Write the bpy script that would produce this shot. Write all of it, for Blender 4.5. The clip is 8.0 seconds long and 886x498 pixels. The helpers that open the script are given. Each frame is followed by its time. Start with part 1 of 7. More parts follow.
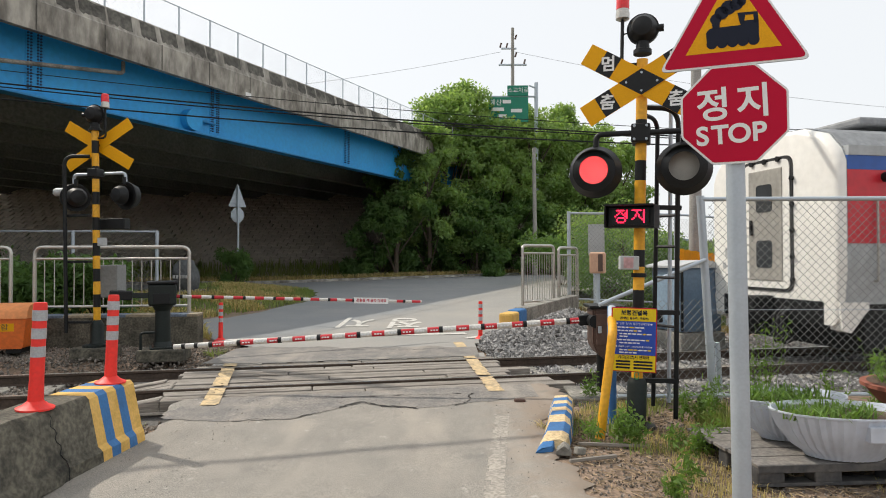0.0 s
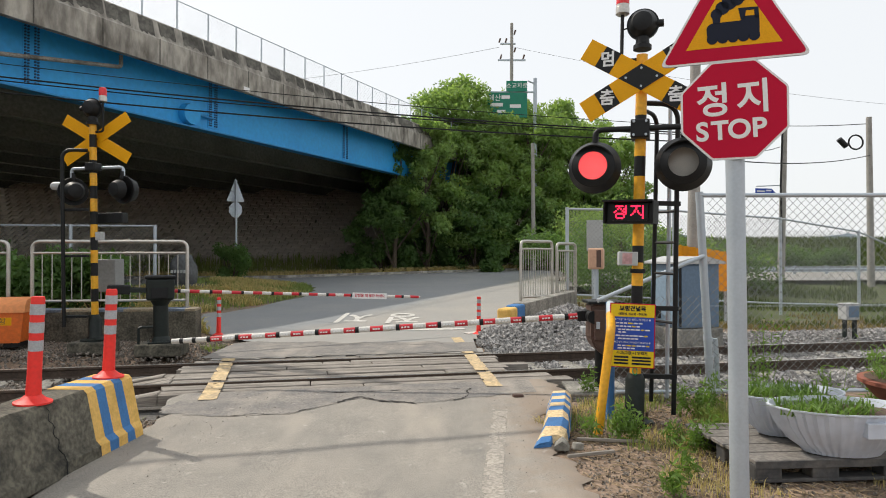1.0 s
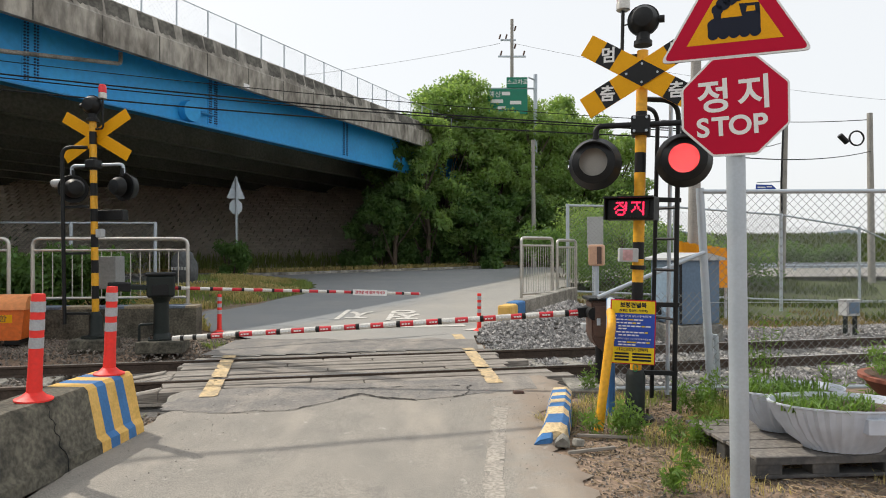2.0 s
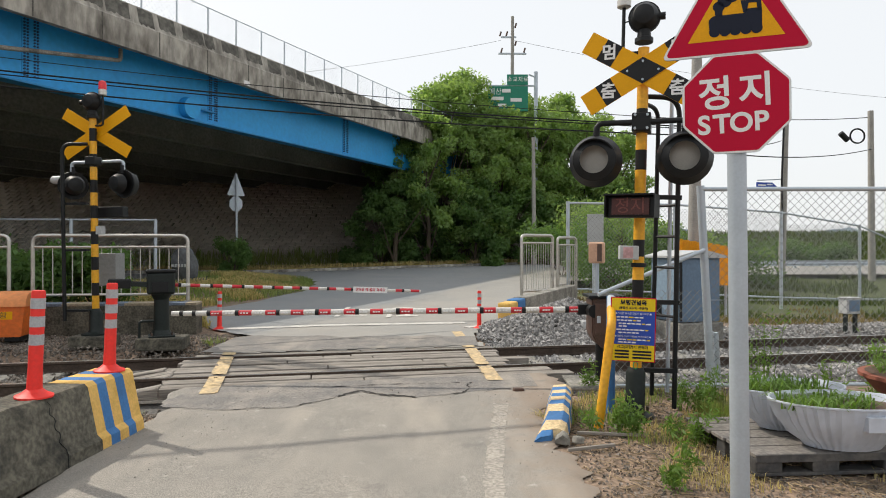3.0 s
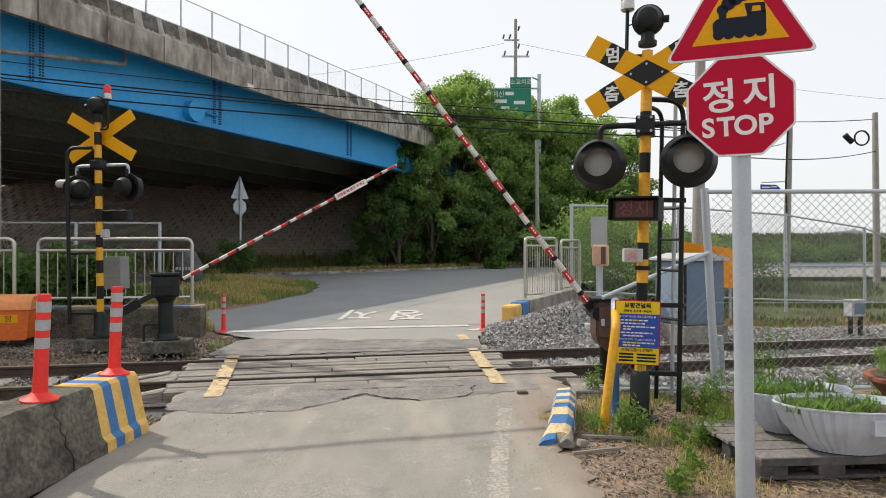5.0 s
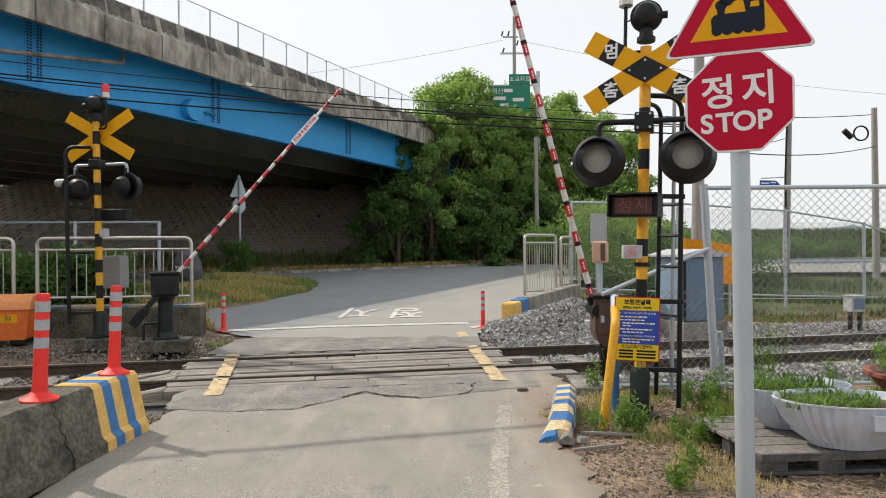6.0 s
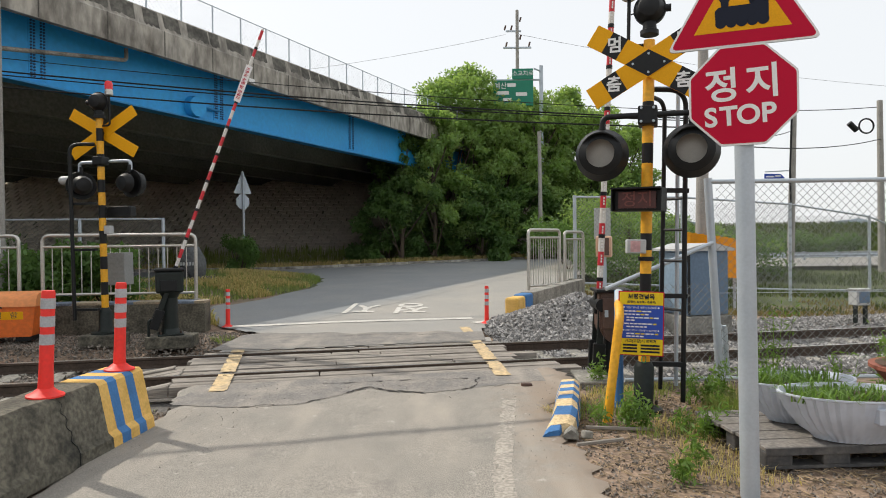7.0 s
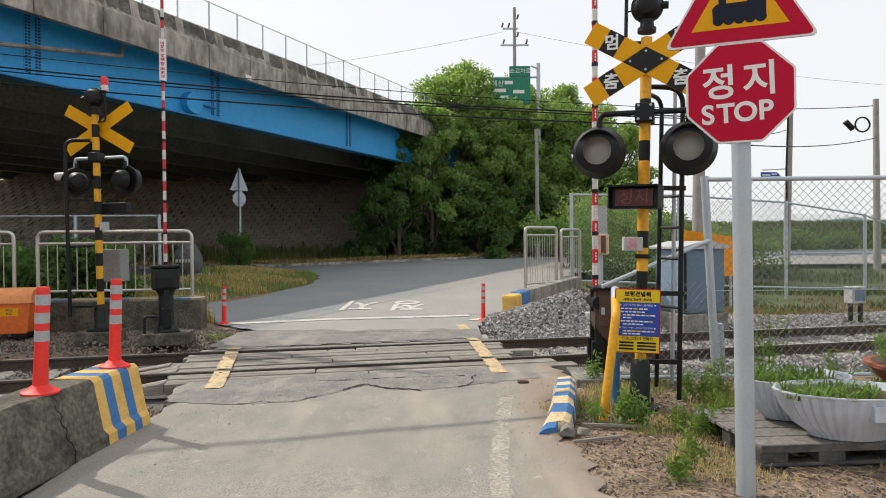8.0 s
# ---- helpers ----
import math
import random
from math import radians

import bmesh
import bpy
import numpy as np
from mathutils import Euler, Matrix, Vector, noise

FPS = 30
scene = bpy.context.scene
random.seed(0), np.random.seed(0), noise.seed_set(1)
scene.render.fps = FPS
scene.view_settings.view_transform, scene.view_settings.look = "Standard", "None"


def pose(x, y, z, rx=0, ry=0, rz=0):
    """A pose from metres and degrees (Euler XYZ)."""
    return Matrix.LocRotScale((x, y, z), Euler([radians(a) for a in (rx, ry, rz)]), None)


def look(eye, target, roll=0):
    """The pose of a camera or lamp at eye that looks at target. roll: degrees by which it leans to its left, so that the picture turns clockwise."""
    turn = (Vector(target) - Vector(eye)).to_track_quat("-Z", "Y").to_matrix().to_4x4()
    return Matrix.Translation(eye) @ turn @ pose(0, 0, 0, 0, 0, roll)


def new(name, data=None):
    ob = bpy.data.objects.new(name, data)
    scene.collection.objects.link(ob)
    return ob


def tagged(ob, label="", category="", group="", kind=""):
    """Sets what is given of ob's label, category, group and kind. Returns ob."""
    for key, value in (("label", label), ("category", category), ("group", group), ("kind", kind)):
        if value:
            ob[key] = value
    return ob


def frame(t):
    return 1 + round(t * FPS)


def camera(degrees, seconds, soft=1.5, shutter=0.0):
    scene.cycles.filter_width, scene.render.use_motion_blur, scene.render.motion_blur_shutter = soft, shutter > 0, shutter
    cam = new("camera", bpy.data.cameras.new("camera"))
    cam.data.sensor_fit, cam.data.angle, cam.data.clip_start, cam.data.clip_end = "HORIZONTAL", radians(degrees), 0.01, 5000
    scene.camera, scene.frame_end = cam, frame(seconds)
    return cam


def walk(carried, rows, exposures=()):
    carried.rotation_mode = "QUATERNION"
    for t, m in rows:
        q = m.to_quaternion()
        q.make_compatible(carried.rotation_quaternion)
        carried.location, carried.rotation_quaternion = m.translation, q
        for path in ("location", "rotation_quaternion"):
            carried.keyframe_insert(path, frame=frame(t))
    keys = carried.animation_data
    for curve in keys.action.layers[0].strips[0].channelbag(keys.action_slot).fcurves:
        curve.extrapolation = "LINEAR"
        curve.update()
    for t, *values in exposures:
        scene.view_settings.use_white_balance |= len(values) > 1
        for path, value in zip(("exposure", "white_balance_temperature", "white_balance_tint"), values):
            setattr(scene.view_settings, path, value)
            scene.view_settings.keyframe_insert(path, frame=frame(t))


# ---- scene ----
cam = camera(70, 8.0, 1.0)
# the camera: held by hand, almost still; seconds, place, then pitch, yaw and roll in degrees
HELD = [
    (0.0, 0.005, -0.007, 1.603, 0.867, -0.159, -0.178), (0.5, 0.000, -0.002, 1.600, 0.670, -0.008, -0.073),
    (1.0, 0.000, 0.000, 1.600, 0.461, 0.000, 0.000), (1.5, 0.001, 0.001, 1.600, 0.330, -0.035, -0.106),
    (3.0, -0.001, 0.008, 1.599, -0.073, -0.048, -0.002), (3.5, -0.002, 0.007, 1.602, -0.074, -0.121, -0.060),
    (4.0, -0.005, 0.003, 1.602, 0.143, -0.309, 0.004), (4.5, -0.007, 0.003, 1.603, 0.212, -0.368, 0.011),
    (6.0, -0.002, 0.009, 1.603, -0.054, -0.324, -0.369), (6.5, -0.001, 0.008, 1.603, -0.189, -0.437, -0.499),
    (7.0, 0.001, 0.010, 1.603, -0.480, -0.666, -0.638), (7.5, 0.007, 0.017, 1.602, -0.866, -0.742, -0.759),
    (8.0, 0.002, 0.018, 1.599, -0.707, -0.382, -0.515)]


def held(x, y, z, pitch, yaw, roll):
    p, a = radians(pitch), radians(yaw)
    eye = Vector((x, y, z))
    return look(eye, eye + 10 * Vector((math.sin(a) * math.cos(p), math.cos(a) * math.cos(p), math.sin(p))), roll)


walk(cam, [(t, held(*rest)) for t, *rest in HELD])

# ---- light: hazy afternoon sun from ahead on the left, bright thin cloud ----
SUN_WAY = Vector((-0.573, 0.368, 0.731))
world = bpy.data.worlds.new("sky")
scene.world = world
world.use_nodes = True
wn, wl = world.node_tree.nodes, world.node_tree.links
wn.clear()
w_out = wn.new("ShaderNodeOutputWorld")
w_bg = wn.new("ShaderNodeBackground")
w_sky = wn.new("ShaderNodeTexSky")
w_sky.sky_type, w_sky.sun_disc = "NISHITA", False
w_sky.sun_elevation, w_sky.sun_rotation = radians(47), radians(-57)
w_sky.air_density, w_sky.dust_density, w_sky.ozone_density = 1.0, 4.0, 1.0
w_mix = wn.new("ShaderNodeMix")
w_mix.data_type = "RGBA"
w_mix.inputs["Factor"].default_value = 0.8
w_mix.inputs["B"].default_value = (8.6, 8.75, 8.8, 1)
wl.new(w_sky.outputs[0], w_mix.inputs["A"])
wl.new(w_mix.outputs["Result"], w_bg.inputs["Color"])
w_bg.inputs["Strength"].default_value = 0.1
wl.new(w_bg.outputs[0], w_out.inputs["Surface"])
sun = new("sun", bpy.data.lights.new("sun", "SUN"))
sun.data.energy, sun.data.angle, sun.data.color = 2.6, radians(0.55), (1.0, 0.93, 0.82)
sun.matrix_world = look(SUN_WAY * 60, (0, 0, 0))
scene.view_settings.exposure = 0.3


# ---- materials ----
def material(name, color, rough=0.7, metal=0.0, spread=0.25, grain=30.0, stain=1.5, bump=0.2, tint=None, spec=0.5, island=0.0, stretch=None):
    """A surface with fine grain, broad stains and relief; tint is the stain's colour."""
    m = bpy.data.materials.new(name)
    m.use_nodes = True
    n, l = m.node_tree.nodes, m.node_tree.links
    b = n["Principled BSDF"]
    geo = n.new("ShaderNodeNewGeometry")
    co = n.new("ShaderNodeTexCoord")
    src = co.outputs["Object"]
    if stretch:
        mp = n.new("ShaderNodeMapping")
        mp.inputs["Scale"].default_value = stretch
        l.new(src, mp.inputs["Vector"])
        src = mp.outputs["Vector"]
    fine, broad = n.new("ShaderNodeTexNoise"), n.new("ShaderNodeTexNoise")
    fine.inputs["Scale"].default_value, fine.inputs["Detail"].default_value = grain, 6
    broad.inputs["Scale"].default_value, broad.inputs["Detail"].default_value, broad.inputs["Roughness"].default_value = stain, 5, 0.65
    for q in (fine, broad):
        l.new(src, q.inputs["Vector"])
    ramp = n.new("ShaderNodeMapRange")
    ramp.inputs["From Min"].default_value, ramp.inputs["From Max"].default_value = 0.42, 0.68
    l.new(broad.outputs["Fac"], ramp.inputs["Value"])
    mix = n.new("ShaderNodeMix")
    mix.data_type = "RGBA"
    dark = tint or tuple(c * (1 - spread) for c in color)
    mix.inputs["A"].default_value, mix.inputs["B"].default_value = (*color, 1), (*dark, 1)
    l.new(ramp.outputs["Result"], mix.inputs["Factor"])
    gm = n.new("ShaderNodeMapRange")
    gm.inputs["From Min"].default_value, gm.inputs["From Max"].default_value = 0.36, 0.64
    gm.inputs["To Min"].default_value, gm.inputs["To Max"].default_value = 1 - spread * 0.8, 1 + spread * 0.5
    l.new(fine.outputs["Fac"], gm.inputs["Value"])
    fac = gm.outputs["Result"]
    if island:
        im = n.new("ShaderNodeMapRange")
        im.inputs["To Min"].default_value, im.inputs["To Max"].default_value = 1 - island, 1 + island
        l.new(geo.outputs["Random Per Island"], im.inputs["Value"])
        mul = n.new("ShaderNodeMath")
        mul.operation = "MULTIPLY"
        l.new(fac, mul.inputs[0]), l.new(im.outputs["Result"], mul.inputs[1])
        fac = mul.outputs[0]
    hsv = n.new("ShaderNodeHueSaturation")
    l.new(mix.outputs["Result"], hsv.inputs["Color"]), l.new(fac, hsv.inputs["Value"])
    l.new(hsv.outputs["Color"], b.inputs["Base Color"])
    rr = n.new("ShaderNodeMapRange")
    rr.inputs["To Min"].default_value, rr.inputs["To Max"].default_value = max(rough - 0.12, 0.03), min(rough + 0.12, 1)
    l.new(fine.outputs["Fac"], rr.inputs["Value"]), l.new(rr.outputs["Result"], b.inputs["Roughness"])
    b.inputs["Metallic"].default_value = metal
    b.inputs["Specular IOR Level"].default_value = spec
    if bump:
        bp = n.new("ShaderNodeBump")
        bp.inputs["Strength"].default_value, bp.inputs["Distance"].default_value = bump, 0.01
        l.new(fine.outputs["Fac"], bp.inputs["Height"]), l.new(bp.outputs["Normal"], b.inputs["Normal"])
    return m


def glow(name, color, strength):
    m = bpy.data.materials.new(name)
    m.use_nodes = True
    b = m.node_tree.nodes["Principled BSDF"]
    b.inputs["Base Color"].default_value = (*color, 1)
    b.inputs["Emission Color"].default_value, b.inputs["Emission Strength"].default_value = (*color, 1), strength
    return m


M_ASPHALT = material("worn_asphalt", (0.30, 0.275, 0.24), 0.9, spread=0.42, grain=90, stain=1.5, bump=0.45, tint=(0.235, 0.222, 0.198), stretch=(1.5, 0.75, 1))
M_ASPHALT_FAR = material("grey_asphalt", (0.235, 0.245, 0.25), 0.85, spread=0.2, grain=70, stain=0.45, bump=0.3, tint=(0.275, 0.275, 0.27))
M_PATCH = material("dark_asphalt_patch", (0.185, 0.175, 0.165), 0.9, spread=0.4, grain=50, stain=2.5, bump=0.6, tint=(0.28, 0.255, 0.225))
M_DIRT = material("dry_dirt", (0.26, 0.185, 0.132), 0.95, spread=0.5, grain=26, stain=1.3, bump=0.8, tint=(0.17, 0.12, 0.08))
M_GRASS = material("grass_ground", (0.05, 0.075, 0.022), 0.95, spread=0.45, grain=9, stain=0.5, bump=0.9, tint=(0.075, 0.088, 0.032))
M_BALLAST = material("ballast_stone", (0.34, 0.33, 0.32), 0.9, spread=0.3, grain=40, stain=3, bump=0.4, island=0.45)
M_BED = material("ballast_bed", (0.14, 0.13, 0.12), 0.95, spread=0.5, grain=35, stain=2, bump=0.9)
M_RAIL = material("rusty_rail_steel", (0.085, 0.06, 0.045), 0.7, 0.3, spread=0.35, grain=40, stain=4)
M_RAILTOP = material("polished_rail_top", (0.55, 0.53, 0.5), 0.3, 0.9, spread=0.15, grain=60, stain=5, bump=0.05)
M_TIMBER = material("weathered_timber", (0.27, 0.245, 0.215), 0.9, spread=0.45, grain=18, stain=2.0, bump=0.7, tint=(0.14, 0.12, 0.10), island=0.25, stretch=(0.25, 3, 3))
M_CONC = material("old_concrete", (0.30, 0.285, 0.25), 0.9, spread=0.4, grain=25, stain=2.2, bump=0.5, tint=(0.12, 0.115, 0.10))
M_CONC_DARK = material("stained_concrete", (0.40, 0.375, 0.33), 0.9, spread=0.4, grain=5, stain=1.5, bump=0.3, tint=(0.15, 0.135, 0.115), stretch=(1.0, 1.0, 0.35))
M_WALL = material("lichen_concrete", (0.14, 0.127, 0.096), 0.95, spread=0.5, grain=28, stain=3.2, bump=1.0, tint=(0.035, 0.033, 0.026))
M_FADEBLUE = material("washed_blue_paint", (0.17, 0.21, 0.27), 0.9, spread=0.35, grain=30, stain=5, bump=0.3)
M_FADEYEL = material("washed_yellow_paint", (0.36, 0.30, 0.21), 0.9, spread=0.35, grain=30, stain=5, bump=0.3)
M_CONC_STAIN = material("black_mould_concrete", (0.085, 0.08, 0.07), 0.95, spread=0.4, grain=8, stain=1.2, bump=0.3, tint=(0.2, 0.19, 0.165))
M_BLUE = material("blue_girder_paint", (0.03, 0.36, 0.76), 0.5, spread=0.10, grain=6, stain=0.3, bump=0.06, tint=(0.022, 0.30, 0.68), spec=0.4)
M_BLUE_DK = material("blue_girder_plate", (0.02, 0.24, 0.55), 0.5, spread=0.15, grain=8, stain=0.8, bump=0.08)
# the shade below the bridge is put into this grey
M_UNDERSHADE = material("shaded_underside", (0.21, 0.22, 0.20), 0.9, spread=0.3, grain=8, stain=0.5)
M_PAVER = material("slope_paver", (0.60, 0.54, 0.45), 0.92, spread=0.15, grain=12, stain=0.4, tint=(0.50, 0.45, 0.37), island=0.08)
M_YELLOW = material("yellow_paint", (0.78, 0.38, 0.008), 0.5, spread=0.14, grain=30, stain=3, bump=0.06, tint=(0.70, 0.36, 0.03))
M_YELLOW_OLD = material("faded_yellow_paint", (0.74, 0.46, 0.13), 0.85, spread=0.12, grain=45, stain=5, bump=0.25, tint=(0.60, 0.36, 0.08))
M_BLUEPAINT = material("faded_blue_paint", (0.05, 0.18, 0.42), 0.8, spread=0.12, grain=45, stain=5, bump=0.25, tint=(0.045, 0.14, 0.32))
M_LINE = material("worn_yellow_line", (0.60, 0.45, 0.25), 0.9, spread=0.3, grain=28, stain=6, bump=0.15, tint=(0.36, 0.29, 0.2))
M_WLINE = material("worn_white_line", (0.62, 0.60, 0.56), 0.9, spread=0.25, grain=60, stain=5, bump=0.15, tint=(0.48, 0.46, 0.42))
M_BLACK = material("black_paint", (0.009, 0.010, 0.011), 0.5, spread=0.3, grain=40, stain=4, bump=0.06, spec=0.3)
M_DKGREEN = material("dark_cast_iron", (0.010, 0.016, 0.014), 0.5, spread=0.3, grain=30, stain=5, bump=0.15, spec=0.35)
M_RED = material("red_sheeting", (0.50, 0.004, 0.035), 0.5, spread=0.06, grain=200, stain=2, bump=0.02, spec=0.15)
M_WHITE = material("white_sheeting", (0.78, 0.78, 0.77), 0.45, spread=0.05, grain=80, stain=3, bump=0.02)
M_WARNY = material("yellow_sheeting", (0.80, 0.38, 0.003), 0.5, spread=0.08, grain=120, stain=2, bump=0.02, spec=0.2)
M_NAVY = material("navy_sheeting", (0.010, 0.014, 0.03), 0.5, spread=0.1, grain=80, stain=3, bump=0.02, spec=0.2)
M_LEMON = material("lemon_board_paint", (0.78, 0.56, 0.015), 0.5, spread=0.06, grain=60, stain=3, bump=0.02, spec=0.25)
M_GALV = material("galvanised_steel", (0.47, 0.52, 0.57), 0.5, 0.4, spread=0.06, grain=60, stain=2, bump=0.03, tint=(0.42, 0.47, 0.52))
M_WIRE = material("dull_fence_wire", (0.22, 0.225, 0.22), 0.6, 0.3, spread=0.2, grain=20, stain=2, bump=0)
M_STAINLESS = material("brushed_stainless", (0.55, 0.53, 0.49), 0.35, 0.8, spread=0.15, grain=60, stain=3, bump=0.05)
M_ORANGE = material("orange_polyurethane", (0.84, 0.032, 0.022), 0.55, spread=0.1, grain=40, stain=5, bump=0.05)
M_SILVERTAPE = material("grey_reflective_tape", (0.42, 0.43, 0.45), 0.35, spread=0.15, grain=80, stain=8, bump=0.02)
M_ARMRED = material("barrier_red", (0.55, 0.018, 0.03), 0.45, spread=0.15, grain=60, stain=8, bump=0.04)
M_ARMWHITE = material("barrier_white", (0.66, 0.64, 0.60), 0.5, spread=0.18, grain=60, stain=8, bump=0.04)
M_LENS_OFF = material("unlit_lens", (0.44, 0.415, 0.37), 0.35, spread=0.1, grain=160, stain=5, bump=0.1)
M_LAMP_ON = glow("lit_red_lamp", (1.0, 0.16, 0.17), 1.1)
M_LED = glow("red_led", (1.0, 0.02, 0.08), 1.6)
M_LED_OFF = material("unlit_led_panel", (0.085, 0.018, 0.014), 0.4, spread=0.3, grain=120, stain=8)
M_TRAINWHITE = material("train_cream_paint", (0.84, 0.82, 0.77), 0.4, spread=0.05, grain=8, stain=1.2, bump=0.03)
M_TRAINRED = material("train_red_paint", (0.55, 0.025, 0.04), 0.38, spread=0.1, grain=8, stain=1.2, bump=0.03)
M_TRAINBLUE = material("train_blue_paint", (0.02, 0.09, 0.36), 0.38, spread=0.1, grain=8, stain=1.2, bump=0.03)
M_TRAINGREY = material("train_grey_paint", (0.40, 0.42, 0.43), 0.45, spread=0.15, grain=8, stain=1.5, bump=0.03)
M_ROOF = material("train_roof", (0.27, 0.28, 0.29), 0.6, spread=0.25, grain=10, stain=1.5)
M_DOORGREY = material("train_door_steel", (0.42, 0.40, 0.36), 0.45, 0.2, spread=0.15, grain=12, stain=2)
M_RUBBER = material("black_rubber", (0.02, 0.02, 0.02), 0.7, spread=0.3, grain=40, stain=4)
M_GLASS_DK = material("dark_window_glass", (0.05, 0.055, 0.06), 0.08, spread=0.1, grain=5, stain=1, bump=0)
M_POLE = material("concrete_pole", (0.34, 0.325, 0.30), 0.85, spread=0.2, grain=30, stain=2, bump=0.2)
M_CABINET = material("blue_grey_cabinet", (0.125, 0.19, 0.275), 0.5, 0.1, spread=0.12, grain=20, stain=2, bump=0.05)
M_LTGREY = material("light_grey_enamel", (0.45, 0.46, 0.46), 0.5, spread=0.12, grain=30, stain=3, bump=0.05)
M_BEIGE = material("salmon_enamel", (0.60, 0.36, 0.24), 0.55, spread=0.12, grain=30, stain=4, bump=0.05)
M_BROWN = material("dark_brown_enamel", (0.10, 0.055, 0.04), 0.5, spread=0.2, grain=30, stain=4)
M_GREENSIGN = material("green_sign_sheeting", (0.0, 0.20, 0.12), 0.5, spread=0.08, grain=30, stain=2)
M_BLUESIGN = material("blue_sign_sheeting", (0.012, 0.06, 0.40), 0.45, spread=0.08, grain=60, stain=3, bump=0.02)
M_BARK = material("bark", (0.12, 0.09, 0.065), 0.95, spread=0.4, grain=20, stain=3, bump=0.8, stretch=(1, 1, 0.3))
M_PLANTER = material("white_plastic_planter", (0.56, 0.60, 0.68), 0.45, spread=0.12, grain=20, stain=5, bump=0.06, tint=(0.46, 0.49, 0.55))
M_SOIL = material("potting_soil", (0.10, 0.06, 0.04), 0.95, spread=0.4, grain=40, stain=6, bump=0.8)
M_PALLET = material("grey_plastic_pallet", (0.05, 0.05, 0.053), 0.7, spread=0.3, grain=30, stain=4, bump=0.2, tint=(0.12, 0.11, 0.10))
M_PALLETTOP = material("lighter_plastic_deck", (0.21, 0.19, 0.17), 0.85, spread=0.35, grain=30, stain=4, bump=0.25, tint=(0.17, 0.16, 0.15))
M_TERRA = material("terracotta", (0.28, 0.09, 0.055), 0.8, spread=0.2, grain=30, stain=5, bump=0.15)
M_STONE = material("dark_boulder", (0.10, 0.105, 0.11), 0.85, spread=0.3, grain=14, stain=3, bump=0.5)
M_STRAW = material("dry_straw", (0.33, 0.245, 0.15), 0.95, spread=0.3, grain=20, stain=3, bump=0, island=0.5)
# distance haze is mixed into the hills' own blue-grey
M_HILL = material("haze_tinted_hill", (0.16, 0.21, 0.25), 1.0, spread=0.15, grain=0.05, stain=0.01, bump=0)


def dusty_edge(m):
    """Soil washed over the asphalt along the verge and in loose patches."""
    n, l = m.node_tree.nodes, m.node_tree.links
    b = n["Principled BSDF"]
    old = b.inputs["Base Color"].links[0].from_socket
    co, sep, tex, add, rng, mix = (n.new(k) for k in ("ShaderNodeTexCoord", "ShaderNodeSeparateXYZ", "ShaderNodeTexNoise", "ShaderNodeMath", "ShaderNodeMapRange", "ShaderNodeMix"))
    mix.data_type, add.operation = "RGBA", "MULTIPLY_ADD"
    tex.inputs["Scale"].default_value, tex.inputs["Detail"].default_value, tex.inputs["Roughness"].default_value = 2.2, 8, 0.7
    l.new(co.outputs["Object"], sep.inputs["Vector"]), l.new(co.outputs["Object"], tex.inputs["Vector"])
    l.new(tex.outputs["Fac"], add.inputs[0]), l.new(sep.outputs["X"], add.inputs[2])
    add.inputs[1].default_value = 1.6
    rng.inputs["From Min"].default_value, rng.inputs["From Max"].default_value = 1.25, 1.75
    l.new(add.outputs[0], rng.inputs["Value"]), l.new(rng.outputs["Result"], mix.inputs["Factor"])
    l.new(old, mix.inputs["A"])
    mix.inputs["B"].default_value = (0.275, 0.222, 0.175, 1)
    l.new(mix.outputs["Result"], b.inputs["Base Color"])


dusty_edge(M_ASPHALT)


def two_asphalt_tones(m, other):
    """Two tones of asphalt that meet along a slanting ragged line."""
    n, l = m.node_tree.nodes, m.node_tree.links
    b = n["Principled BSDF"]
    old = b.inputs["Base Color"].links[0].from_socket
    co, dot, tex, add, rng, mix = (n.new(k) for k in ("ShaderNodeTexCoord", "ShaderNodeVectorMath", "ShaderNodeTexNoise", "ShaderNodeMath", "ShaderNodeMapRange", "ShaderNodeMix"))
    mix.data_type, add.operation, dot.operation = "RGBA", "MULTIPLY_ADD", "DOT_PRODUCT"
    tex.inputs["Scale"].default_value, tex.inputs["Detail"].default_value = 0.8, 6
    dot.inputs[1].default_value = (1.0, -0.385, 0.0)
    l.new(co.outputs["Object"], dot.inputs[0]), l.new(co.outputs["Object"], tex.inputs["Vector"])
    l.new(tex.outputs["Fac"], add.inputs[0]), l.new(dot.outputs["Value"], add.inputs[2])
    add.inputs[1].default_value = 1.2
    rng.inputs["From Min"].default_value, rng.inputs["From Max"].default_value = -7.9, -7.2
    l.new(add.outputs[0], rng.inputs["Value"]), l.new(rng.outputs["Result"], mix.inputs["Factor"])
    l.new(old, mix.inputs["A"])
    mul = n.new("ShaderNodeMix")
    mul.data_type, mul.blend_type = "RGBA", "MULTIPLY"
    mul.inputs["Factor"].default_value = 1.0
    mul.inputs["B"].default_value = (*other, 1)
    l.new(old, mul.inputs["A"]), l.new(mul.outputs["Result"], mix.inputs["B"])
    l.new(mix.outputs["Result"], b.inputs["Base Color"])


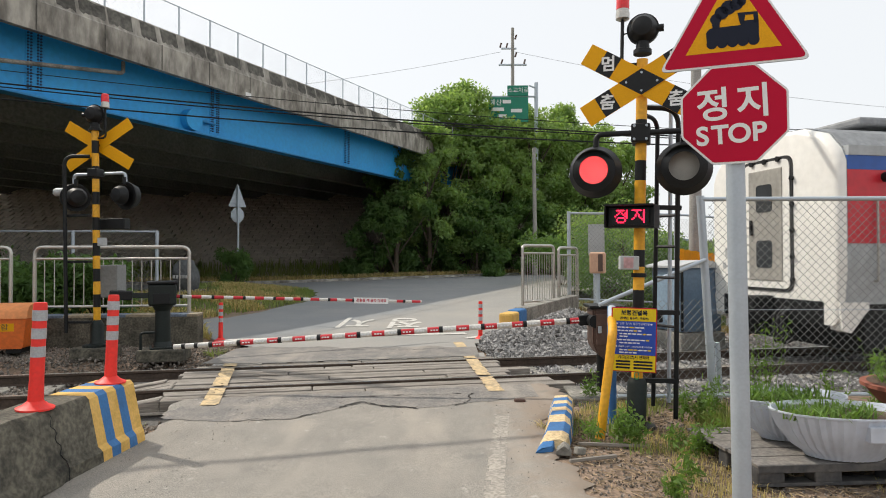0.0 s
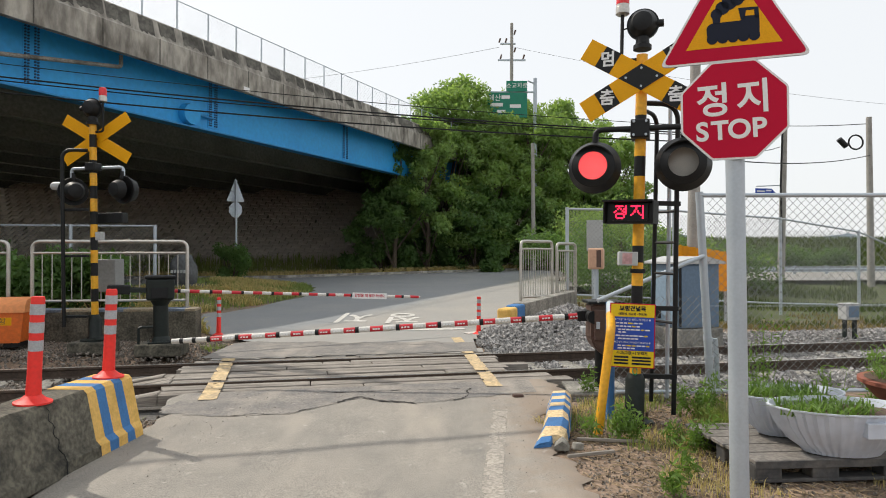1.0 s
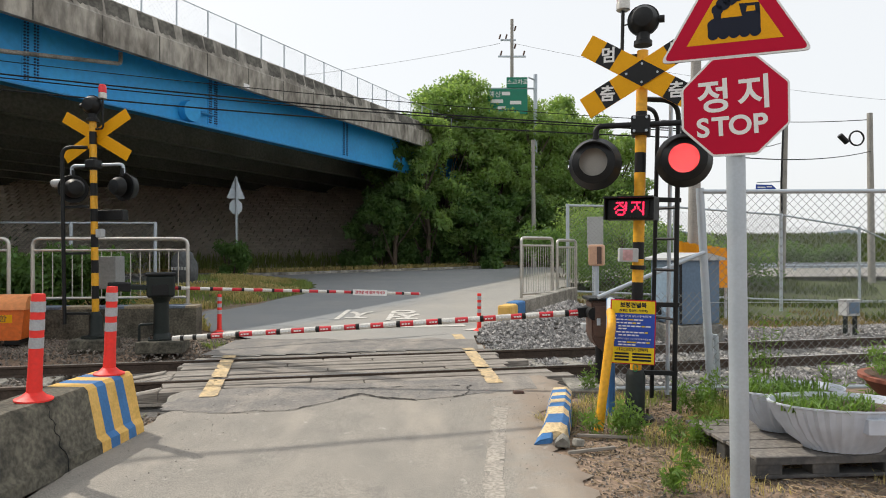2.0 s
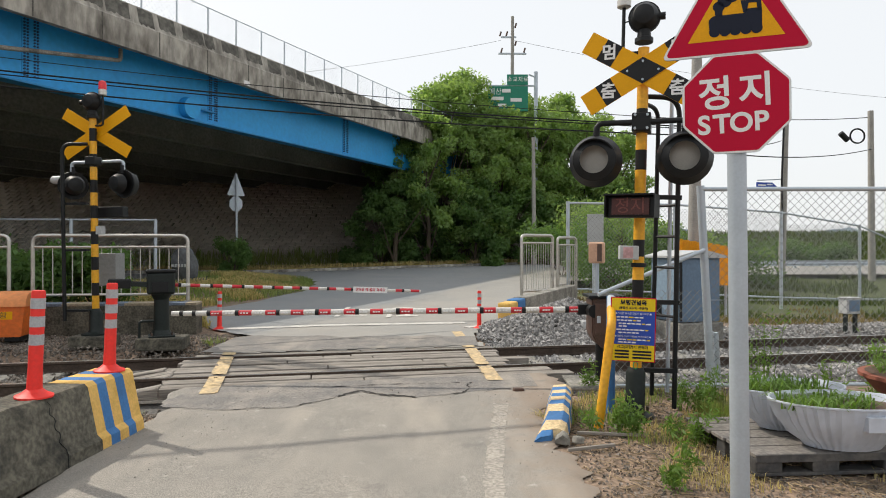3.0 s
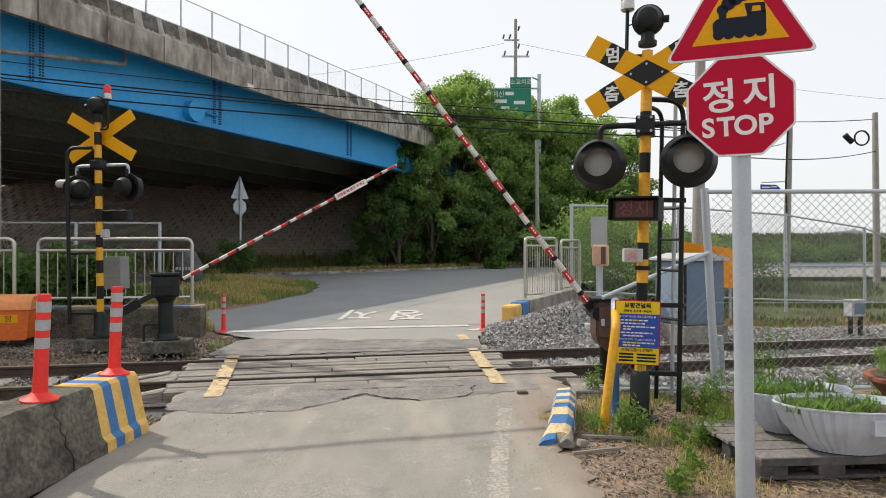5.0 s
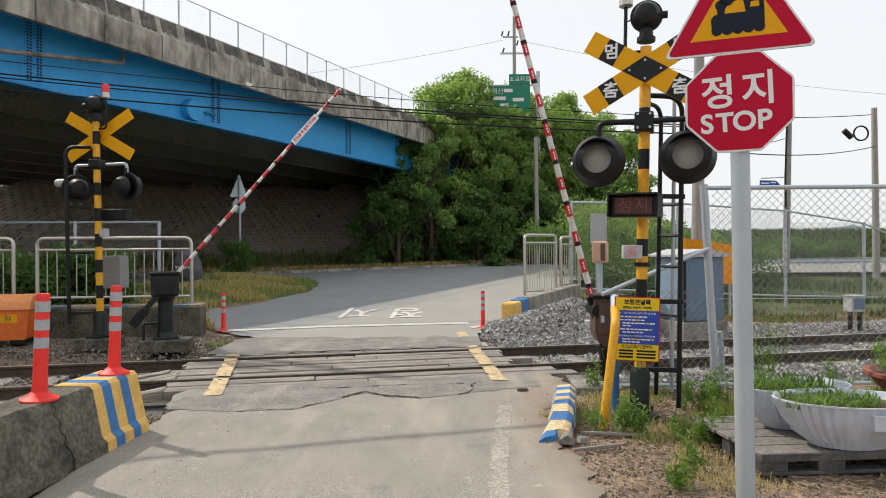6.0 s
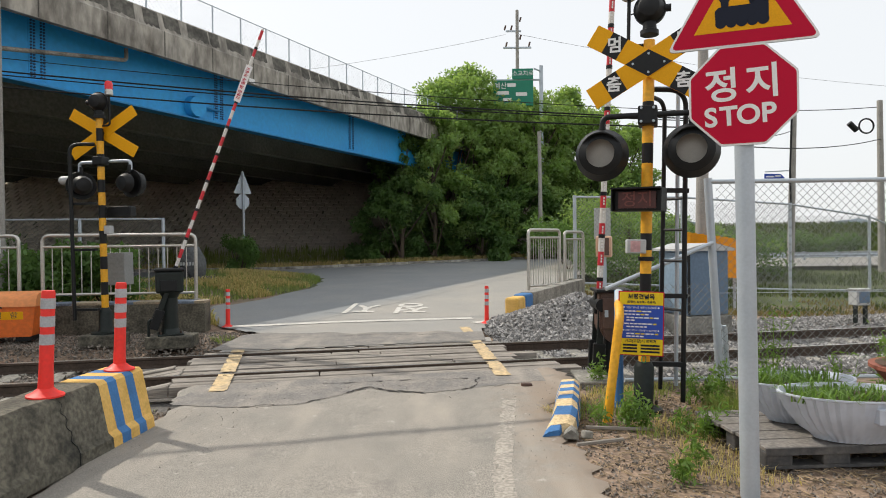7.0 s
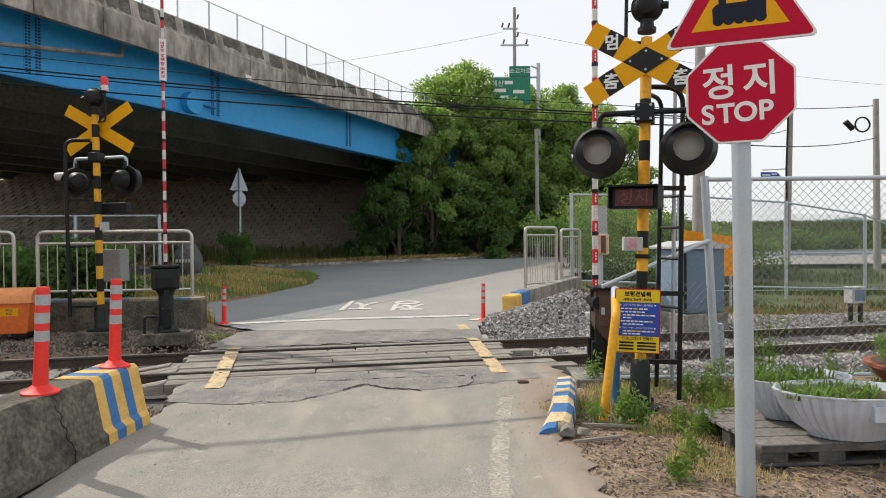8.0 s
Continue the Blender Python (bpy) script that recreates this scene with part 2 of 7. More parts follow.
def scuffed(m):
    """Pale chips and dusty wheel marks on worn asphalt."""
    n, l = m.node_tree.nodes, m.node_tree.links
    b = n["Principled BSDF"]
    for scale, stretch, lo, hi, color, amount in ((9.0, (1, 0.8, 1), 0.66, 0.74, (0.44, 0.41, 0.37, 1), 0.75), (1.1, (1.6, 0.35, 1), 0.52, 0.68, (0.40, 0.355, 0.30, 1), 0.6), (2.6, (1, 1, 1), 0.60, 0.70, (0.17, 0.16, 0.15, 1), 0.5)):
        old = b.inputs["Base Color"].links[0].from_socket
        co, mp, tex, rng, mix = (n.new(k) for k in ("ShaderNodeTexCoord", "ShaderNodeMapping", "ShaderNodeTexNoise", "ShaderNodeMapRange", "ShaderNodeMix"))
        mix.data_type = "RGBA"
        mp.inputs["Scale"].default_value, mp.inputs["Location"].default_value = stretch, (scale, 3.0, 0.0)
        tex.inputs["Scale"].default_value, tex.inputs["Detail"].default_value = scale, 5
        rng.inputs["From Min"].default_value, rng.inputs["From Max"].default_value, rng.inputs["To Max"].default_value = lo, hi, amount
        l.new(co.outputs["Object"], mp.inputs["Vector"]), l.new(mp.outputs["Vector"], tex.inputs["Vector"])
        l.new(tex.outputs["Fac"], rng.inputs["Value"]), l.new(rng.outputs["Result"], mix.inputs["Factor"])
        l.new(old, mix.inputs["A"])
        mix.inputs["B"].default_value = color
        l.new(mix.outputs["Result"], b.inputs["Base Color"])


scuffed(M_ASPHALT)
scuffed(M_PATCH)
two_asphalt_tones(M_ASPHALT_FAR, (1.24, 1.16, 1.06))


def leafy(name, color, tint, through_light=0.35):
    m = material(name, color, 0.6, spread=0.25, grain=3, stain=0.5, bump=0, tint=tint, island=0.45, spec=0.3)
    n, l = m.node_tree.nodes, m.node_tree.links
    b = n["Principled BSDF"]
    tr = n.new("ShaderNodeBsdfTranslucent")
    tr.inputs["Color"].default_value = (color[0] * 1.9, color[1] * 1.9, color[2], 1)
    mx = n.new("ShaderNodeMixShader")
    mx.inputs["Fac"].default_value = through_light
    l.new(b.outputs[0], mx.inputs[1]), l.new(tr.outputs[0], mx.inputs[2])
    l.new(mx.outputs[0], n["Material Output"].inputs["Surface"])
    return m


M_LEAF = leafy("tree_leaf", (0.10, 0.175, 0.055), (0.065, 0.125, 0.04), 0.4)
M_LEAF_LT = leafy("light_leaf", (0.21, 0.30, 0.115), (0.14, 0.235, 0.085), 0.5)
M_WEED = leafy("weed_leaf", (0.13, 0.22, 0.05), (0.10, 0.17, 0.045))
M_BLADE = leafy("grass_blade", (0.19, 0.25, 0.08), (0.28, 0.26, 0.11))
M_FIELD = leafy("field_blade", (0.055, 0.082, 0.026), (0.085, 0.092, 0.036))
M_FIELD_DRY = leafy("dull_dry_blade", (0.17, 0.135, 0.072), (0.12, 0.105, 0.052))
M_BLADE_DRY = leafy("dry_grass_blade", (0.46, 0.38, 0.20), (0.32, 0.28, 0.14))


# ---- mesh helpers ----
def part(name, bm, mat, parent=None, label="", smooth=False):
    """Links a bmesh as one mesh object under a thing or a part."""
    me = bpy.data.meshes.new(name)
    bmesh.ops.recalc_face_normals(bm, faces=bm.faces)
    bm.to_mesh(me)
    bm.free()
    me.materials.append(mat)
    if smooth:
        me.polygons.foreach_set("use_smooth", [True] * len(me.polygons))
        me.set_sharp_from_angle(angle=radians(38))
    ob = new(name, me)
    if parent:
        ob.parent = parent
    if label:
        ob["label"] = label
    return ob


def raw(name, verts, faces, mat, parent=None, smooth=False):
    me = bpy.data.meshes.new(name)
    me.from_pydata(verts, [], faces)
    me.materials.append(mat)
    if smooth:
        me.polygons.foreach_set("use_smooth", [True] * len(me.polygons))
    ob = new(name, me)
    if parent:
        ob.parent = parent
    return ob


def thing(name, m, label, category, group="", kind=""):
    ob = new(name)
    ob.empty_display_size = 0.1
    ob.matrix_basis = m
    return tagged(ob, label, category, group, kind)


def box(bm, x0, y0, z0, x1, y1, z1, bevel=0.0, m=None):
    v = [bm.verts.new(p) for p in ((x0, y0, z0), (x1, y0, z0), (x1, y1, z0), (x0, y1, z0), (x0, y0, z1), (x1, y0, z1), (x1, y1, z1), (x0, y1, z1))]
    f = [bm.faces.new([v[i] for i in q]) for q in ((3, 2, 1, 0), (4, 5, 6, 7), (0, 1, 5, 4), (1, 2, 6, 5), (2, 3, 7, 6), (3, 0, 4, 7))]
    if m is not None:
        bmesh.ops.transform(bm, matrix=m, verts=v)
    if bevel:
        bmesh.ops.bevel(bm, geom=list({e for q in f for e in q.edges}), offset=bevel, segments=2, profile=0.5, affect="EDGES")
    return bm


def cyl(bm, p0, p1, r0, r1=None, seg=16, cap=True):
    p0, p1 = Vector(p0), Vector(p1)
    r1 = r0 if r1 is None else r1
    q = (p1 - p0).to_track_quat("Z", "Y")
    rings = []
    for p, r in ((p0, r0), (p1, r1)):
        rings.append([bm.verts.new(p + q @ Vector((r * math.cos(a), r * math.sin(a), 0))) for a in (2 * math.pi * i / seg for i in range(seg))])
    for i in range(seg):
        j = (i + 1) % seg
        bm.faces.new((rings[0][i], rings[0][j], rings[1][j], rings[1][i]))
    if cap:
        bm.faces.new(rings[0][::-1]), bm.faces.new(rings[1])
    return bm


def pipe(bm, pts, r, seg=10, cap=True):
    """A round tube along a line of points."""
    pts = [Vector(p) for p in pts]
    rings, up = [], None
    for i, p in enumerate(pts):
        d = (pts[min(i + 1, len(pts) - 1)] - pts[max(i - 1, 0)]).normalized()
        if up is None:
            up = Vector((0, 0, 1)) if abs(d.z) < 0.9 else Vector((1, 0, 0))
        side = d.cross(up).normalized()
        up = side.cross(d).normalized()
        rings.append([bm.verts.new(p + r * (side * math.cos(a) + up * math.sin(a))) for a in (2 * math.pi * k / seg for k in range(seg))])
    for a, b in zip(rings, rings[1:]):
        for k in range(seg):
            j = (k + 1) % seg
            bm.faces.new((a[k], a[j], b[j], b[k]))
    if cap:
        bm.faces.new(rings[0][::-1]), bm.faces.new(rings[-1])
    return bm


def bend(pts, r, n=6):
    """Rounds the inner corners of a line of points."""
    pts = [Vector(p) for p in pts]
    out = [pts[0]]
    for a, b, c in zip(pts, pts[1:], pts[2:]):
        u, v = (a - b).normalized() * r, (c - b).normalized() * r
        for k in range(n + 1):
            t = k / n
            out.append((1 - t) ** 2 * (b + u) + 2 * t * (1 - t) * b + t * t * (b + v))
    return out + [pts[-1]]


def lathe(bm, profile, seg=24, m=None, squash=1.0, flute=0.0, flutes=0):
    rings = []
    for r, z in profile:
        ring = []
        for i in range(seg):
            a = 2 * math.pi * i / seg
            q = r * (1 + (flute * math.cos(a * flutes) if flutes else 0))
            ring.append(bm.verts.new((q * math.cos(a), q * math.sin(a) * squash, z)))
        rings.append(ring)
    for a, b in zip(rings, rings[1:]):
        for k in range(seg):
            j = (k + 1) % seg
            bm.faces.new((a[k], a[j], b[j], b[k]))
    bm.faces.new(rings[0][::-1]), bm.faces.new(rings[-1])
    if m is not None:
        bmesh.ops.transform(bm, matrix=m, verts=[v for ring in rings for v in ring])
    return bm


def prism(bm, outline, y0, y1, m=None):
    """An outline in x and z, from y0 to y1."""
    a = [bm.verts.new((x, y0, z)) for x, z in outline]
    b = [bm.verts.new((x, y1, z)) for x, z in outline]
    n = len(a)
    bm.faces.new(a), bm.faces.new(b[::-1])
    for i in range(n):
        j = (i + 1) % n
        bm.faces.new((a[j], a[i], b[i], b[j]))
    if m is not None:
        bmesh.ops.transform(bm, matrix=m, verts=a + b)
    return bm


def rounded(outline, r, n=4):
    """Rounds the corners of a flat outline."""
    pts = [Vector((*p, 0)) for p in outline]
    out = []
    for i, b in enumerate(pts):
        u, v = (pts[i - 1] - b).normalized() * r, (pts[(i + 1) % len(pts)] - b).normalized() * r
        for k in range(n + 1):
            t = k / n
            q = (1 - t) ** 2 * (b + u) + 2 * t * (1 - t) * b + t * t * (b + v)
            out.append((q.x, q.y))
    return out


def B():
    return bmesh.new()


def writing(name, text, size, mat, parent, m, depth=0.0015, label="", bold=0.0):
    """Raised letters in the built-in font, turned into a mesh; they face -y."""
    cu = bpy.data.curves.new(name, "FONT")
    cu.body, cu.size, cu.align_x, cu.align_y, cu.extrude = text, size, "CENTER", "CENTER", depth
    cu.offset = bold
    tmp = bpy.data.objects.new(name, cu)
    me = bpy.data.meshes.new_from_object(tmp)
    bpy.data.objects.remove(tmp), bpy.data.curves.remove(cu)
    me.transform(m @ pose(0, 0, 0, 90, 0, 0))
    me.materials.clear(), me.materials.append(mat)
    ob = new(name, me)
    ob.parent = parent
    if label:
        ob["label"] = label
    return ob


# ---- the lie of the land ----
TRACK = radians(11.5)
T_ALONG, T_OFF = Vector((math.cos(TRACK), math.sin(TRACK), 0)), Vector((-math.sin(TRACK), math.cos(TRACK), 0))
NEAR_RAIL, FAR_RAIL = 8.25, 9.72


def on_track(s, d, z=0.0):
    return T_ALONG * s + T_OFF * d + Vector((0, 0, z))


def step(a, b, v):
    t = min(max((v - a) / (b - a), 0), 1)
    return t * t * (3 - 2 * t)


def ground_z(x, y):
    """Height of the bare ground."""
    s, d = x * T_ALONG.x + y * T_ALONG.y, x * T_OFF.x + y * T_OFF.y
    z = 0.02 * max(0, min(y, 42) - 14)
    trough = step(6.5, 7.4, d) * (1 - step(10.6, 11.6, d))
    z -= 0.22 * trough
    if x > 3.0:
        z -= 0.7 * step(3, 9, x) * step(12, 20, y) * (1 - step(25, 33, y))
    mound = math.exp(-((x + 8.3) / 2.3) ** 2 - ((y - 22) / 4.5) ** 2)
    return z + 0.5 * mound


def road_z(x, y):
    return 0.02 * max(0, min(y, 42) - 14)


# ---- ground, road, track ----
def sheet(name, xs, ys, zf, mat, inside=None, kind="structure", label="", category=""):
    verts = [(x, y, zf(x, y)) for y in ys for x in xs]
    n = len(xs)
    faces = []
    for j in range(len(ys) - 1):
        for i in range(n - 1):
            if inside is None or inside((xs[i] + xs[i + 1]) / 2, (ys[j] + ys[j + 1]) / 2):
                faces.append((j * n + i, j * n + i + 1, (j + 1) * n + i + 1, (j + 1) * n + i))
    return tagged(raw(name, verts, faces, mat, smooth=True), label, category, kind=kind)


def spaced(stops):
    out = []
    for a, b, st in stops:
        k = max(1, round((b - a) / st))
        out += [a + (b - a) * i / k for i in range(k)]
    return out + [stops[-1][1]]


def bare(x, y):
    """The ground with small lumps."""
    return ground_z(x, y) - 0.03 + 0.025 * noise.noise((x * 1.7, y * 1.7, 0)) + 0.012 * noise.noise((x * 6, y * 6, 3))


def make_ground():
    xs = spaced([(-1500, -100, 200), (-100, -20, 8), (-20, 12, 0.25), (12, 40, 2), (40, 1500, 200)])
    ys = spaced([(-600, -20, 100), (-20, 2, 2), (2, 16, 0.25), (16, 45, 1), (45, 120, 8), (120, 2500, 300)])
    g = sheet("ground", xs, ys, bare, M_DIRT, label="dry brown dirt and trampled weeds beside the road", category="ground")
    # grass takes over with distance from the crossing
    nt = M_DIRT.node_tree
    n, l = nt.nodes, nt.links
    b = n["Principled BSDF"]
    old = b.inputs["Base Color"].links[0].from_socket
    mix, tex, co, sep, rng, mul = (n.new(k) for k in ("ShaderNodeMix", "ShaderNodeTexNoise", "ShaderNodeTexCoord", "ShaderNodeSeparateXYZ", "ShaderNodeMapRange", "ShaderNodeMath"))
    mix.data_type, mul.operation = "RGBA", "ADD"
    tex.inputs["Scale"].default_value, tex.inputs["Detail"].default_value = 0.9, 5
    l.new(co.outputs["Object"], tex.inputs["Vector"]), l.new(co.outputs["Object"], sep.inputs["Vector"])
    rng.inputs["From Min"].default_value, rng.inputs["From Max"].default_value = 15, 26
    rng.inputs["To Min"].default_value, rng.inputs["To Max"].default_value = -0.45, 0.6
    l.new(sep.outputs["Y"], rng.inputs["Value"]), l.new(rng.outputs["Result"], mul.inputs[0]), l.new(tex.outputs["Fac"], mul.inputs[1])
    ramp = n.new("ShaderNodeMapRange")
    ramp.inputs["From Min"].default_value, ramp.inputs["From Max"].default_value = 0.35, 0.65
    l.new(mul.outputs[0], ramp.inputs["Value"]), l.new(ramp.outputs["Result"], mix.inputs["Factor"])
    l.new(old, mix.inputs["A"])
    mix.inputs["B"].default_value = (0.075, 0.092, 0.03, 1)
    l.new(mix.outputs["Result"], b.inputs["Base Color"])
    return g


def wob(v, k, a):
    return a * noise.noise((v * k, 7.3, a * 9))


def near_road(x, y):
    d = x * T_OFF.x + y * T_OFF.y
    if d < 7.35:
        return -2.75 + wob(y, 0.8, 0.1) < x < 1.0 + wob(y, 1.2, 0.25) + wob(y, 5.5, 0.16) + 0.35 * step(5.5, 7, y)
    return -3.5 + wob(y, 2, 0.15) < x < 0.75 + wob(y, 1.5, 0.15)


def far_road(x, y):
    d = x * T_OFF.x + y * T_OFF.y
    if d < 9.95:
        return False
    left = np.interp(y, [9, 11.5, 12.5, 15, 19, 25.2, 26.5, 28.5], [-3.4, -3.55, -4.6, -5.8, -7.1, -5.3, -8.0, -60])
    right = np.interp(y, [9, 11.5, 13, 14, 18, 24, 30, 33], [0.75, 0.55, 0.8, 1.2, 2.2, 4.5, 8, 80])
    far = np.interp(x, [-60, -9, 4.3, 12, 60], [27, 32, 41, 38, 41])
    return left + wob(y, 1.5, 0.1) < x < right and y < far


def make_roads():
    cols, rows_ = 46, [0, 0.1, 0.2, 0.3, 0.4, 0.5, 0.56] + [0.6 + 0.4 * i / 70 for i in range(71)]
    verts, faces = [], []
    for v in rows_:
        yy = -8 + v * 15.7
        left = -2.75 + wob(yy, 0.8, 0.1) + wob(yy, 4, 0.1) - 0.25 * step(6.6, 7.2, yy)
        right = 1.0 + wob(yy, 1.2, 0.25) + wob(yy, 5.5, 0.14) + wob(yy, 16, 0.05) + 0.3 * step(5.5, 7, yy)
        for i in range(cols + 1):
            x = left + (right - left) * i / cols
            y = -8 + v * ((7.66 - x * T_OFF.x) / T_OFF.y + 8)
            edge = 0.03 if i in (0, cols) else 0.0
            verts.append((x, y, 0.012 - edge + 0.012 * noise.noise((x * 0.9, y * 0.9, 5)) + 0.004 * noise.noise((x * 5, y * 5, 2))))
    for j in range(len(rows_) - 1):
        for i in range(cols):
            a = j * (cols + 1) + i
            faces.append((a, a + 1, a + cols + 2, a + cols + 1))
    tagged(raw("road", verts, faces, M_ASPHALT, smooth=True), "worn sun-bleached grey asphalt lane with cracks", "road", kind="structure")
    xs = spaced([(-60, -8, 1.5), (-8, 3, 0.09), (3, 5, 0.3), (5, 60, 1.5)])
    ys = spaced([(9, 15, 0.09), (15, 28, 0.3), (28, 60, 0.8)])
    sheet("road_far", xs, ys, lambda x, y: road_z(x, y) + 0.016 + 0.004 * noise.noise((x, y, 5)), M_ASPHALT_FAR, far_road, label="grey asphalt junction beyond the railway", category="road")


def strip(name, pts, width, mat, z=0.022, label="", worn=0.0, ragged=0.012, cells=5):
    """A painted line on the road: small cells, some of them worn away."""
    verts, faces = [], []
    pts = [Vector((*p, 0)) for p in pts]
    run = []
    for a, b in zip(pts, pts[1:]):
        k = max(2, int((b - a).length / 0.035))
        run += [a.lerp(b, i / k) for i in range(k)]
    run.append(pts[-1])
    for i, p in enumerate(run):
        d = (run[min(i + 1, len(run) - 1)] - run[max(i - 1, 0)]).normalized()
        s = Vector((-d.y, d.x, 0))
        for e in range(cells + 1):
            side = 2 * e / cells - 1
            q = p + s * side * (width / 2 + ragged * noise.noise((p.x * 9, p.y * 9, (e > cells / 2) * 4)))
            verts.append((q.x, q.y, road_z(q.x, q.y) + z + (0.012 * noise.noise((q.x * 0.9, q.y * 0.9, 5)) + 0.004 * noise.noise((q.x * 5, q.y * 5, 2)) if q.y < 8 else 0.0)))
    for i in range(len(run) - 1):
        for e in range(cells):
            a = i * (cells + 1) + e
            c = verts[a]
            across = (c[0] * T_OFF[0] + c[1] * T_OFF[1]) / (T_OFF[0] ** 2 + T_OFF[1] ** 2)
            if name == "edge_line" and min(abs(across - NEAR_RAIL), abs(across - FAR_RAIL)) < 0.06:
                continue
            if worn and noise.noise((c[0] * 11, c[1] * 11, 3)) + 0.5 * noise.noise((c[0] * 31, c[1] * 31, 8)) > 1 - worn - 0.35 * (e in (0, cells - 1)):
                continue
            faces.append((a, a + 1, a + cells + 2, a + cells + 1))
    return tagged(raw(name, verts, faces, mat), label, "road marking" if label else "", kind="structure" if label else "")


def make_rails():
    prof = [(-0.065, -0.15), (0.065, -0.15), (0.065, -0.138), (0.012, -0.12), (0.012, -0.045), (0.034, -0.03), (0.034, -0.004), (0.028, 0.0), (-0.028, 0.0), (-0.034, -0.004), (-0.034, -0.03), (-0.012, -0.045), (-0.012, -0.12), (-0.065, -0.138)]
    for d in (NEAR_RAIL, FAR_RAIL):
        t = thing("rail", pose(*(T_OFF * d), 0, 0, math.degrees(TRACK)), "rusty steel railway rail with a polished running surface", "rail", "rails of the line", "structure")
        turn = pose(0, 0, 0.016, 0, 0, -90)
        bm = prism(B(), prof, -90, 220, turn)
        part("rail_body", bm, M_RAIL, t)
        part("running_surface", box(B(), -90, -0.022, 0.0165, 220, 0.022, 0.0185), M_RAILTOP, t, "shiny worn rail head")
    bm = B()
    me = part("sleeper", box(B(), -0.125, 0, -0.30, 0.125, 2.4, -0.125, 0.02), M_CONC)
    mesh = me.data
    bpy.data.objects.remove(me)
    for i in range(-26, 60):
        s = i * 0.62 + 0.2
        if -3.0 < s < 3.2:
            continue
        o = new("sleeper", mesh)
        o.matrix_basis = pose(*on_track(s, 8.985 - 1.2), 0, 0, math.degrees(TRACK))
        tagged(o, "grey concrete railway sleeper in the ballast", "sleeper", "sleepers of the line", "structure")
    # crushed stone bed
    xs = spaced([(-90, -14, 8), (-14, 22, 0.3), (22, 220, 8)])
    ys = spaced([(6.7, 11.3, 0.2)])
    verts, faces = [], []
    for d in ys:
        for s in xs:
            p = on_track(s, d)
            z = -0.155 - 0.16 * (1 - step(6.7, 7.5, d)) - 0.1 * step(10.6, 11.3, d) + 0.03 * noise.noise((p.x * 2, p.y * 2, 1))
            if -3.2 < s < 3.0 and 7.4 < d < 10.4:
                z = -0.2
            verts.append((p.x, p.y, z))
    n = len(xs)
    for j in range(len(ys) - 1):
        for i in range(n - 1):
            faces.append((j * n + i, j * n + i + 1, (j + 1) * n + i + 1, (j + 1) * n + i))
    tagged(raw("ballast_bed", verts, faces, M_BED, smooth=True), "crushed grey stone bed under the railway track", "ballast", kind="structure")


def make_planks():
    """Old timber deck of the crossing: boards along the rails, cut on a slant at the ends."""
    deck = thing("timber_crossing_deck", pose(0, 0, 0, 0, 0, math.degrees(TRACK)), "weathered grey timber boards between and beside the rails", "crossing deck", "", "structure")
    rng = random.Random(4)
    rows_ = [(7.70, 7.91, 0), (7.94, 8.16, 1), (8.36, 8.57, 2), (8.60, 8.80, 3), (8.83, 9.01, 4), (9.04, 9.21, 5), (9.24, 9.39, 6), (9.42, 9.60, 7), (9.80, 9.98, 8)]
    for d0, d1, k in rows_:
        left, right = -1.72 - 0.25 * rng.random(), 2.55 + 0.6 * rng.random()
        if d0 < 8.2:
            left, right = -1.75, 3.3 - 0.2 * k
        cuts = [left] + sorted(rng.uniform(-0.6, 1.9) for _ in range(rng.choice((1, 1, 2)))) + [right]
        for i, (a, b) in enumerate(zip(cuts, cuts[1:])):
            bm = box(B(), a + 0.006, d0, -0.13, b - 0.006, d1, 0.010 + rng.uniform(-0.018, 0.002), 0.014)
            for v in bm.verts:
                if i == 0 and v.co.x < a + 0.03:
                    v.co.x += 0.3 * (d0 - v.co.y) if d0 < 8.2 else 0
                v.co.z += 0.006 * noise.noise((v.co.x * 3, v.co.y * 3, k))
            part("board", bm, M_TIMBER, deck)
        # ramped nose at the left end
        if k in (0, 2, 3, 4):
            nose = -0.55 if k else -0.5
            bm = B()
            pr = [(left, 0.012), (left, -0.13), (left + nose, -0.13), (left + nose, -0.075)]
            prism(bm, pr, d0, d1)
            bmesh.ops.bevel(bm, geom=bm.edges[:], offset=0.01, segments=1, affect="EDGES")
            part("board_nose", bm, M_TIMBER, deck)


# ---- the bridge ----
BR = Vector((-9.9, 23.0, 0))
BR_A = Vector((0.433, 0.901, 0))   # along the bridge, away
BR_N = Vector((-0.901, 0.433, 0))  # across it, away from the crossing


M_BOLT = material("dark_blue_bolt", (0.012, 0.06, 0.16), 0.6, spread=0.2)


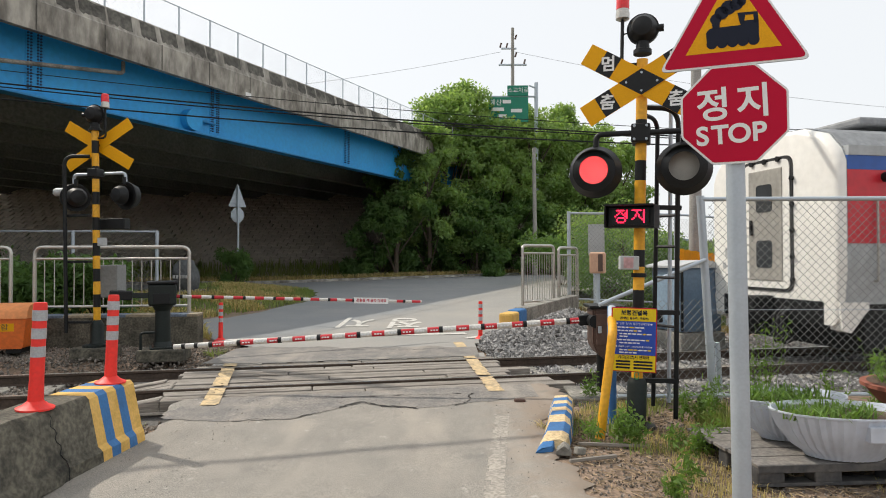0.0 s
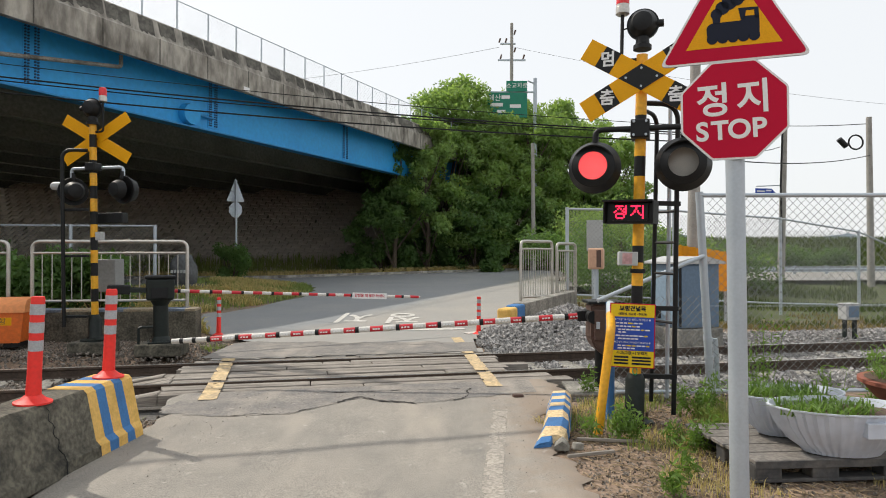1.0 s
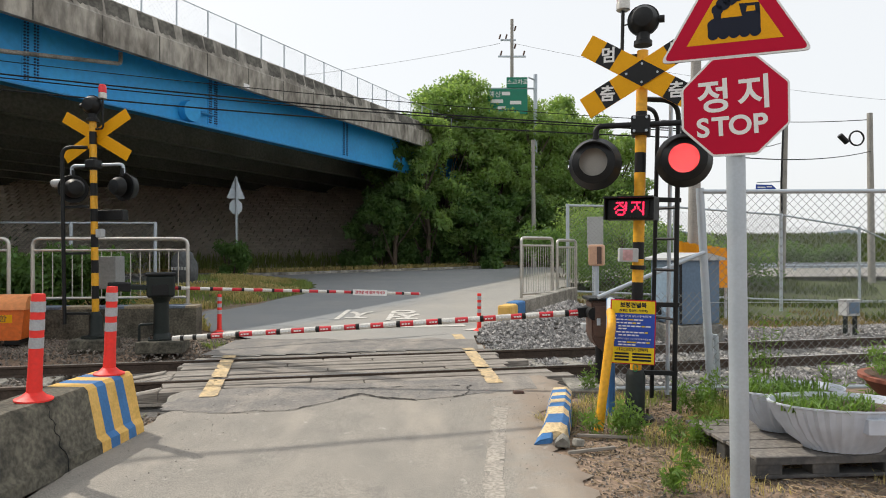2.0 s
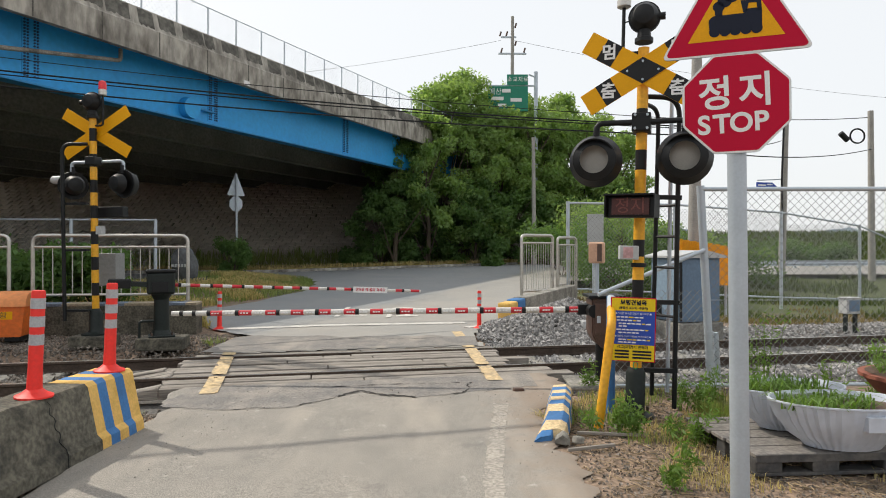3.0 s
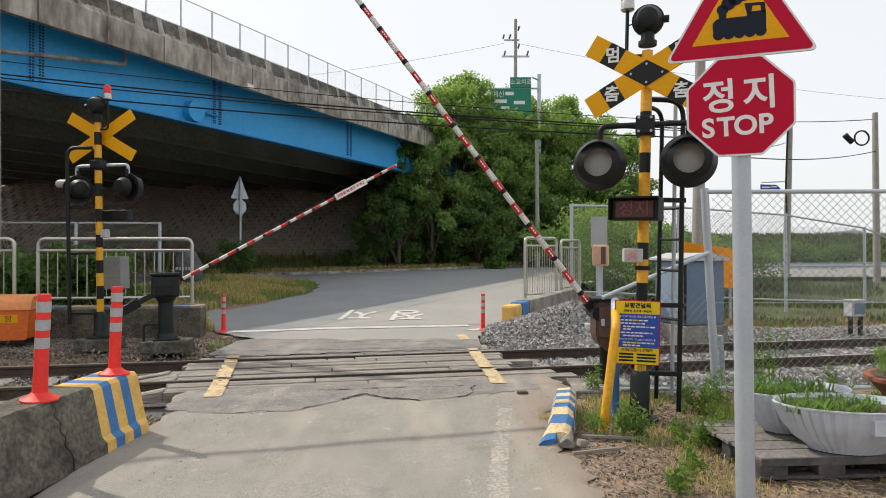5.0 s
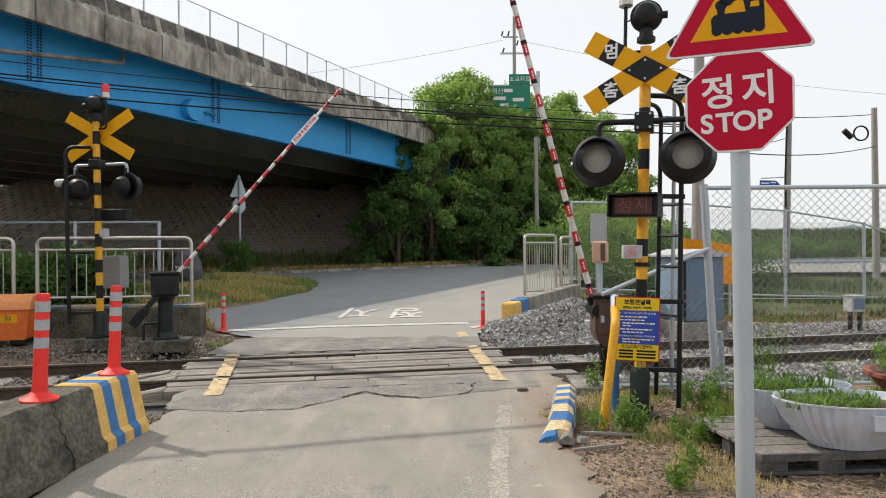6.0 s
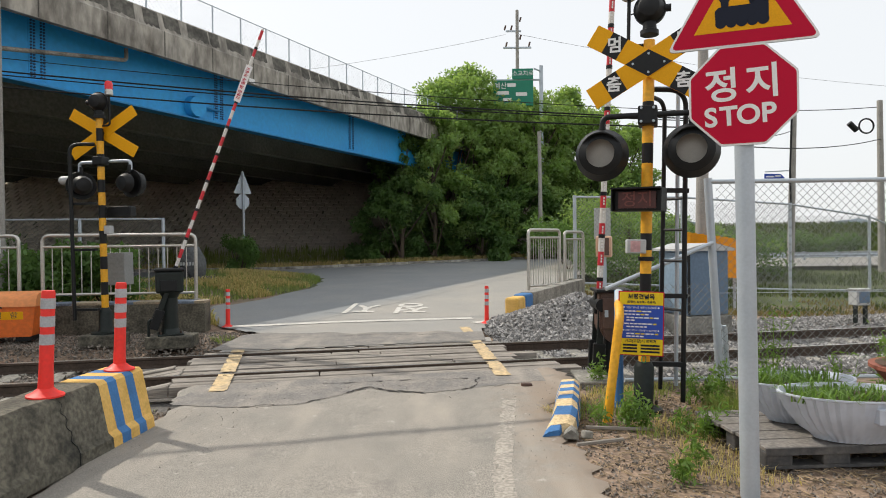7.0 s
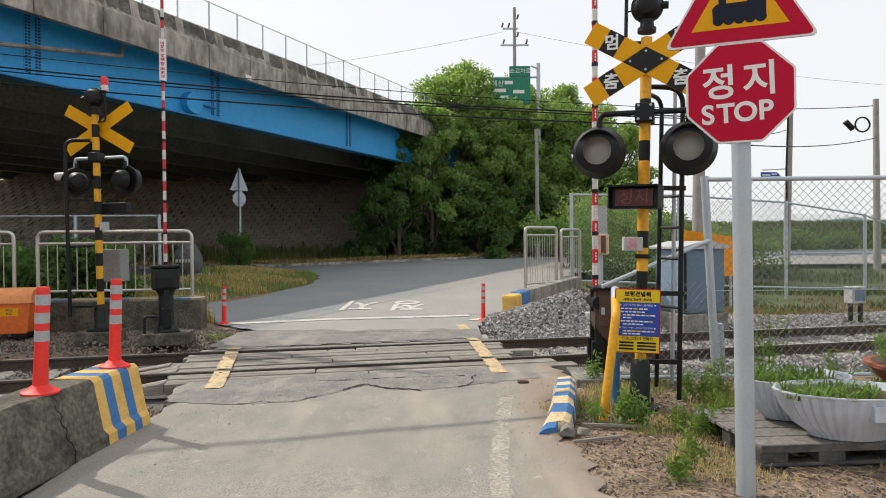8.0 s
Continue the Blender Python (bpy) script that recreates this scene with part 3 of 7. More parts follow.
def make_bridge():
    turn = math.degrees(math.atan2(BR_A.y, BR_A.x))
    t = thing("girder_bridge", pose(BR.x, BR.y, 0, 0, 0, turn), "blue steel girder road bridge with a stained concrete parapet", "bridge")
    near, far, width = -60, 36, 29.5
    # local x runs along the bridge, local y across it, away from the crossing
    for k, y in enumerate((0.0, 4.0, 8.0, 12.0, 16.0, 20.0, 24.0, 29.0)):
        bm = box(B(), near, y, 6.4, far, y + 0.03, 8.4)
        # inner girders skip the blue: their grey has the under-deck shade in it
        part("girder_web", bm, M_BLUE if k == 0 else M_UNDERSHADE, t, "bright blue painted steel plate" if k == 0 else "")
        part("bottom_flange", box(B(), near, y - 0.22, 6.34, far, y + 0.25, 6.4, 0.01), M_BLUE_DK if k == 0 else M_UNDERSHADE, t)
        part("top_flange", box(B(), near, y - 0.2, 8.35, far, y + 0.22, 8.41), M_BLUE_DK if k == 0 else M_UNDERSHADE, t)
    part("deck", box(B(), near, -0.95, 8.41, far, width + 0.9, 8.7), M_UNDERSHADE, t, "concrete deck slab coloured dark for the shade beneath")
    bm = B()
    prism(bm, [(-1.05, 8.0), (-0.85, 8.0), (-0.55, 8.7), (-0.62, 9.52), (-0.85, 9.52), (-1.0, 8.9), (-1.05, 8.85)], near, far, Matrix.Rotation(radians(-90), 4, "Z") @ Matrix.Diagonal((-1, 1, 1, 1)))
    part("parapet", bm, M_CONC_DARK, t, "weathered concrete parapet")
    bm = B()
    prism(bm, [(width + 0.6, 8.37), (width + 0.95, 8.37), (width + 0.85, 9.52), (width + 0.6, 9.52)], near, far, Matrix.Rotation(radians(-90), 4, "Z") @ Matrix.Diagonal((-1, 1, 1, 1)))
    part("far_parapet", bm, M_CONC_DARK, t)
    rng = random.Random(11)
    # black mould runs on the parapet, each its own thin crust
    x = -12.0
    while x < 30:
        w = rng.uniform(0.35, 0.95)
        if rng.random() < 0.86:
            h = rng.uniform(0.45, 0.64)
            bm = B()
            k = 9
            top = [(x + w * i / k, 9.50 - rng.uniform(0, 0.05)) for i in range(k + 1)]
            bot = [(x + w * i / k + rng.uniform(-0.02, 0.02), 9.50 - h * rng.uniform(0.8, 1)) for i in range(k, -1, -1)]
            vs = []
            for px, pz in top + bot:
                vs.append(bm.verts.new((px, -1.0 + 0.15 * (pz - 8.90) / 0.62 - 0.006, pz)))
            bm.faces.new(vs)
            bmesh.ops.triangulate(bm, faces=bm.faces[:])
            part("mould_stain", bm, M_CONC_STAIN, t)
        x += w + rng.uniform(0.05, 0.4)
    for i in range(24):
        part("panel_joint", box(B(), -14 + i * 2.1, -1.056, 8.02, -13.96 + i * 2.1, -1.0, 8.86), M_CONC_STAIN, t)
    # bolted splices and stiffeners on the outer girder
    bolt = part("bolt", cyl(B(), (0, -0.012, 0), (0, -0.05, 0), 0.03, seg=6), M_BOLT, t)
    for sx in (-13.5, -5.0, 1.98, 11.05, 20.5):
        part("splice_plate", box(B(), sx - 0.26, -0.014, 6.52, sx + 0.26, 0.0, 8.34), M_BLUE, t)
        for row in (-0.19, -0.1, 0.1, 0.19):
            for j in range(19):
                o = new("bolt", bolt.data)
                o.parent = t
                o.location = (sx + row, 0, 6.62 + j * 0.09)
    bpy.data.objects.remove(bolt)
    # drain pipe along the girder and its drop
    part("drain_pipe", pipe(B(), bend([(-12, -0.45, 6.1), (-2.4, -0.45, 7.72), (-2.4, -0.45, 8.1)], 0.12), 0.065, 10), M_CONC, t, "grey drain pipe")
    part("round_fitting", cyl(B(), (0.72, -0.02, 6.82), (0.72, -0.3, 6.82), 0.42, 0.38, 24), M_BLUE, t, smooth=True)
    part("fitting_arm", cyl(B(), (0.9, -0.25, 6.85), (1.95, -0.05, 6.9), 0.05), M_BLUE_DK, t)
    part("plate", box(B(), 2.55, -1.085, 8.03, 2.85, -1.055, 8.2), M_WHITE, t, "small white plate")
    # fence on the parapet
    for i in range(38):
        px = -17.67 + i * 1.44
        part("fence_post", cyl(B(), (px, -0.72, 9.52), (px, -0.72, 10.6), 0.03, seg=8), M_GALV, t)
    part("fence_rail", cyl(B(), (-20, -0.72, 10.58), (far, -0.72, 10.58), 0.018, seg=8), M_GALV, t)
    verts, faces = [], []
    wire(verts, faces, lambda u, v: Vector((u, -0.72, v)), -18, 34, 9.54, 10.57, 0.2, 0.002)
    raw("fence_mesh", verts, faces, M_WIRE, t)
    # abutment at the far end and a pier row behind
    part("abutment", box(B(), far - 1, -1.0, -1, far + 3, width + 1, 8.41), M_CONC, t, "concrete abutment wall")


def wire(verts, faces, f, u0, u1, v0, v1, pitch, r):
    """Chain link: two families of slanting wires in the plane f(u, v)."""
    h = v1 - v0
    k = int((u1 - u0 + h) / pitch) + 1
    for sgn in (1, -1):
        for i in range(k):
            a = u0 - h + i * pitch
            lo, hi = max(u0, a), min(u1, a + h)
            if hi - lo < 0.02:
                continue
            if sgn > 0:
                p, q = (lo, v0 + lo - a), (hi, v0 + hi - a)
            else:
                p, q = (lo, v1 - (lo - a)), (hi, v1 - (hi - a))
            p, q = f(*p), f(*q)
            d = (q - p).normalized()
            nrm = d.cross(Vector((0.3, 1, 0.1))).normalized()
            n2 = d.cross(nrm)
            n = len(verts)
            for c in (p, q):
                for ang in (0, 2.094, 4.189):
                    verts.append(c + r * (nrm * math.cos(ang) + n2 * math.sin(ang)))
            for j in range(3):
                m = (j + 1) % 3
                faces.append((n + j, n + m, n + 3 + m, n + 3 + j))


def bank_z(x, y):
    """The embankment behind the junction; its foot runs slantwise."""
    foot = np.interp(x, [-90, -20, -4, 4, 14, 30], [20, 37, 42, 45, 52, 60])
    z = 0.56 + 7.6 * step(0, 1, 0.08 + 0.84 * min(max((y - foot) / 15, 0), 1)) if y > foot else 0.5
    z = 0.5 + (z - 0.5) * (1 - 0.62 * step(9, 24, x))
    return z - 0.2 + 0.06 * noise.noise((x * 0.8, y * 0.8, 0))


def make_bank():
    sheet("embankment", spaced([(-90, -22, 4), (-22, 20, 0.8), (20, 120, 4)]), spaced([(20, 80, 0.8)]), bank_z, M_GRASS, lambda x, y: y > np.interp(x, [-90, -20, -4, 4, 14, 30], [20, 37, 42, 45, 52, 60]) - 1.2,
          label="overgrown embankment that carries the bridge approach", category="embankment")
    # concrete block facing of the slope below the bridge
    verts, faces = [], []
    for j in range(34):
        for i in range(110):
            x = -62 + i * 0.62 + (0.31 if j % 2 else 0)
            foot = np.interp(x, [-90, -20, -4, 4, 14, 30], [20, 37, 42, 45, 52, 60])
            y = foot + 0.3 + j * 0.46
            n = len(verts)
            for lift in (-0.1, 0.065):
                for dx, dy in ((0.004, 0.004), (0.616, 0.004), (0.616, 0.456), (0.004, 0.456)):
                    verts.append((x + dx, y + dy, bank_z(x + 0.3, y + dy) + lift + 0.004 * noise.noise((i, j, dx))))
            faces += [(n + 4, n + 5, n + 6, n + 7), (n, n + 1, n + 5, n + 4), (n + 1, n + 2, n + 6, n + 5), (n + 2, n + 3, n + 7, n + 6), (n + 3, n, n + 4, n + 7)]
    tagged(raw("slope_facing", verts, faces, M_PAVER), "brownish concrete block paving on the slope under the bridge", "slope paving", kind="stuff")


def make_hills():
    for k, (y, h, x0, x1) in enumerate(((900, 42, 300, 1000), (1400, 40, -400, 1500))):
        n = 60
        verts, faces = [], []
        for i in range(n + 1):
            x = x0 + (x1 - x0) * i / n
            top = h * (0.55 + 0.5 * noise.noise((i * 0.13, k * 7, 0)) + 0.08 * noise.noise((i * 0.9, k, 0)))
            verts += [(x, y, -5), (x, y + 60, max(top, 2)), (x, y + 400, -5)]
        for i in range(n):
            a = 3 * i
            faces += [(a, a + 3, a + 4, a + 1), (a + 1, a + 4, a + 5, a + 2)]
        tagged(raw("hill", verts, faces, M_HILL, smooth=True), "low hill with blue-grey haze in its colour", "hill", kind="structure")


make_ground()
make_roads()
make_rails()
make_planks()
make_bridge()
make_bank()
make_hills()
for pts in ([(-2.55, 6.85), (-3.62, 11.1)], [(0.62, 7.6), (0.25, 12.0)]):
    strip("edge_line", pts, 0.19, M_LINE, 0.0235, "faded yellow edge line across the crossing", 0.3, 0.006, 9)
strip("stop_line", [(-4.3, 12.35), (-2.4, 12.95), (0.45, 13.4)], 0.28, M_WLINE, 0.026, "worn white stop line")
M_FAINT = material("almost_gone_line", (0.37, 0.335, 0.29), 0.9, spread=0.35, grain=40, stain=2.2, bump=0.4, tint=(0.27, 0.25, 0.22))
strip("lane_line", [(0.32, 3.0), (0.34, 4.4), (0.58, 6.4)], 0.14, M_FAINT, 0.0145, "faint white edge line on the lane", 0.42, 0.006, 9)


# ---- barriers: machine, counterweights and boom ----
def boom(parent, length):
    """A tapering round boom along +x in red and white lengths, with tape, reflectors and counterweights."""
    x, k = 0.12, 0
    rng = random.Random(int(length * 10))
    part("boom_socket", box(B(), -0.12, -0.05, -0.06, 0.16, 0.05, 0.06, 0.012), M_BLACK, parent)
    while x < length - 0.01:
        w = min(rng.choice((0.155, 0.165, 0.18)), length - x)
        r = (0.036 if length > 4.9 else 0.030) - 0.004 * x / length
        tip = length > 4.9 and x + w > length - 0.36
        part("boom_length", cyl(B(), (x, 0, 0), (x + w, 0, 0), r, r - 0.0007, 14), M_ARMRED if k % 2 == 0 and not tip else M_ARMWHITE, parent, smooth=True)
        for j in (0.3, 0.5, 0.7):
            if not tip and length > 4.9:
                part("reflector", box(B(), x + w * j - 0.012, r - 0.002, -0.008, x + w * j + 0.012, r + 0.004, 0.008), M_WHITE, parent)
                part("reflector", box(B(), x + w * j - 0.012, -r - 0.004, -0.008, x + w * j + 0.012, -r + 0.002, 0.008), M_WHITE, parent)
        if k % 3 == 1 or tip:
            part("tape", cyl(B(), (x - 0.02, 0, 0), (x + 0.025, 0, 0), r + 0.003, seg=14), M_BLACK, parent)
        x += w
        k += 1
    part("counterweight_lever", box(B(), -0.62, -0.16, -0.035, 0.05, -0.13, 0.035, 0.006), M_DKGREEN, parent)
    part("counterweight_lever", box(B(), -0.62, 0.13, -0.035, 0.05, 0.16, 0.035, 0.006), M_DKGREEN, parent)
    part("counterweight", box(B(), -0.78, -0.17, -0.07, -0.45, -0.1, 0.07, 0.015), M_BLACK, parent)
    part("counterweight", box(B(), -0.78, 0.1, -0.07, -0.45, 0.17, 0.07, 0.015), M_BLACK, parent)


def left_barrier():
    m = thing("barrier_machine", pose(-4.64, 10.41, 0, 0, 0, 26), "dark cast-iron barrier machine with striped boom on concrete", "barrier")
    part("foot_plate", box(B(), -0.2, -0.2, 0.15, 0.2, 0.2, 0.18, 0.01), M_DKGREEN, m)
    bm = cyl(B(), (0, 0, 0.18), (0, 0, 0.26), 0.17, 0.125, 20)
    cyl(bm, (0, 0, 0.26), (0, 0, 0.76), 0.125, 0.115, 20)
    cyl(bm, (0, 0, 0.76), (0, 0, 0.86), 0.115, 0.17, 20)
    part("pedestal", bm, M_DKGREEN, m, smooth=True)
    part("housing", box(B(), -0.22, -0.19, 0.85, 0.2, 0.19, 1.2, 0.035), M_DKGREEN, m)
    part("lid", box(B(), -0.24, -0.21, 1.2, 0.22, 0.21, 1.25, 0.02), M_BLACK, m)
    part("inspection_cover", box(B(), -0.15, -0.215, 0.88, 0.1, -0.19, 1.06, 0.01), M_BLACK, m)
    for x, y in ((-0.15, -0.15), (0.15, -0.15), (0.15, 0.15), (-0.15, 0.15)):
        part("bolt", cyl(B(), (x, y, 0.18), (x, y, 0.225), 0.018, seg=6), M_RAIL, m)
    part("conduit", pipe(B(), bend([(-0.33, -0.1, 0.15), (-0.33, -0.1, 0.42), (-0.12, -0.1, 0.42)], 0.05), 0.022, 8), M_DKGREEN, m)
    a = new("boom")
    a.parent, a["label"] = m, "red and white striped boom"
    boom(a, 4.66)
    part("warning_strip", box(B(), 3.27, -0.04, -0.055, 3.95, -0.034, 0.055), M_WHITE, a, "white strip with red writing")
    writing("warning_words", "갇혔을 때 돌파 하세요", 0.066, M_RED, a, pose(3.61, -0.0415, 0), 0.0015, "", 0.001)
    blk = box(B(), -0.36, -0.26, -0.05, 0.36, 0.26, 0.15, 0.025)
    b = part("concrete_block", blk, M_WALL)
    b.matrix_basis = pose(-4.6, 10.38, 0, 0, 0, 8)
    tagged(b, "mossy low concrete block under the barrier machine", "concrete block")
    return a


def right_barrier():
    m = thing("barrier_machine", pose(1.75, 7.51, 0, 0, 0, 178), "black and brown barrier machine with striped boom beside track", "barrier")
    part("foot_plate", box(B(), -0.42, -0.3, 0.0, 0.3, 0.42, 0.035, 0.012), M_CONC, m, "grey steel foot plate")
    part("pedestal", cyl(B(), (-0.1, 0.02, 0.03), (-0.1, 0.02, 0.5), 0.055, 0.055, 18), M_BLACK, m, smooth=True)
    bm = B()
    prism(bm, [(-0.12, 0.42), (-0.02, 0.5), (0.03, 0.6), (0.03, 1.02), (-0.3, 1.02), (-0.3, 0.6)], -0.17, 0.2)
    bmesh.ops.bevel(bm, geom=bm.edges[:], offset=0.02, segments=2, affect="EDGES")
    part("housing", bm, M_BROWN, m, "dark brown steel housing")
    part("lid", box(B(), -0.34, -0.21, 1.02, 0.07, 0.24, 1.055, 0.012), M_BLACK, m)
    part("side_cover", box(B(), -0.26, 0.2, 0.6, 0.0, 0.225, 0.96, 0.01), M_BROWN, m)
    part("latch", box(B(), -0.06, 0.225, 0.74, -0.02, 0.245, 0.82, 0.004), M_GALV, m)
    part("gear_case", cyl(B(), (0.0, -0.2, 0.87), (0.0, 0.22, 0.87), 0.075, seg=22), M_BLACK, m, smooth=True)
    a = new("boom")
    a.parent, a["label"] = m, "red and white striped boom"
    boom(a, 5.05)
    return a


L_ARM, R_ARM = left_barrier(), right_barrier()


# ---- crossing signals ----
def lamp_head(parent, x, z, s, back):
    """A flashing light: round black backboard, hood, lens that turns its lit or unlit face outward."""
    head = new("lamp_head")
    head.parent, head.location = parent, (x, -0.1, z)
    bm = B()
    lathe(bm, [(0.245 * s, 0.0), (0.25 * s, -0.012), (0.245 * s, -0.03), (0.182 * s, -0.02), (0.182 * s, 0.10), (0.13 * s, 0.15), (0.2 * s, 0.12), (0.245 * s, 0.0)][::-1], 40, pose(0, 0, 0, -90, 0, 0) @ Matrix.Diagonal((1, 1, -1, 1)))
    part("backboard", bm, M_BLACK, head, smooth=True)
    # hood: a half tube over the lens, longest on top
    verts, faces = [], []
    n = 28
    for i in range(n + 1):
        a = radians(-25) + radians(230) * i / n
        reach = 0.05 + 0.13 * max(0.0, math.sin(a)) ** 0.8
        for r in (0.184 * s, 0.192 * s):
            for y in (0.0, -reach * s):
                verts.append((r * math.cos(a), y, r * math.sin(a)))
    for i in range(n):
        k = 4 * i
        faces += [(k, k + 4, k + 5, k + 1), (k + 2, k + 3, k + 7, k + 6), (k + 1, k + 5, k + 7, k + 3)]
    raw("hood", verts, faces, M_BLACK, head, True)
    part("rear_case", lathe(B(), [(0.17 * s, 0.0), (0.165 * s, 0.06), (0.12 * s, 0.13), (0.05 * s, 0.15)], 28, pose(0, 0.1, 0, -90, 0, 0)), M_BLACK, head, smooth=True)
    part("hanger", cyl(B(), (0, 0.05, 0.2 * s), (0, 0.05, 0.33 * s), 0.028, seg=12), M_BLACK, head)
    return head


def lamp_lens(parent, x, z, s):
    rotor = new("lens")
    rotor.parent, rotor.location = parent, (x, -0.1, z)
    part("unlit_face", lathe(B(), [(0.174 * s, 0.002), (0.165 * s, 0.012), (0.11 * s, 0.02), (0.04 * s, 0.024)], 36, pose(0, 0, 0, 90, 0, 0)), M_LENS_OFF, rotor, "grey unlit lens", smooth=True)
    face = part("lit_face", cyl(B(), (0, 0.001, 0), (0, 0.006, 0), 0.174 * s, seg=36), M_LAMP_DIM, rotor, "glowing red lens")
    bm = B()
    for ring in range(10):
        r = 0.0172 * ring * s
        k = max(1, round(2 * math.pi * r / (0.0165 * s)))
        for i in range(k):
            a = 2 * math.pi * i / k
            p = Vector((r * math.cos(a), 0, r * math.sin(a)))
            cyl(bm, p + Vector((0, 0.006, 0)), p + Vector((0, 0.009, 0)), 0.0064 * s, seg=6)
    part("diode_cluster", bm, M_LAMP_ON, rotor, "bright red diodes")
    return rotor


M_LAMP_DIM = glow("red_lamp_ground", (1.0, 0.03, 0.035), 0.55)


def crossbuck(parent, z, half, wide, y, words):
    cb = new("crossbuck")
    cb.parent, cb.location = parent, (0, y, z)
    for sgn in (1, -1):
        for e in (1, -1):
            m = pose(0, 0.004 * sgn, 0, 0, 31 * sgn * 1.0, 0)
            part("bar", box(B(), min(0.02 * e, half * e), -0.006, -wide / 2, max(0.02 * e, half * e), 0.006, wide / 2, 0.002, m), M_WARNY, cb, "yellow reflective bar")
            if words:
                x0, x1 = sorted((0.47 * half * e, 0.73 * half * e))
                part("black_field", box(B(), x0, -0.0085, -wide / 2, x1, -0.0062, wide / 2, 0, m), M_BLACK, cb)
                c = m @ Vector((0.6 * half * e, 0, 0))
                writing("word", "멈" if c.z > 0 else "춤", 0.155, M_WHITE, cb, pose(c.x, c.y - 0.0105, c.z), 0.0015, "", 0.004)
    if words:
        w = wide / 2
        part("centre_field", prism(B(), [(0, w * 1.17), (w * 1.94, 0), (0, -w * 1.17), (-w * 1.94, 0)], -0.0125, -0.0112), M_BLACK, cb)
        for x, zz in ((0, w * 0.8), (w * 1.3, 0), (0, -w * 0.8), (-w * 1.3, 0)):
            part("bolt", cyl(B(), (x, -0.0126, zz), (x, -0.02, zz), 0.011, seg=8), M_GALV, cb)
    else:
        part("clamp", box(B(), -0.09, -0.04, -0.05, 0.09, -0.007, 0.05, 0.01), M_BLACK, cb)


def post_rings(parent, rings, r):
    for z0, z1, m in rings:
        part("post_band", cyl(B(), (0, 0, z0), (0, 0, z1), r, seg=22), m, parent, smooth=True)


def bell(parent, x, z, s=1.0):
    b = new("bell")
    b.parent, b.location = parent, (x, 0, z)
    part("bell_case", lathe(B(), [(0.03, -0.13), (0.09, -0.11), (0.128, -0.05), (0.137, 0.0), (0.128, 0.05), (0.09, 0.11), (0.03, 0.13)], 26, pose(0, 0, 0, 90, 0, 0) @ Matrix.Scale(s, 4)), M_BLACK, b, smooth=True)
    part("bell_rim", cyl(B(), (0, -0.02, 0), (0, 0.02, 0), 0.148 * s, seg=30), M_BLACK, b, smooth=True)
    part("bell_neck", lathe(B(), [(0.085, -0.24), (0.085, -0.2), (0.065, -0.19), (0.06, -0.12), (0.08, -0.1)], 18, Matrix.Scale(s, 4)), M_BLACK, b, smooth=True)
    part("bell_ear", cyl(B(), (0.13 * s, 0, 0), (0.19 * s, 0, 0), 0.035 * s, seg=12), M_BLACK, b)
    part("bell_crank", pipe(B(), [(-0.13 * s, 0, -0.02), (-0.18 * s, 0, -0.03), (-0.18 * s, 0, -0.1)], 0.008, 6), M_BLACK, b)


def beacon(parent, x, z, stem_z, post_x=0.0):
    b = new("beacon")
    b.parent, b.location = parent, (x, 0, z)
    part("beacon_stem", pipe(B(), bend([(post_x - x, 0, stem_z - z), (0, 0, stem_z - z), (0, 0, 0)], 0.06), 0.017, 8), M_BLACK, b)
    part("beacon_collar", lathe(B(), [(0.05, 0.0), (0.065, 0.01), (0.065, 0.07), (0.06, 0.075), (0.06, 0.1)], 20), M_STAINLESS, b, "grey collar", smooth=True)
    part("beacon_dome", lathe(B(), [(0.062, 0.1), (0.062, 0.2), (0.05, 0.235), (0.02, 0.25)], 22), material("red_dome", (0.75, 0.03, 0.04), 0.2, spread=0.1), b, "red plastic dome", smooth=True)


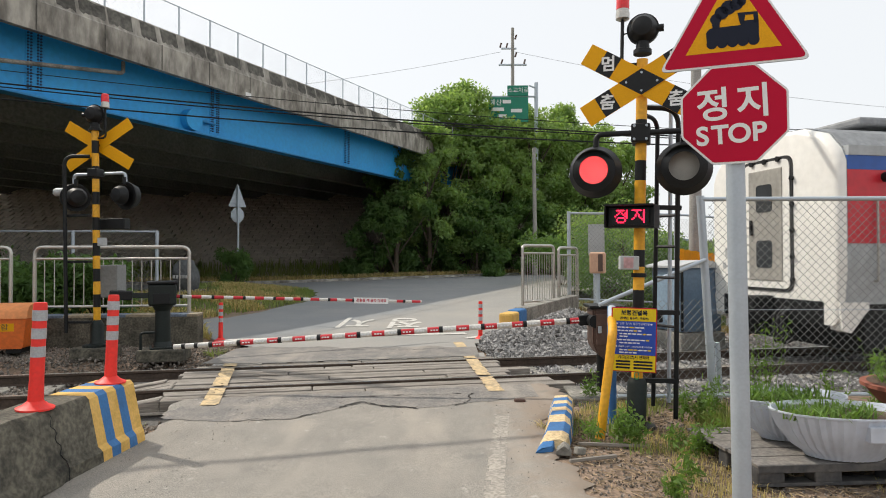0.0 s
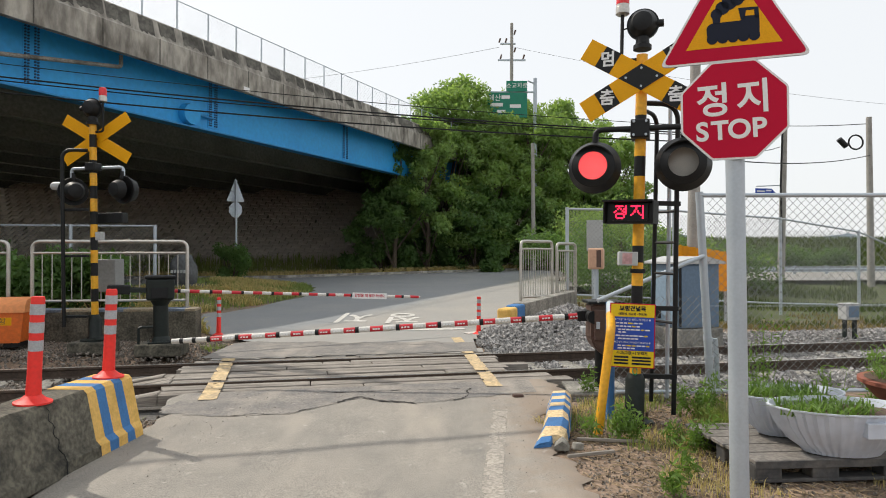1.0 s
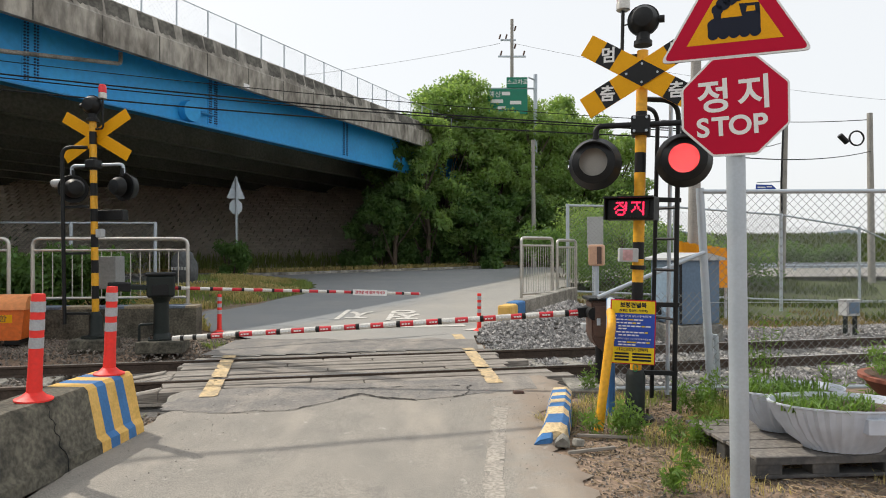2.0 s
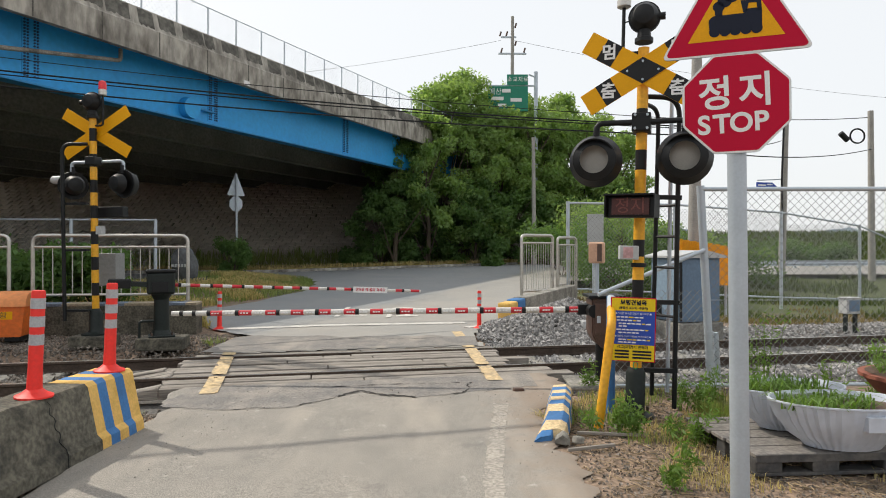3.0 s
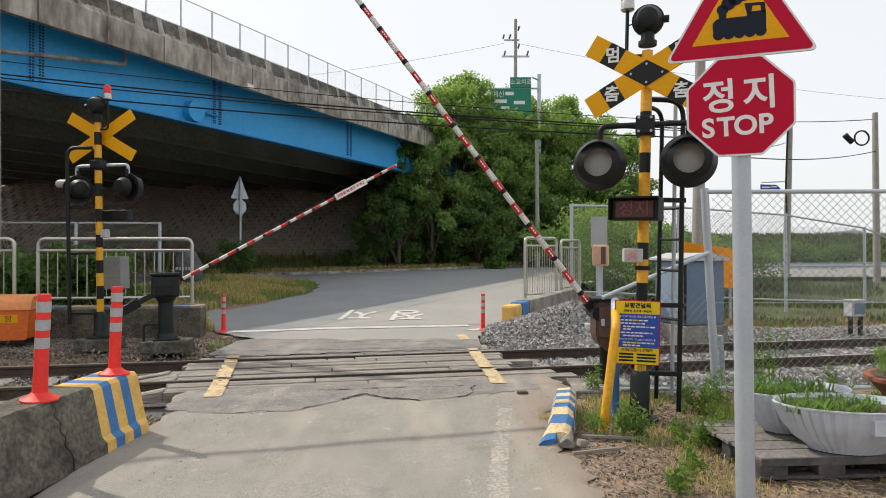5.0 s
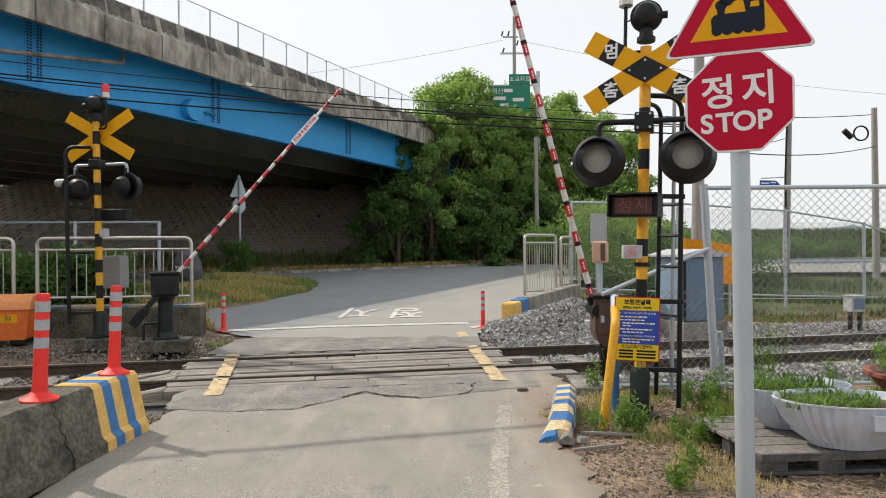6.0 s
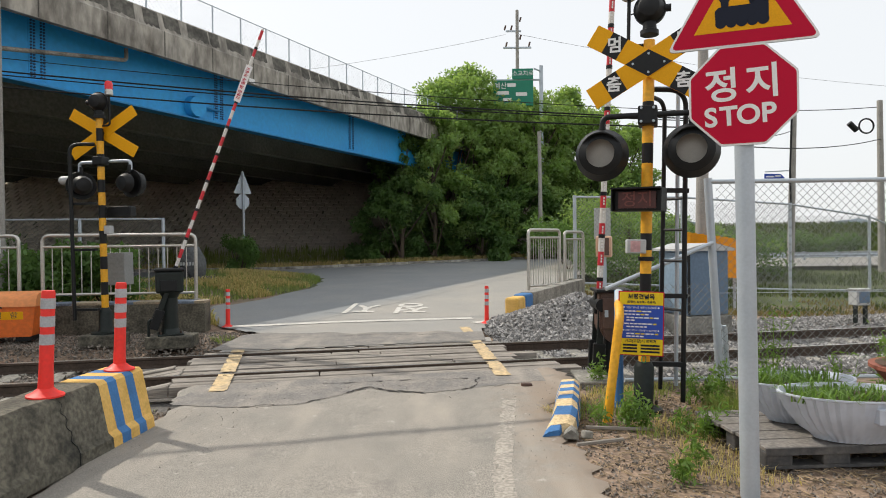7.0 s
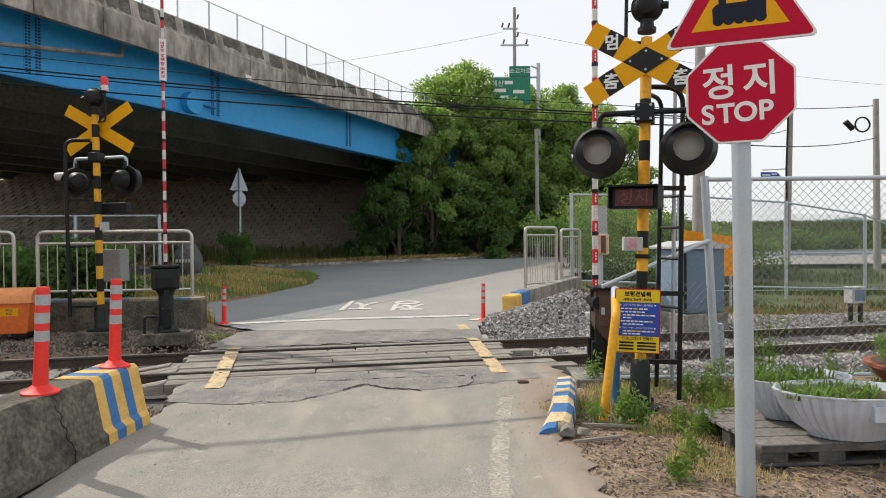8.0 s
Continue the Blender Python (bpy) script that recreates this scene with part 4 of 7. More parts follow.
def main_signal():
    g = thing("crossing_signal", pose(1.815, 6.02, 0, 0, 1.4, 0) @ pose(0, 0, 0, 0, 0, -20), "yellow and black crossing signal post with crossbuck and lamps", "crossing signal", "crossing signals")
    Y, K = M_YELLOW, M_BLACK
    post_rings(g, [(0.46, 0.9, Y), (0.9, 1.12, K), (1.12, 1.30, K), (1.30, 1.52, Y), (1.52, 1.68, K), (1.68, 2.2, Y), (2.2, 2.34, Y), (2.34, 2.53, K), (2.53, 2.72, Y), (2.72, 2.92, K), (2.92, 3.5, Y)], 0.052)
    bm = lathe(B(), [(0.175, 0.0), (0.175, 0.03), (0.1, 0.05), (0.09, 0.08), (0.09, 0.42), (0.08, 0.44), (0.068, 0.47)], 26)
    part("base_sleeve", bm, M_DKGREEN, g, "black cast base", smooth=True)
    for a in range(4):
        part("anchor_bolt", cyl(B(), (0.135 * math.cos(a * 1.571 + 0.6), 0.135 * math.sin(a * 1.571 + 0.6), 0.03), (0.135 * math.cos(a * 1.571 + 0.6), 0.135 * math.sin(a * 1.571 + 0.6), 0.09), 0.014, seg=6), M_RAIL, g)
    crossbuck(g, 3.265, 0.60, 0.215, -0.085, True)
    bell(g, 0, 3.79)
    beacon(g, -0.19, 3.9, 3.46)
    # lamp bracket
    part("bracket_clamp", box(B(), -0.085, -0.135, 2.69, 0.085, 0.1, 2.865, 0.012), K, g)
    for x in (-0.055, 0.055):
        for z in (2.715, 2.84):
            part("bolt", cyl(B(), (x, -0.135, z), (x, -0.155, z), 0.013, seg=6), M_GALV, g)
    part("bracket_pipe", pipe(B(), bend([(-0.41, -0.1, 2.62), (-0.41, -0.1, 2.78), (0.41, -0.1, 2.78), (0.41, -0.1, 2.62)], 0.07), 0.027, 12), K, g, smooth=True)
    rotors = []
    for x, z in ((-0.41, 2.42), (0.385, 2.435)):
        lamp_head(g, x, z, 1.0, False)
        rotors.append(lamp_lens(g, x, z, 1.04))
    # message box
    mb = new("message_box")
    mb.parent, mb.matrix_basis = g, pose(-0.06, -0.16, 1.98, 0, 0, -10)
    part("box_case", box(B(), -0.215, -0.06, -0.098, 0.215, 0.1, 0.098, 0.012), M_BLACK, mb)
    part("box_visor", prism(B(), [(-0.225, 0.098), (0.225, 0.098), (0.225, 0.112), (-0.225, 0.112)], -0.17, 0.1), M_BLACK, mb)
    part("box_cheek", box(B(), -0.227, -0.13, -0.1, -0.215, 0.1, 0.1), M_BLACK, mb)
    part("box_cheek", box(B(), 0.215, -0.13, -0.1, 0.227, 0.1, 0.1), M_BLACK, mb)
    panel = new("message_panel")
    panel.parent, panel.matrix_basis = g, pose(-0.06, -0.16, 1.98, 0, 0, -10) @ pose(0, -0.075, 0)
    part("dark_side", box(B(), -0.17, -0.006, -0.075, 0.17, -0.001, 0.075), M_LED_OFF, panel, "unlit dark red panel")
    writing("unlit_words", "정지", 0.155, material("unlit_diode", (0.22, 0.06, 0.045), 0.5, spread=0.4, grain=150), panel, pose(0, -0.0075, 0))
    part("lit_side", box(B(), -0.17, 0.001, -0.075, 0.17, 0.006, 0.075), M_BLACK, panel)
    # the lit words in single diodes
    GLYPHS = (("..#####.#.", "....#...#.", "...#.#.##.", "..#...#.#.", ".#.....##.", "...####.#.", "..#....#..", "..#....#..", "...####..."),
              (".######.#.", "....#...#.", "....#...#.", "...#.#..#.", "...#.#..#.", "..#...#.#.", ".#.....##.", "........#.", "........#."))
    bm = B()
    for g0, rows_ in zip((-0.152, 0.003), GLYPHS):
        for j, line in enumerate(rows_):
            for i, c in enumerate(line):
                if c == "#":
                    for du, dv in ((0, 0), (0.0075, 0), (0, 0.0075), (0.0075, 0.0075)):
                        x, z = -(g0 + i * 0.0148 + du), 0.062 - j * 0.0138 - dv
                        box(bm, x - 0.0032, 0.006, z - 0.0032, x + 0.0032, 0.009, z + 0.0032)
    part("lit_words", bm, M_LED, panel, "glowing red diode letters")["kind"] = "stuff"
    # notice board
    nb = new("notice_board")
    nb.parent, nb.matrix_basis = g, pose(-0.03, -0.1, 0.835, 0, 0, 8)
    part("board", box(B(), -0.205, -0.004, -0.3, 0.205, 0.004, 0.3, 0.003), M_RED, nb, "red-edged board")
    part("heading_field", box(B(), -0.195, -0.0075, 0.175, 0.195, -0.0045, 0.292), M_LEMON, nb)
    part("blue_field", box(B(), -0.195, -0.0075, -0.14, 0.195, -0.0045, 0.173), M_BLUESIGN, nb)
    part("lower_field", box(B(), -0.195, -0.0075, -0.292, 0.195, -0.0045, -0.142), M_LEMON, nb)
    writing("heading_words", "보령건널목", 0.052, M_NAVY, nb, pose(0, -0.0085, 0.25), 0.0008, "", 0.0022)
    writing("line_words", "(장항선, 청소역 - 주포역)", 0.025, M_NAVY, nb, pose(0, -0.0085, 0.2), 0.0008, "", 0.001)
    writing("white_words", "● \"고장\" 표시등 점등시 통과방법 ●", 0.022, M_WHITE, nb, pose(0, -0.0085, 0.148), 0.0008)
    writing("white_words", "● 건널목 안에서 고장났을 때 통과방법 ●", 0.019, M_WHITE, nb, pose(0, -0.0085, -0.065), 0.0008)
    rng = random.Random(8)
    for z, x0, n in ((0.115, -0.15, 6), (0.085, -0.15, 6), (0.055, -0.13, 7), (0.03, -0.13, 2), (-0.002, -0.15, 7), (-0.03, -0.13, 5), (-0.095, -0.13, 7), (-0.12, -0.13, 4)):
        x = x0
        for i in range(n):
            w = rng.uniform(0.025, 0.045)
            part("text_bar", box(B(), x, -0.0088, z - 0.006, x + w, -0.0076, z + 0.006), M_LEMON if rng.random() < 0.22 else M_WHITE, nb)
            x += w + 0.008
    writing("contact_words", "사고(고장)시 연락처", 0.034, M_NAVY, nb, pose(0, -0.0085, -0.165), 0.0008, "", 0.001)
    for z in (-0.203, -0.232, -0.262):
        part("text_bar", box(B(), -0.16, -0.0088, z - 0.009, -0.03, -0.0076, z + 0.009), M_NAVY, nb)
        part("text_bar", box(B(), 0.0, -0.0088, z - 0.009, 0.17, -0.0076, z + 0.009), M_NAVY, nb)
    # small box on the post, strap, tie
    sb = new("button_box")
    sb.parent, sb.matrix_basis = g, pose(-0.1, -0.09, 1.555, 0, 0, 15)
    part("button_case", box(B(), -0.075, -0.05, -0.065, 0.1, 0.05, 0.065, 0.01), M_LTGREY, sb, "pale grey box")
    part("button_label", box(B(), -0.045, -0.0525, -0.05, 0.045, -0.0505, 0.05), material("pink_label", (0.62, 0.36, 0.36), 0.6), sb, "faded pink label")
    part("strap", cyl(B(), (0, 0, 1.42), (0, 0, 1.46), 0.072, seg=20), M_BLACK, g)
    part("green_tie", pipe(B(), [(0.02 * math.cos(a * 0.6), -0.08, 0.5 + 0.035 * math.sin(a * 0.6)) for a in range(11)], 0.005, 6), material("green_tie", (0.02, 0.3, 0.12), 0.6), g)
    # ladder frame behind the post
    lad = new("ladder")
    lad.parent, lad.matrix_basis = g, pose(0, 0, 0, 0, 0, 20)
    part("ladder_rail", pipe(B(), bend([(0.02, 0.02, 2.98), (0.24, 0.25, 2.98), (0.24, 0.25, 0.15)], 0.16, 8), 0.021, 10), K, lad, smooth=True)
    part("ladder_rail", pipe(B(), bend([(0.02, 0.0, 3.04), (0.36, 0.02, 3.04), (0.38, 0.02, 0.08)], 0.17, 8), 0.023, 10), K, lad, smooth=True)
    for z in (2.10, 2.02, 1.72, 1.42, 0.95, 0.42):
        part("ladder_rung", cyl(B(), (0.24, 0.25, z), (0.38, 0.02, z), 0.014, seg=8), K, lad)
    for z in (1.09, 0.44, 2.09):
        part("ladder_tie", box(B(), 0.0, 0.0, z - 0.022, 0.40, 0.035, z + 0.022, 0.004), K, lad)
    part("conduit", cyl(B(), (0.285, 0.3, 0.2), (0.26, 0.3, 3.1), 0.019, seg=8), M_GALV, g)
    return rotors, panel


LENSES, PANEL = main_signal()


M_GREYBOX = material("dull_grey_enamel", (0.24, 0.245, 0.24), 0.6, spread=0.15)


def rear_signal():
    g = thing("crossing_signal", pose(-5.83, 10.62, 0.15, 0, -0.9, 0) @ pose(0, 0, 0, 0, 0, 172), "rear of a yellow and black crossing signal post with crossbuck", "crossing signal", "crossing signals")
    Y, K = M_YELLOW, M_BLACK
    pitch = 0.2155
    post_rings(g, [(0.44 + k * pitch, 0.44 + (k + 1) * pitch, K if k % 2 else Y) for k in range(15)], 0.056)
    part("base_sleeve", lathe(B(), [(0.23, 0.0), (0.23, 0.03), (0.13, 0.05), (0.105, 0.1), (0.105, 0.36), (0.085, 0.40), (0.06, 0.44)], 24), M_DKGREEN, g, smooth=True)
    crossbuck(g, 3.40, 0.69, 0.2, -0.09, False)
    bell(g, 0, 3.9, 1.15)
    beacon(g, -0.19, 4.0, 3.5)
    part("bracket_clamp", box(B(), -0.09, -0.1, 2.84, 0.09, 0.1, 2.98, 0.015), K, g)
    part("bracket_pipe", pipe(B(), bend([(-0.48, -0.1, 2.75), (-0.48, -0.1, 2.91), (0.48, -0.1, 2.91), (0.48, -0.1, 2.75)], 0.07), 0.027, 10), M_GALV, g, smooth=True)
    for x, turn in ((-0.50, -14), (0.46, 48)):
        lamp_head(g, x, 2.52, 0.95, True).rotation_euler = (0, 0, radians(turn))
    part("lamp_side_hood", lathe(B(), [(0.06, 0.0), (0.07, 0.02), (0.07, 0.2), (0.06, 0.22)], 20, pose(0.58, -0.05, 2.62, 0, 90, 0)), M_LTGREY, g, "pale grey side hood", smooth=True)
    part("message_box", box(B(), -0.42, -0.3, 1.97, 0.1, -0.14, 2.15, 0.015), M_BLACK, g)
    part("relay_box", box(B(), -0.2, -0.5, 0.8, 0.2, -0.25, 1.36, 0.012), M_GREYBOX, g, "light grey relay box")
    part("ladder_rail", pipe(B(), bend([(0.03, 0.1, 3.18), (0.40, 0.22, 3.18), (0.40, 0.22, 0.25)], 0.16, 8), 0.03, 10), K, g, smooth=True)
    for z in (2.19, 1.42, 0.42):
        part("ladder_tie", box(B(), 0.0, 0.12, z - 0.02, 0.42, 0.2, z + 0.02, 0.004), K, g)
    part("strap_box", box(B(), -0.16, -0.06, 1.68, -0.06, 0.06, 1.82, 0.01), M_LTGREY, g)
    b = part("concrete_block", box(B(), -0.32, -0.26, -0.05, 0.32, 0.26, 0.15, 0.025), M_WALL)
    b.matrix_basis = pose(-5.83, 10.58, 0, 0, 0, 6)
    tagged(b, "low concrete block under the rear signal post", "concrete block")


rear_signal()


# ---- road signs by the lane ----
def stop_sign():
    g = thing("stop_sign", pose(1.885, 4.03, 0, 0, -0.6, 0) @ pose(0, 0, 0, 0, 0, -18), "red octagonal stop sign and railway warning triangle on a pole", "road sign")
    part("pole", cyl(B(), (0, 0, -0.05), (0, 0, 3.4), 0.058, 0.056, 28), M_GALV, g, "grey galvanised steel pole", smooth=True)
    octa = lambda r: [(r / math.cos(math.pi / 8) * math.cos(math.pi / 8 + i * math.pi / 4), r / math.cos(math.pi / 8) * math.sin(math.pi / 8 + i * math.pi / 4)) for i in range(8)]
    o = new("stop_plate")
    o.parent, o.location = g, (-0.012, -0.075, 2.505)
    part("backing", prism(B(), rounded(octa(0.311), 0.02), 0.0, 0.012), M_GALV, o)
    part("white_edge", prism(B(), rounded(octa(0.310), 0.02), -0.002, -0.0002), M_WHITE, o, "white reflective edge")
    part("red_field", prism(B(), rounded(octa(0.298), 0.012), -0.004, -0.0022), M_RED, o, "red reflective sheet")
    for w, x in (("정", -0.118), ("지", 0.115)):
        writing("stop_word", w, 0.222, M_WHITE, o, pose(x, -0.006, 0.058 + 0.03 * x, 0, -1.7, 0), 0.0012, "white letters", 0.0045)
    for w, x in (("S", -0.185), ("T", -0.082), ("O", 0.03), ("P", 0.142)):
        writing("stop_letter", w, 0.165, M_WHITE, o, pose(x, -0.006, -0.128 + 0.03 * x, 0, -1.7, 0), 0.0012, "white letters", 0.0045)
    t = new("warning_plate")
    t.parent, t.matrix_basis = g, pose(-0.01, -0.075, 3.065)
    tri = lambda k: [(-0.44 * k, -0.255 * k), (0.44 * k, -0.255 * k), (0.0, 0.507 * k)]
    part("backing", prism(B(), rounded(tri(1.0), 0.05), 0.0, 0.012), M_GALV, t)
    part("white_edge", prism(B(), rounded(tri(0.998), 0.05), -0.002, -0.0002), M_WHITE, t, "white reflective edge")
    part("red_border", prism(B(), rounded(tri(0.95), 0.045), -0.004, -0.0022), M_RED, t, "red reflective border")
    part("yellow_field", prism(B(), tri(0.63), -0.006, -0.0042), M_WARNY, t, "yellow field")
    # steam engine picture out of simple outlines
    ink = -0.0085, -0.0062
    part("engine_body", prism(B(), rounded([(-0.15, -0.10), (0.15, -0.10), (0.15, 0.02), (0.06, 0.02), (0.05, -0.005), (-0.13, -0.005), (-0.155, -0.03)], 0.012), *ink), M_NAVY, t)
    part("engine_cab", prism(B(), [(0.045, 0.0), (0.065, 0.0), (0.075, 0.055), (0.12, 0.055), (0.125, 0.0), (0.15, 0.0), (0.145, 0.07), (0.03, 0.075)], *ink), M_NAVY, t)
    part("engine_chimney", prism(B(), [(-0.115, -0.01), (-0.075, -0.01), (-0.072, 0.035), (-0.12, 0.035)], *ink), M_NAVY, t)
    for x in (-0.12, -0.06, 0.0, 0.06, 0.12):
        part("engine_wheel", cyl(B(), (x, ink[0] - 0.0005, -0.105), (x, ink[1], -0.105), 0.033, seg=18), M_NAVY, t)
    for x, z, r in ((-0.095, 0.05, 0.034), (-0.06, 0.085, 0.042), (-0.02, 0.115, 0.046), (0.025, 0.13, 0.04), (0.055, 0.14, 0.026)):
        part("engine_smoke", cyl(B(), (x, ink[0] - 0.0004, z), (x, ink[1], z), r, seg=18), M_NAVY, t)
    for z in (2.32, 2.7, 2.95, 3.3):
        part("clamp", box(B(), -0.07, -0.062, z - 0.02, 0.07, 0.066, z + 0.02, 0.005), M_GALV, g)


stop_sign()


# ---- low walls, kerbs, bollards ----
def striped_barrier():
    g = thing("concrete_barrier", pose(-2.645, 5.60, 0, 0, 0, -3.5), "old concrete barrier with a blue and yellow striped end", "barrier wall")
    prof = [(0.0, 0.0), (-0.01, 0.09), (-0.05, 0.13), (-0.13, 0.50), (-0.16, 0.53), (-0.46, 0.53), (-0.49, 0.50), (-0.55, 0.2), (-0.6, 0.12), (-0.6, 0.0)]
    cut = [0.0, -0.12, -0.24, -0.37, -0.49, -0.61]
    for i, (a, b) in enumerate(zip(cut, cut[1:])):
        bm = B()
        prism(bm, [(x * (1 if i else 1), z) for x, z in prof], b, a)
        for v in bm.verts:
            if v.co.y > -0.02:
                v.co.y += 0.07 * v.co.z + 0.05 * noise.noise((v.co.z * 9, v.co.x * 6, 4))
            v.co.x += 0.012 * noise.noise((v.co.y * 8, v.co.z * 8, 1))
        part("painted_length", bm, M_BLUEPAINT if i % 2 else M_YELLOW_OLD, g, "chipped blue paint" if i % 2 else "chipped yellow paint")
    bm = B()
    n = 60
    ring = []
    for j in range(n + 1):
        y = -0.61 - 9.4 * j / n
        ring.append([bm.verts.new((x + 0.012 * noise.noise((y * 3, z * 6, 0)), y, z + (0.012 * noise.noise((y * 4, x * 5, 2)) if z > 0.1 else 0))) for x, z in prof])
    for a, b in zip(ring, ring[1:]):
        for k in range(len(prof)):
            q = (k + 1) % len(prof)
            bm.faces.new((a[k], a[q], b[q], b[k]))
    bm.faces.new(ring[0]), bm.faces.new(ring[-1][::-1])
    part("plain_length", bm, M_WALL, g, "stained bare concrete", smooth=True)
    part("crack", pipe(B(), [(-0.05 - 0.08 * (0.5 - 0.03 * k - 0.13) / 0.37 + 0.002, -1.08 + 0.02 * math.sin(k * 1.7) + 0.006 * k, 0.5 - 0.03 * k) for k in range(13)] + [(-0.006, -1.02, 0.1), (0.003, -1.03, 0.0)], 0.0035, 5), M_BLACK, g)


striped_barrier()


def bollard(x, y, z, h, group, r=0.04, lean=0.4):
    g = thing("bollard", pose(x, y, z, -0.5, lean, 0), "orange-red flexible bollard with grey reflective bands", "bollard", group)
    part("bollard_base", lathe(B(), [(0.125, 0.0), (0.125, 0.012), (0.085, 0.03), (r * 1.15, 0.06)], 26), M_ORANGE, g, smooth=True)
    part("bollard_body", lathe(B(), [(r * 1.15, 0.05), (r * 1.05, 0.2), (r, h - 0.02), (r * 0.9, h)], 24), M_ORANGE, g, smooth=True)
    for k in (0.93, 0.76, 0.59):
        part("reflective_band", cyl(B(), (0, 0, h * k - 0.1 * h), (0, 0, h * k), r * 1.075, r * 1.06, 24), M_SILVERTAPE, g, "grey reflective band", smooth=True)
    return g


bollard(-2.95, 4.56, 0.53, 0.765, "bollards on the barrier", 0.045, 2.3)
bollard(-2.915, 5.52, 0.53, 0.765, "bollards on the barrier", 0.045, 1.8)
bollard(-4.41, 12.45, 0.0, 0.75, "bollards beyond the track")
bollard(0.71, 12.63, 0.0, 0.75, "bollards beyond the track")


def striped_kerb():
    g = thing("kerb_block", pose(0.93, 5.27, 0, 0, 0, -12.5), "low kerb block in chipped blue and cream stripes", "kerb block")
    prof = [(-0.13, 0.0), (-0.115, 0.09), (-0.075, 0.19), (0.055, 0.205), (0.105, 0.16), (0.12, 0.0)]
    edges = [-0.06, 0.06, 0.19, 0.33, 0.47, 0.61, 0.75, 0.89, 1.03, 1.16, 1.27]
    cream = material("cream_paint", (0.74, 0.56, 0.32), 0.85, spread=0.3, grain=45, stain=6, bump=0.25)
    for i, (a, b) in enumerate(zip(edges, edges[1:])):
        bm = B()
        prism(bm, prof if i else [(x * (1 if x < 0 else 0.15), z) for x, z in prof], a, b)
        for v in bm.verts:
            v.co.z *= 0.25 + 0.75 * step(-0.15, 0.55, v.co.y)
            v.co.x += 0.014 * noise.noise((v.co.y * 7, v.co.z * 9, 5)) - 0.05 * (1 - step(-0.1, 0.35, v.co.y))
            if v.co.x < -0.09:
                v.co.y -= 0.07
        part("painted_length", bm, M_BLUEPAINT if i % 2 == 0 else cream, g)
    bm = prism(B(), [(0.0, 0.0), (0.0, 0.03), (0.06, 0.075), (0.1, 0.05), (0.12, 0.0)], -0.1, 0.05)
    part("broken_corner", bm, M_CONC, g, "bare chipped concrete")


striped_kerb()


def low_wall():
    g = thing("low_wall", pose(-4.68, 11.98, 0, 0, 0, 6.7), "low concrete kerb wall with faded blue and yellow top edge", "low wall")
    part("wall_body", box(B(), -9.0, 0, -0.1, 0.0, 0.42, 0.52, 0.012), M_WALL, g)
    x, k = -9.0, 0
    while x < -0.01:
        w = min(0.55, -x)
        part("painted_top", box(B(), x, -0.004, 0.52, x + w, 0.42, 0.57, 0.008), M_FADEBLUE if k % 2 else M_FADEYEL, g)
        x, k = x + w, k + 1
    return g


low_wall()


def railing(m, length, h, bars, label, group, r=0.035):
    g = thing("guard_railing", m, label, "railing", group)
    part("hoop", pipe(B(), bend([(0, 0, 0), (0, 0, h), (length, 0, h), (length, 0, 0)], 0.14, 8), r, 12), M_STAINLESS, g, smooth=True)
    part("upper_rail", cyl(B(), (0, 0, h - 0.22), (length, 0, h - 0.22), r * 0.7, seg=10), M_STAINLESS, g)
    part("lower_rail", cyl(B(), (0, 0, 0.14), (length, 0, 0.14), r * 0.7, seg=10), M_STAINLESS, g)
    for i in range(bars):
        x = length * (i + 1) / (bars + 1)
        part("bar", cyl(B(), (x, 0, 0.14), (x, 0, h - 0.22), 0.0095, seg=8), M_STAINLESS, g)
    for x in (0, length):
        part("foot", cyl(B(), (x, 0, 0), (x, 0, 0.015), r * 2, seg=12), M_STAINLESS, g)
    return g


railing(pose(-7.77, 11.97, 0.57, 0, 0, 6.7), 2.82, 1.27, 15, "brushed stainless guard railing on the low wall", "railings on the low wall")
railing(pose(-11.12, 11.58, 0.57, 0, 0, 6.7), 2.95, 1.27, 15, "brushed stainless guard railing on the low wall", "railings on the low wall")
railing(pose(2.22, 18.05, 0.22, 0, 0, 40), 1.36, 1.75, 12, "brushed stainless guard railing at the road edge", "railings beyond the track", 0.045)
railing(pose(3.45, 19.2, 0.2, 0, 0, 40), 0.9, 1.72, 9, "brushed stainless guard railing at the road edge", "railings beyond the track", 0.045)


def far_kerb():
    g = thing("kerb_wall", pose(1.12, 13.25, 0, 0, 0, 66), "curved kerb with yellow and blue painted nose", "kerb")
    part("painted_nose", box(B(), 0, -0.3, -0.05, 0.55, 0.0, 0.46, 0.05), M_YELLOW_OLD, g)
    part("painted_nose", box(B(), 0.55, -0.3, -0.05, 1.1, 0.0, 0.49, 0.05), M_BLUEPAINT, g)
    part("bare_kerb", box(B(), 1.1, -0.3, -0.05, 6.5, 0.0, 0.5, 0.02), M_CONC, g)


far_kerb()


